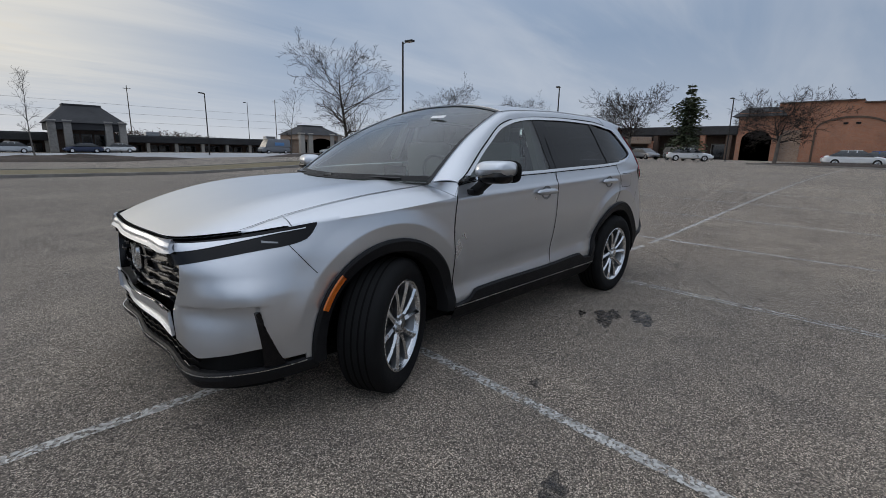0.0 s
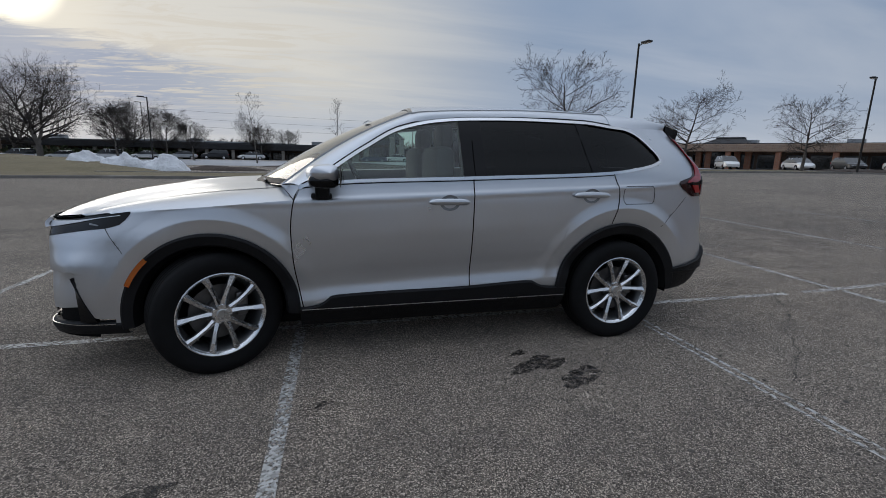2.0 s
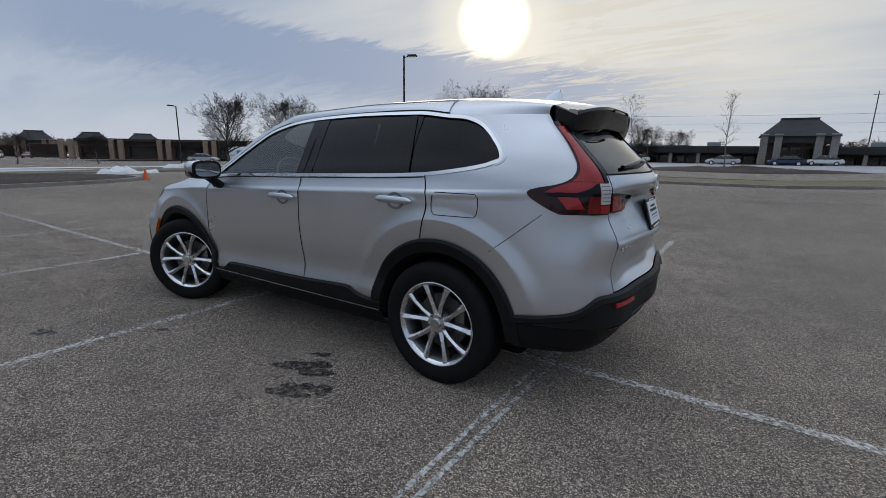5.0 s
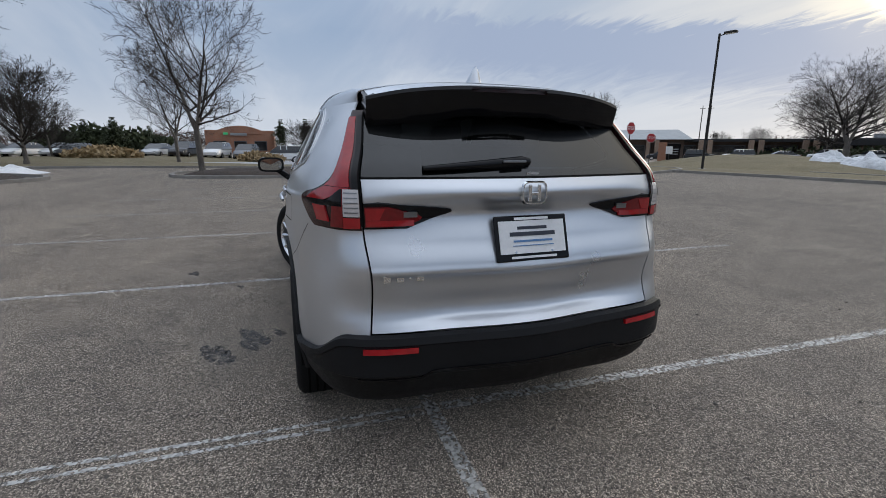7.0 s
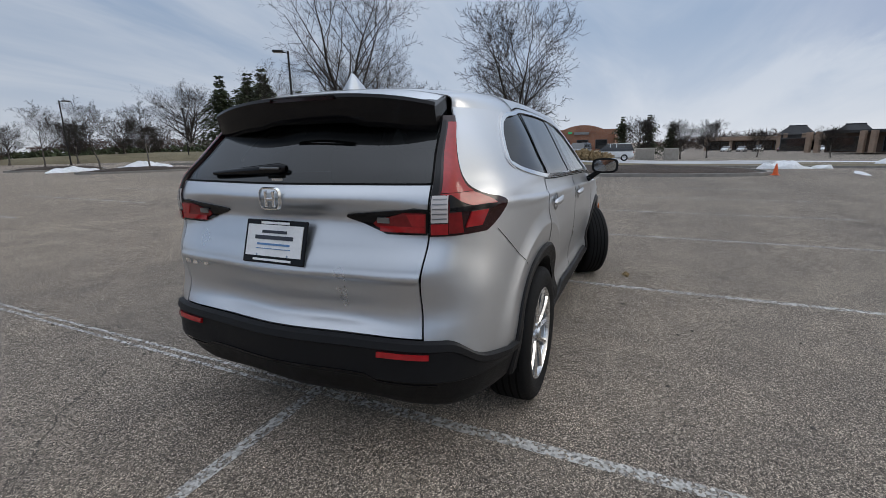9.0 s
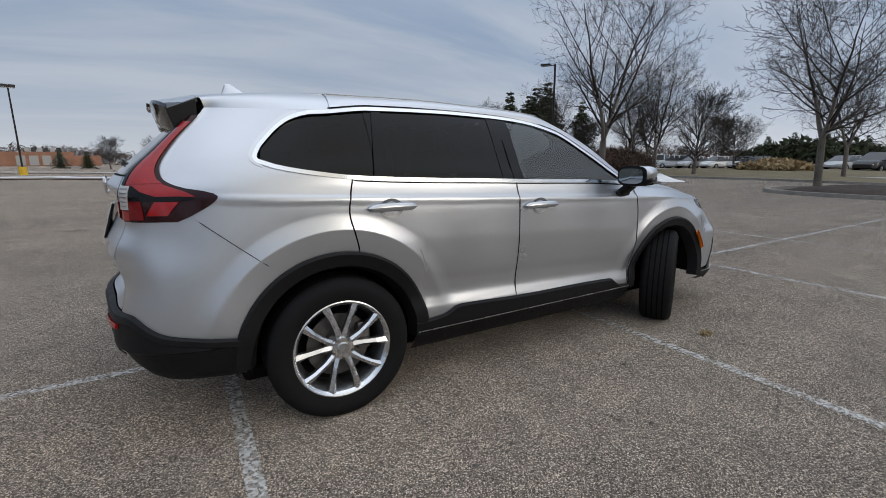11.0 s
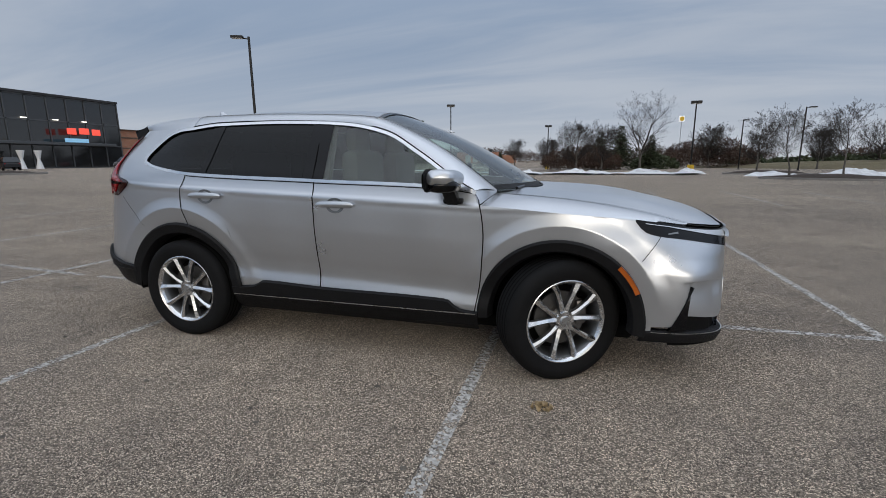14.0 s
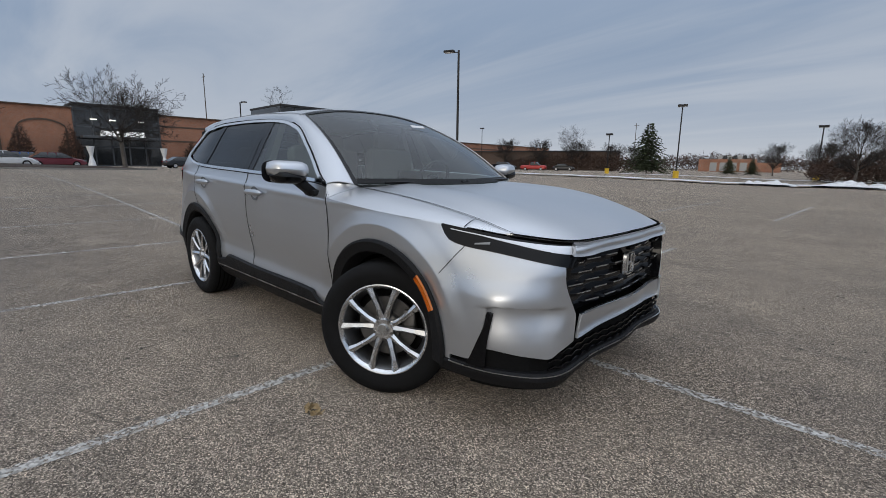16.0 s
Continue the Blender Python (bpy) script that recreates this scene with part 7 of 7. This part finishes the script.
    def rimline(i, j):
        pts = [(-.50, .535), (-.25, .527), (0, .525), (.25, .527), (.50, .535)]
        y = -.515 + 1.03 * i / 24
        z = .572 + .004 * abs(y) * 2 - .004 + .0055 * j
        return body(front_station(y, z), z, .008, 1 if y >= 0 else -1)
    grid_mesh("grille_trim", rimline, 25, 2, CHROME, car, "", .01, flip=True)
    for sgn in (1, -1):
        def gside(i, j):               # the dark return of the skin beside the grille
            z = .568 + (.862 - .568) * i / 15
            y = half_g(z) + .003
            return body(front_station(y, z), z, (-.002, -.030, -.065)[j], sgn)
        grid_mesh("grille_side", gside, 16, 3, GLOSSBLACK, car, flip=sgn < 0)

    # cowl, wipers, underbody, interior
    def cowl(u, v):
        a = abs(u)
        return Vector((1.27 - .25 * a ** 2.2 - (.10 - .02 * a) * v, u * .71, 1.088 - .006 * v + .002 * a))
    across("cowl", cowl, 19, 3, CLAD, flange=0)
    for y0, y1 in ((-.05, .62), (-.62, .02)):
        part("wiper", tube((1.17 - .18 * (y0 / .8) ** 2, y0, 1.118), (1.155 - .16 * (y1 / .8) ** 2, y1, 1.126), .009, n=6), GLOSSBLACK, car)
    bm = bmesh.new()
    add_box(bm, (0, 0, .245), (3.6, 1.40, .09), bevel=.03)
    add_box(bm, (2.02, 0, .30), (.36, 1.05, .10), bevel=.02)
    add_box(bm, (-1.98, 0, .42), (.36, 1.10, .10), bevel=.02)
    add_box(bm, (0, 0, .62), (1.7, 1.66, .74), bevel=.04)
    add_box(bm, (1.55, 0, .60), (1.2, 1.10, .5), bevel=.04)
    add_box(bm, (-1.55, 0, .66), (1.2, 1.10, .6), bevel=.04)
    part("underbody", bm, DARK, car)
    inside = part("dashboard", box((.78, 0, 1.02), (.36, 1.52, .16), bevel=.06), DASH, car, smooth=True)
    part("screen", box((.60, 0, 1.115), (.03, .24, .13), bevel=.01), GLOSSBLACK, inside)
    part("inner_floor", box((-.35, 0, .985), (2.2, 1.60, .03)), DASH, car)
    part("cargo_cover", box((-1.55, 0, 1.10), (.95, 1.20, .03), bevel=.01), DASH, car)
    for y in (.37, -.37):
        for x, nm in ((.05, "front_seat"), (-.85, "rear_seat")):
            bm = bmesh.new()
            add_box(bm, (x - .16, y, 1.12), (.15, .50 if x > 0 else .56, .50), bevel=.06)
            st = part(nm, bm, SEATGREY, car, smooth=True)
            part("headrest", box((x - .20, y, 1.445), (.10, .26, .17), bevel=.04), SEATGREY, st, smooth=True)
    bm = bmesh.new()
    wm = Matrix.Translation((.46, .37, 1.10)) @ Matrix.Rotation(radians(-65), 4, "Y")
    n = 24
    ring = [[bm.verts.new(wm @ Vector(((.178 + .014 * math.cos(b)) * math.cos(a), (.178 + .014 * math.cos(b)) * math.sin(a), .014 * math.sin(b)))) for b in np.linspace(0, 2 * math.pi, 6, endpoint=False)] for a in np.linspace(0, 2 * math.pi, n, endpoint=False)]
    for i in range(n):
        for j in range(6):
            bm.faces.new((ring[i][j], ring[(i + 1) % n][j], ring[(i + 1) % n][(j + 1) % 6], ring[i][(j + 1) % 6]))
    steer = part("steering_wheel", bm, DASH, car, smooth=True, sharp=80)
    part("boss", box((0, 0, 0), (.11, .12, .03), wm, .012), DASH, steer)
    part("spoke", box((0, 0, 0), (.03, .34, .014), wm), DASH, steer)
    part("room_mirror", box((.36, 0, 1.50), (.03, .23, .065), bevel=.015), GLOSSBLACK, car, smooth=True)
    part("camera_cover", box((0, 0, 0), (.17, .15, .036), Matrix.Translation((.25, 0, 1.535)) @ Matrix.Rotation(radians(27), 4, "Y"), .014), DASH, car, smooth=True)
    part("window_sticker", box((.40, .26, 1.535), (.004, .14, .035), Matrix.Translation((.40, .26, 1.535)) @ Matrix.Rotation(radians(-58), 4, "Y") @ Matrix.Translation((-.40, -.26, -1.535))), WHITE, car)
    part("headliner", box((-.82, 0, 1.585), (1.75, 1.14, .02)), LINER, car)
    for y in (.67, -.67):
        part("curtain_pillar", box((-.24, y * 1.02, 1.33), (.10, .05, .52), Matrix.Translation((-.24, y, 1.33)) @ Matrix.Rotation(radians(20 if y > 0 else -20), 4, "X") @ Matrix.Translation((.24, -y, -1.33))), LINER, car)

    # ---- wheels
    def wheel(x, side, steer_deg):
        m = Matrix.Translation((x, side * (.812 if x < 0 else .838), HUB_Z)) @ Matrix.Rotation(radians(steer_deg), 4, "Z") @ Matrix.Translation((0, side * .005, 0))
        if side < 0:
            m = m @ Matrix.Rotation(math.pi, 4, "Z")
        # local: +y is the outer face
        wh = new("wheel")
        wh.parent, wh.matrix_basis = car, m
        wh["label"] = "ten-spoke alloy wheel with a black tyre"
        R, RR = TYRE_R, .245
        prof = [(RR, -.100), (.262, -.108), (.30, -.116), (.335, -.112), (.356, -.098), (R - .002, -.085), (R, -.06), (R, .06), (R - .002, .085), (.356, .098), (.335, .112), (.318, .117), (.30, .116), (.262, .108), (RR + .004, .100), (RR - .004, .094)]
        n = 72
        grid_mesh("tyre", lambda i, j: (prof[j][0] * math.cos(2 * math.pi * i / n), prof[j][1], prof[j][0] * math.sin(2 * math.pi * i / n)), n, len(prof), RUBBER, wh, close_u=True, sharp=45, flip=True)
        for y in (-.055, -.018, .018, .055):
            gp = [(R + .0008, y - .005), (R + .0008, y + .005)]
            grid_mesh("tread_groove", lambda i, j: (gp[j][0] * math.cos(2 * math.pi * i / n), gp[j][1], gp[j][0] * math.sin(2 * math.pi * i / n)), n, 2, GAP, wh, close_u=True, flip=True)
        turned_ = lambda pr: (lambda i, j: (pr[j][0] * math.cos(2 * math.pi * i / n), pr[j][1], pr[j][0] * math.sin(2 * math.pi * i / n)))
        rimp = [(.230, .080), (.233, .088), (.246, .100), (.252, .104), (.2465, .106), (.238, .100), (.230, .088)]
        rim_ = grid_mesh("rim", turned_(rimp), n, len(rimp), ALLOY, wh, close_u=True, sharp=40, flip=True)
        barrel = [(.238, -.09), (.215, -.085), (.205, .0), (.222, .070), (.2315, .082)]
        grid_mesh("barrel", turned_(barrel), n, len(barrel), ALLOYDARK, rim_, close_u=True, sharp=40, flip=True)
        bm, flank = bmesh.new(), bmesh.new()
        for k in range(10):
            pair, half = divmod(k, 2)
            a0 = 2 * math.pi * pair / 5 + (.19 if half else -.19) * 1.0
            a1 = 2 * math.pi * pair / 5 + (.335 if half else -.335)
            rows_ = []
            for r, a, wd, y, dp in ((.045, a0, .018, .078, .034), (.11, a0 * .6 + a1 * .4, .0135, .088, .032), (.18, a0 * .25 + a1 * .75, .0145, .095, .034), (.238, a1, .021, .097, .030)):
                d, t = Vector((math.sin(a), 0, math.cos(a))), Vector((math.cos(a), 0, -math.sin(a)))
                c = d * r
                rows_.append([(c - t * wd + Vector((0, y - dp, 0))), (c - t * wd + Vector((0, y - .006, 0))), (c + t * wd * (.22 if half else -.22) + Vector((0, y + .005, 0))), (c + t * wd + Vector((0, y - .006, 0))), (c + t * wd + Vector((0, y - dp, 0)))])
            for a_, b_ in zip(rows_, rows_[1:]):
                for q in range(4):
                    (bm if q in (1, 2) else flank).faces.new([(bm if q in (1, 2) else flank).verts.new(c_) for c_ in (a_[q], a_[q + 1], b_[q + 1], b_[q])])
        part("spoke_flank", flank, ALLOYDARK, rim_, smooth=True, sharp=25)
        part("spokes", bm, ALLOY, rim_, smooth=True, sharp=25)
        bm = bmesh.new()
        add_tube(bm, (0, .03, 0), (0, .088, 0), .064, .056, 30)
        part("hub", bm, ALLOY, rim_, smooth=True)
        bm = bmesh.new()
        add_tube(bm, (0, .086, 0), (0, .099, 0), .033, .029, 24)
        part("centre_cap", bm, SATIN, rim_, smooth=True)
        for q in range(5):
            a = 2 * math.pi * (q + .5) / 5
            part("wheel_nut", tube((.052 * math.sin(a), .078, .052 * math.cos(a)), (.052 * math.sin(a), .093, .052 * math.cos(a)), .0085, n=6), STEEL, rim_)
        bm = bmesh.new()
        add_tube(bm, (0, .0, 0), (0, .018, 0), .165, .165, 40)
        add_tube(bm, (0, .0, 0), (0, .05, 0), .085, .08, 24)
        part("brake_disc", bm, DISC, wh, smooth=True)
        part("caliper", box((-.13, .018, .03), (.07, .06, .15), bevel=.015), STEEL, wh, smooth=True)
        part("back_plate", tube((0, -.05, 0), (0, -.045, 0), .21, .21, 32), DARK, wh)
    wheel(AXLES[0], 1, 27)
    wheel(AXLES[0], -1, 30)
    wheel(AXLES[1], 1, 0)
    wheel(AXLES[1], -1, 0)
    return car


suv()
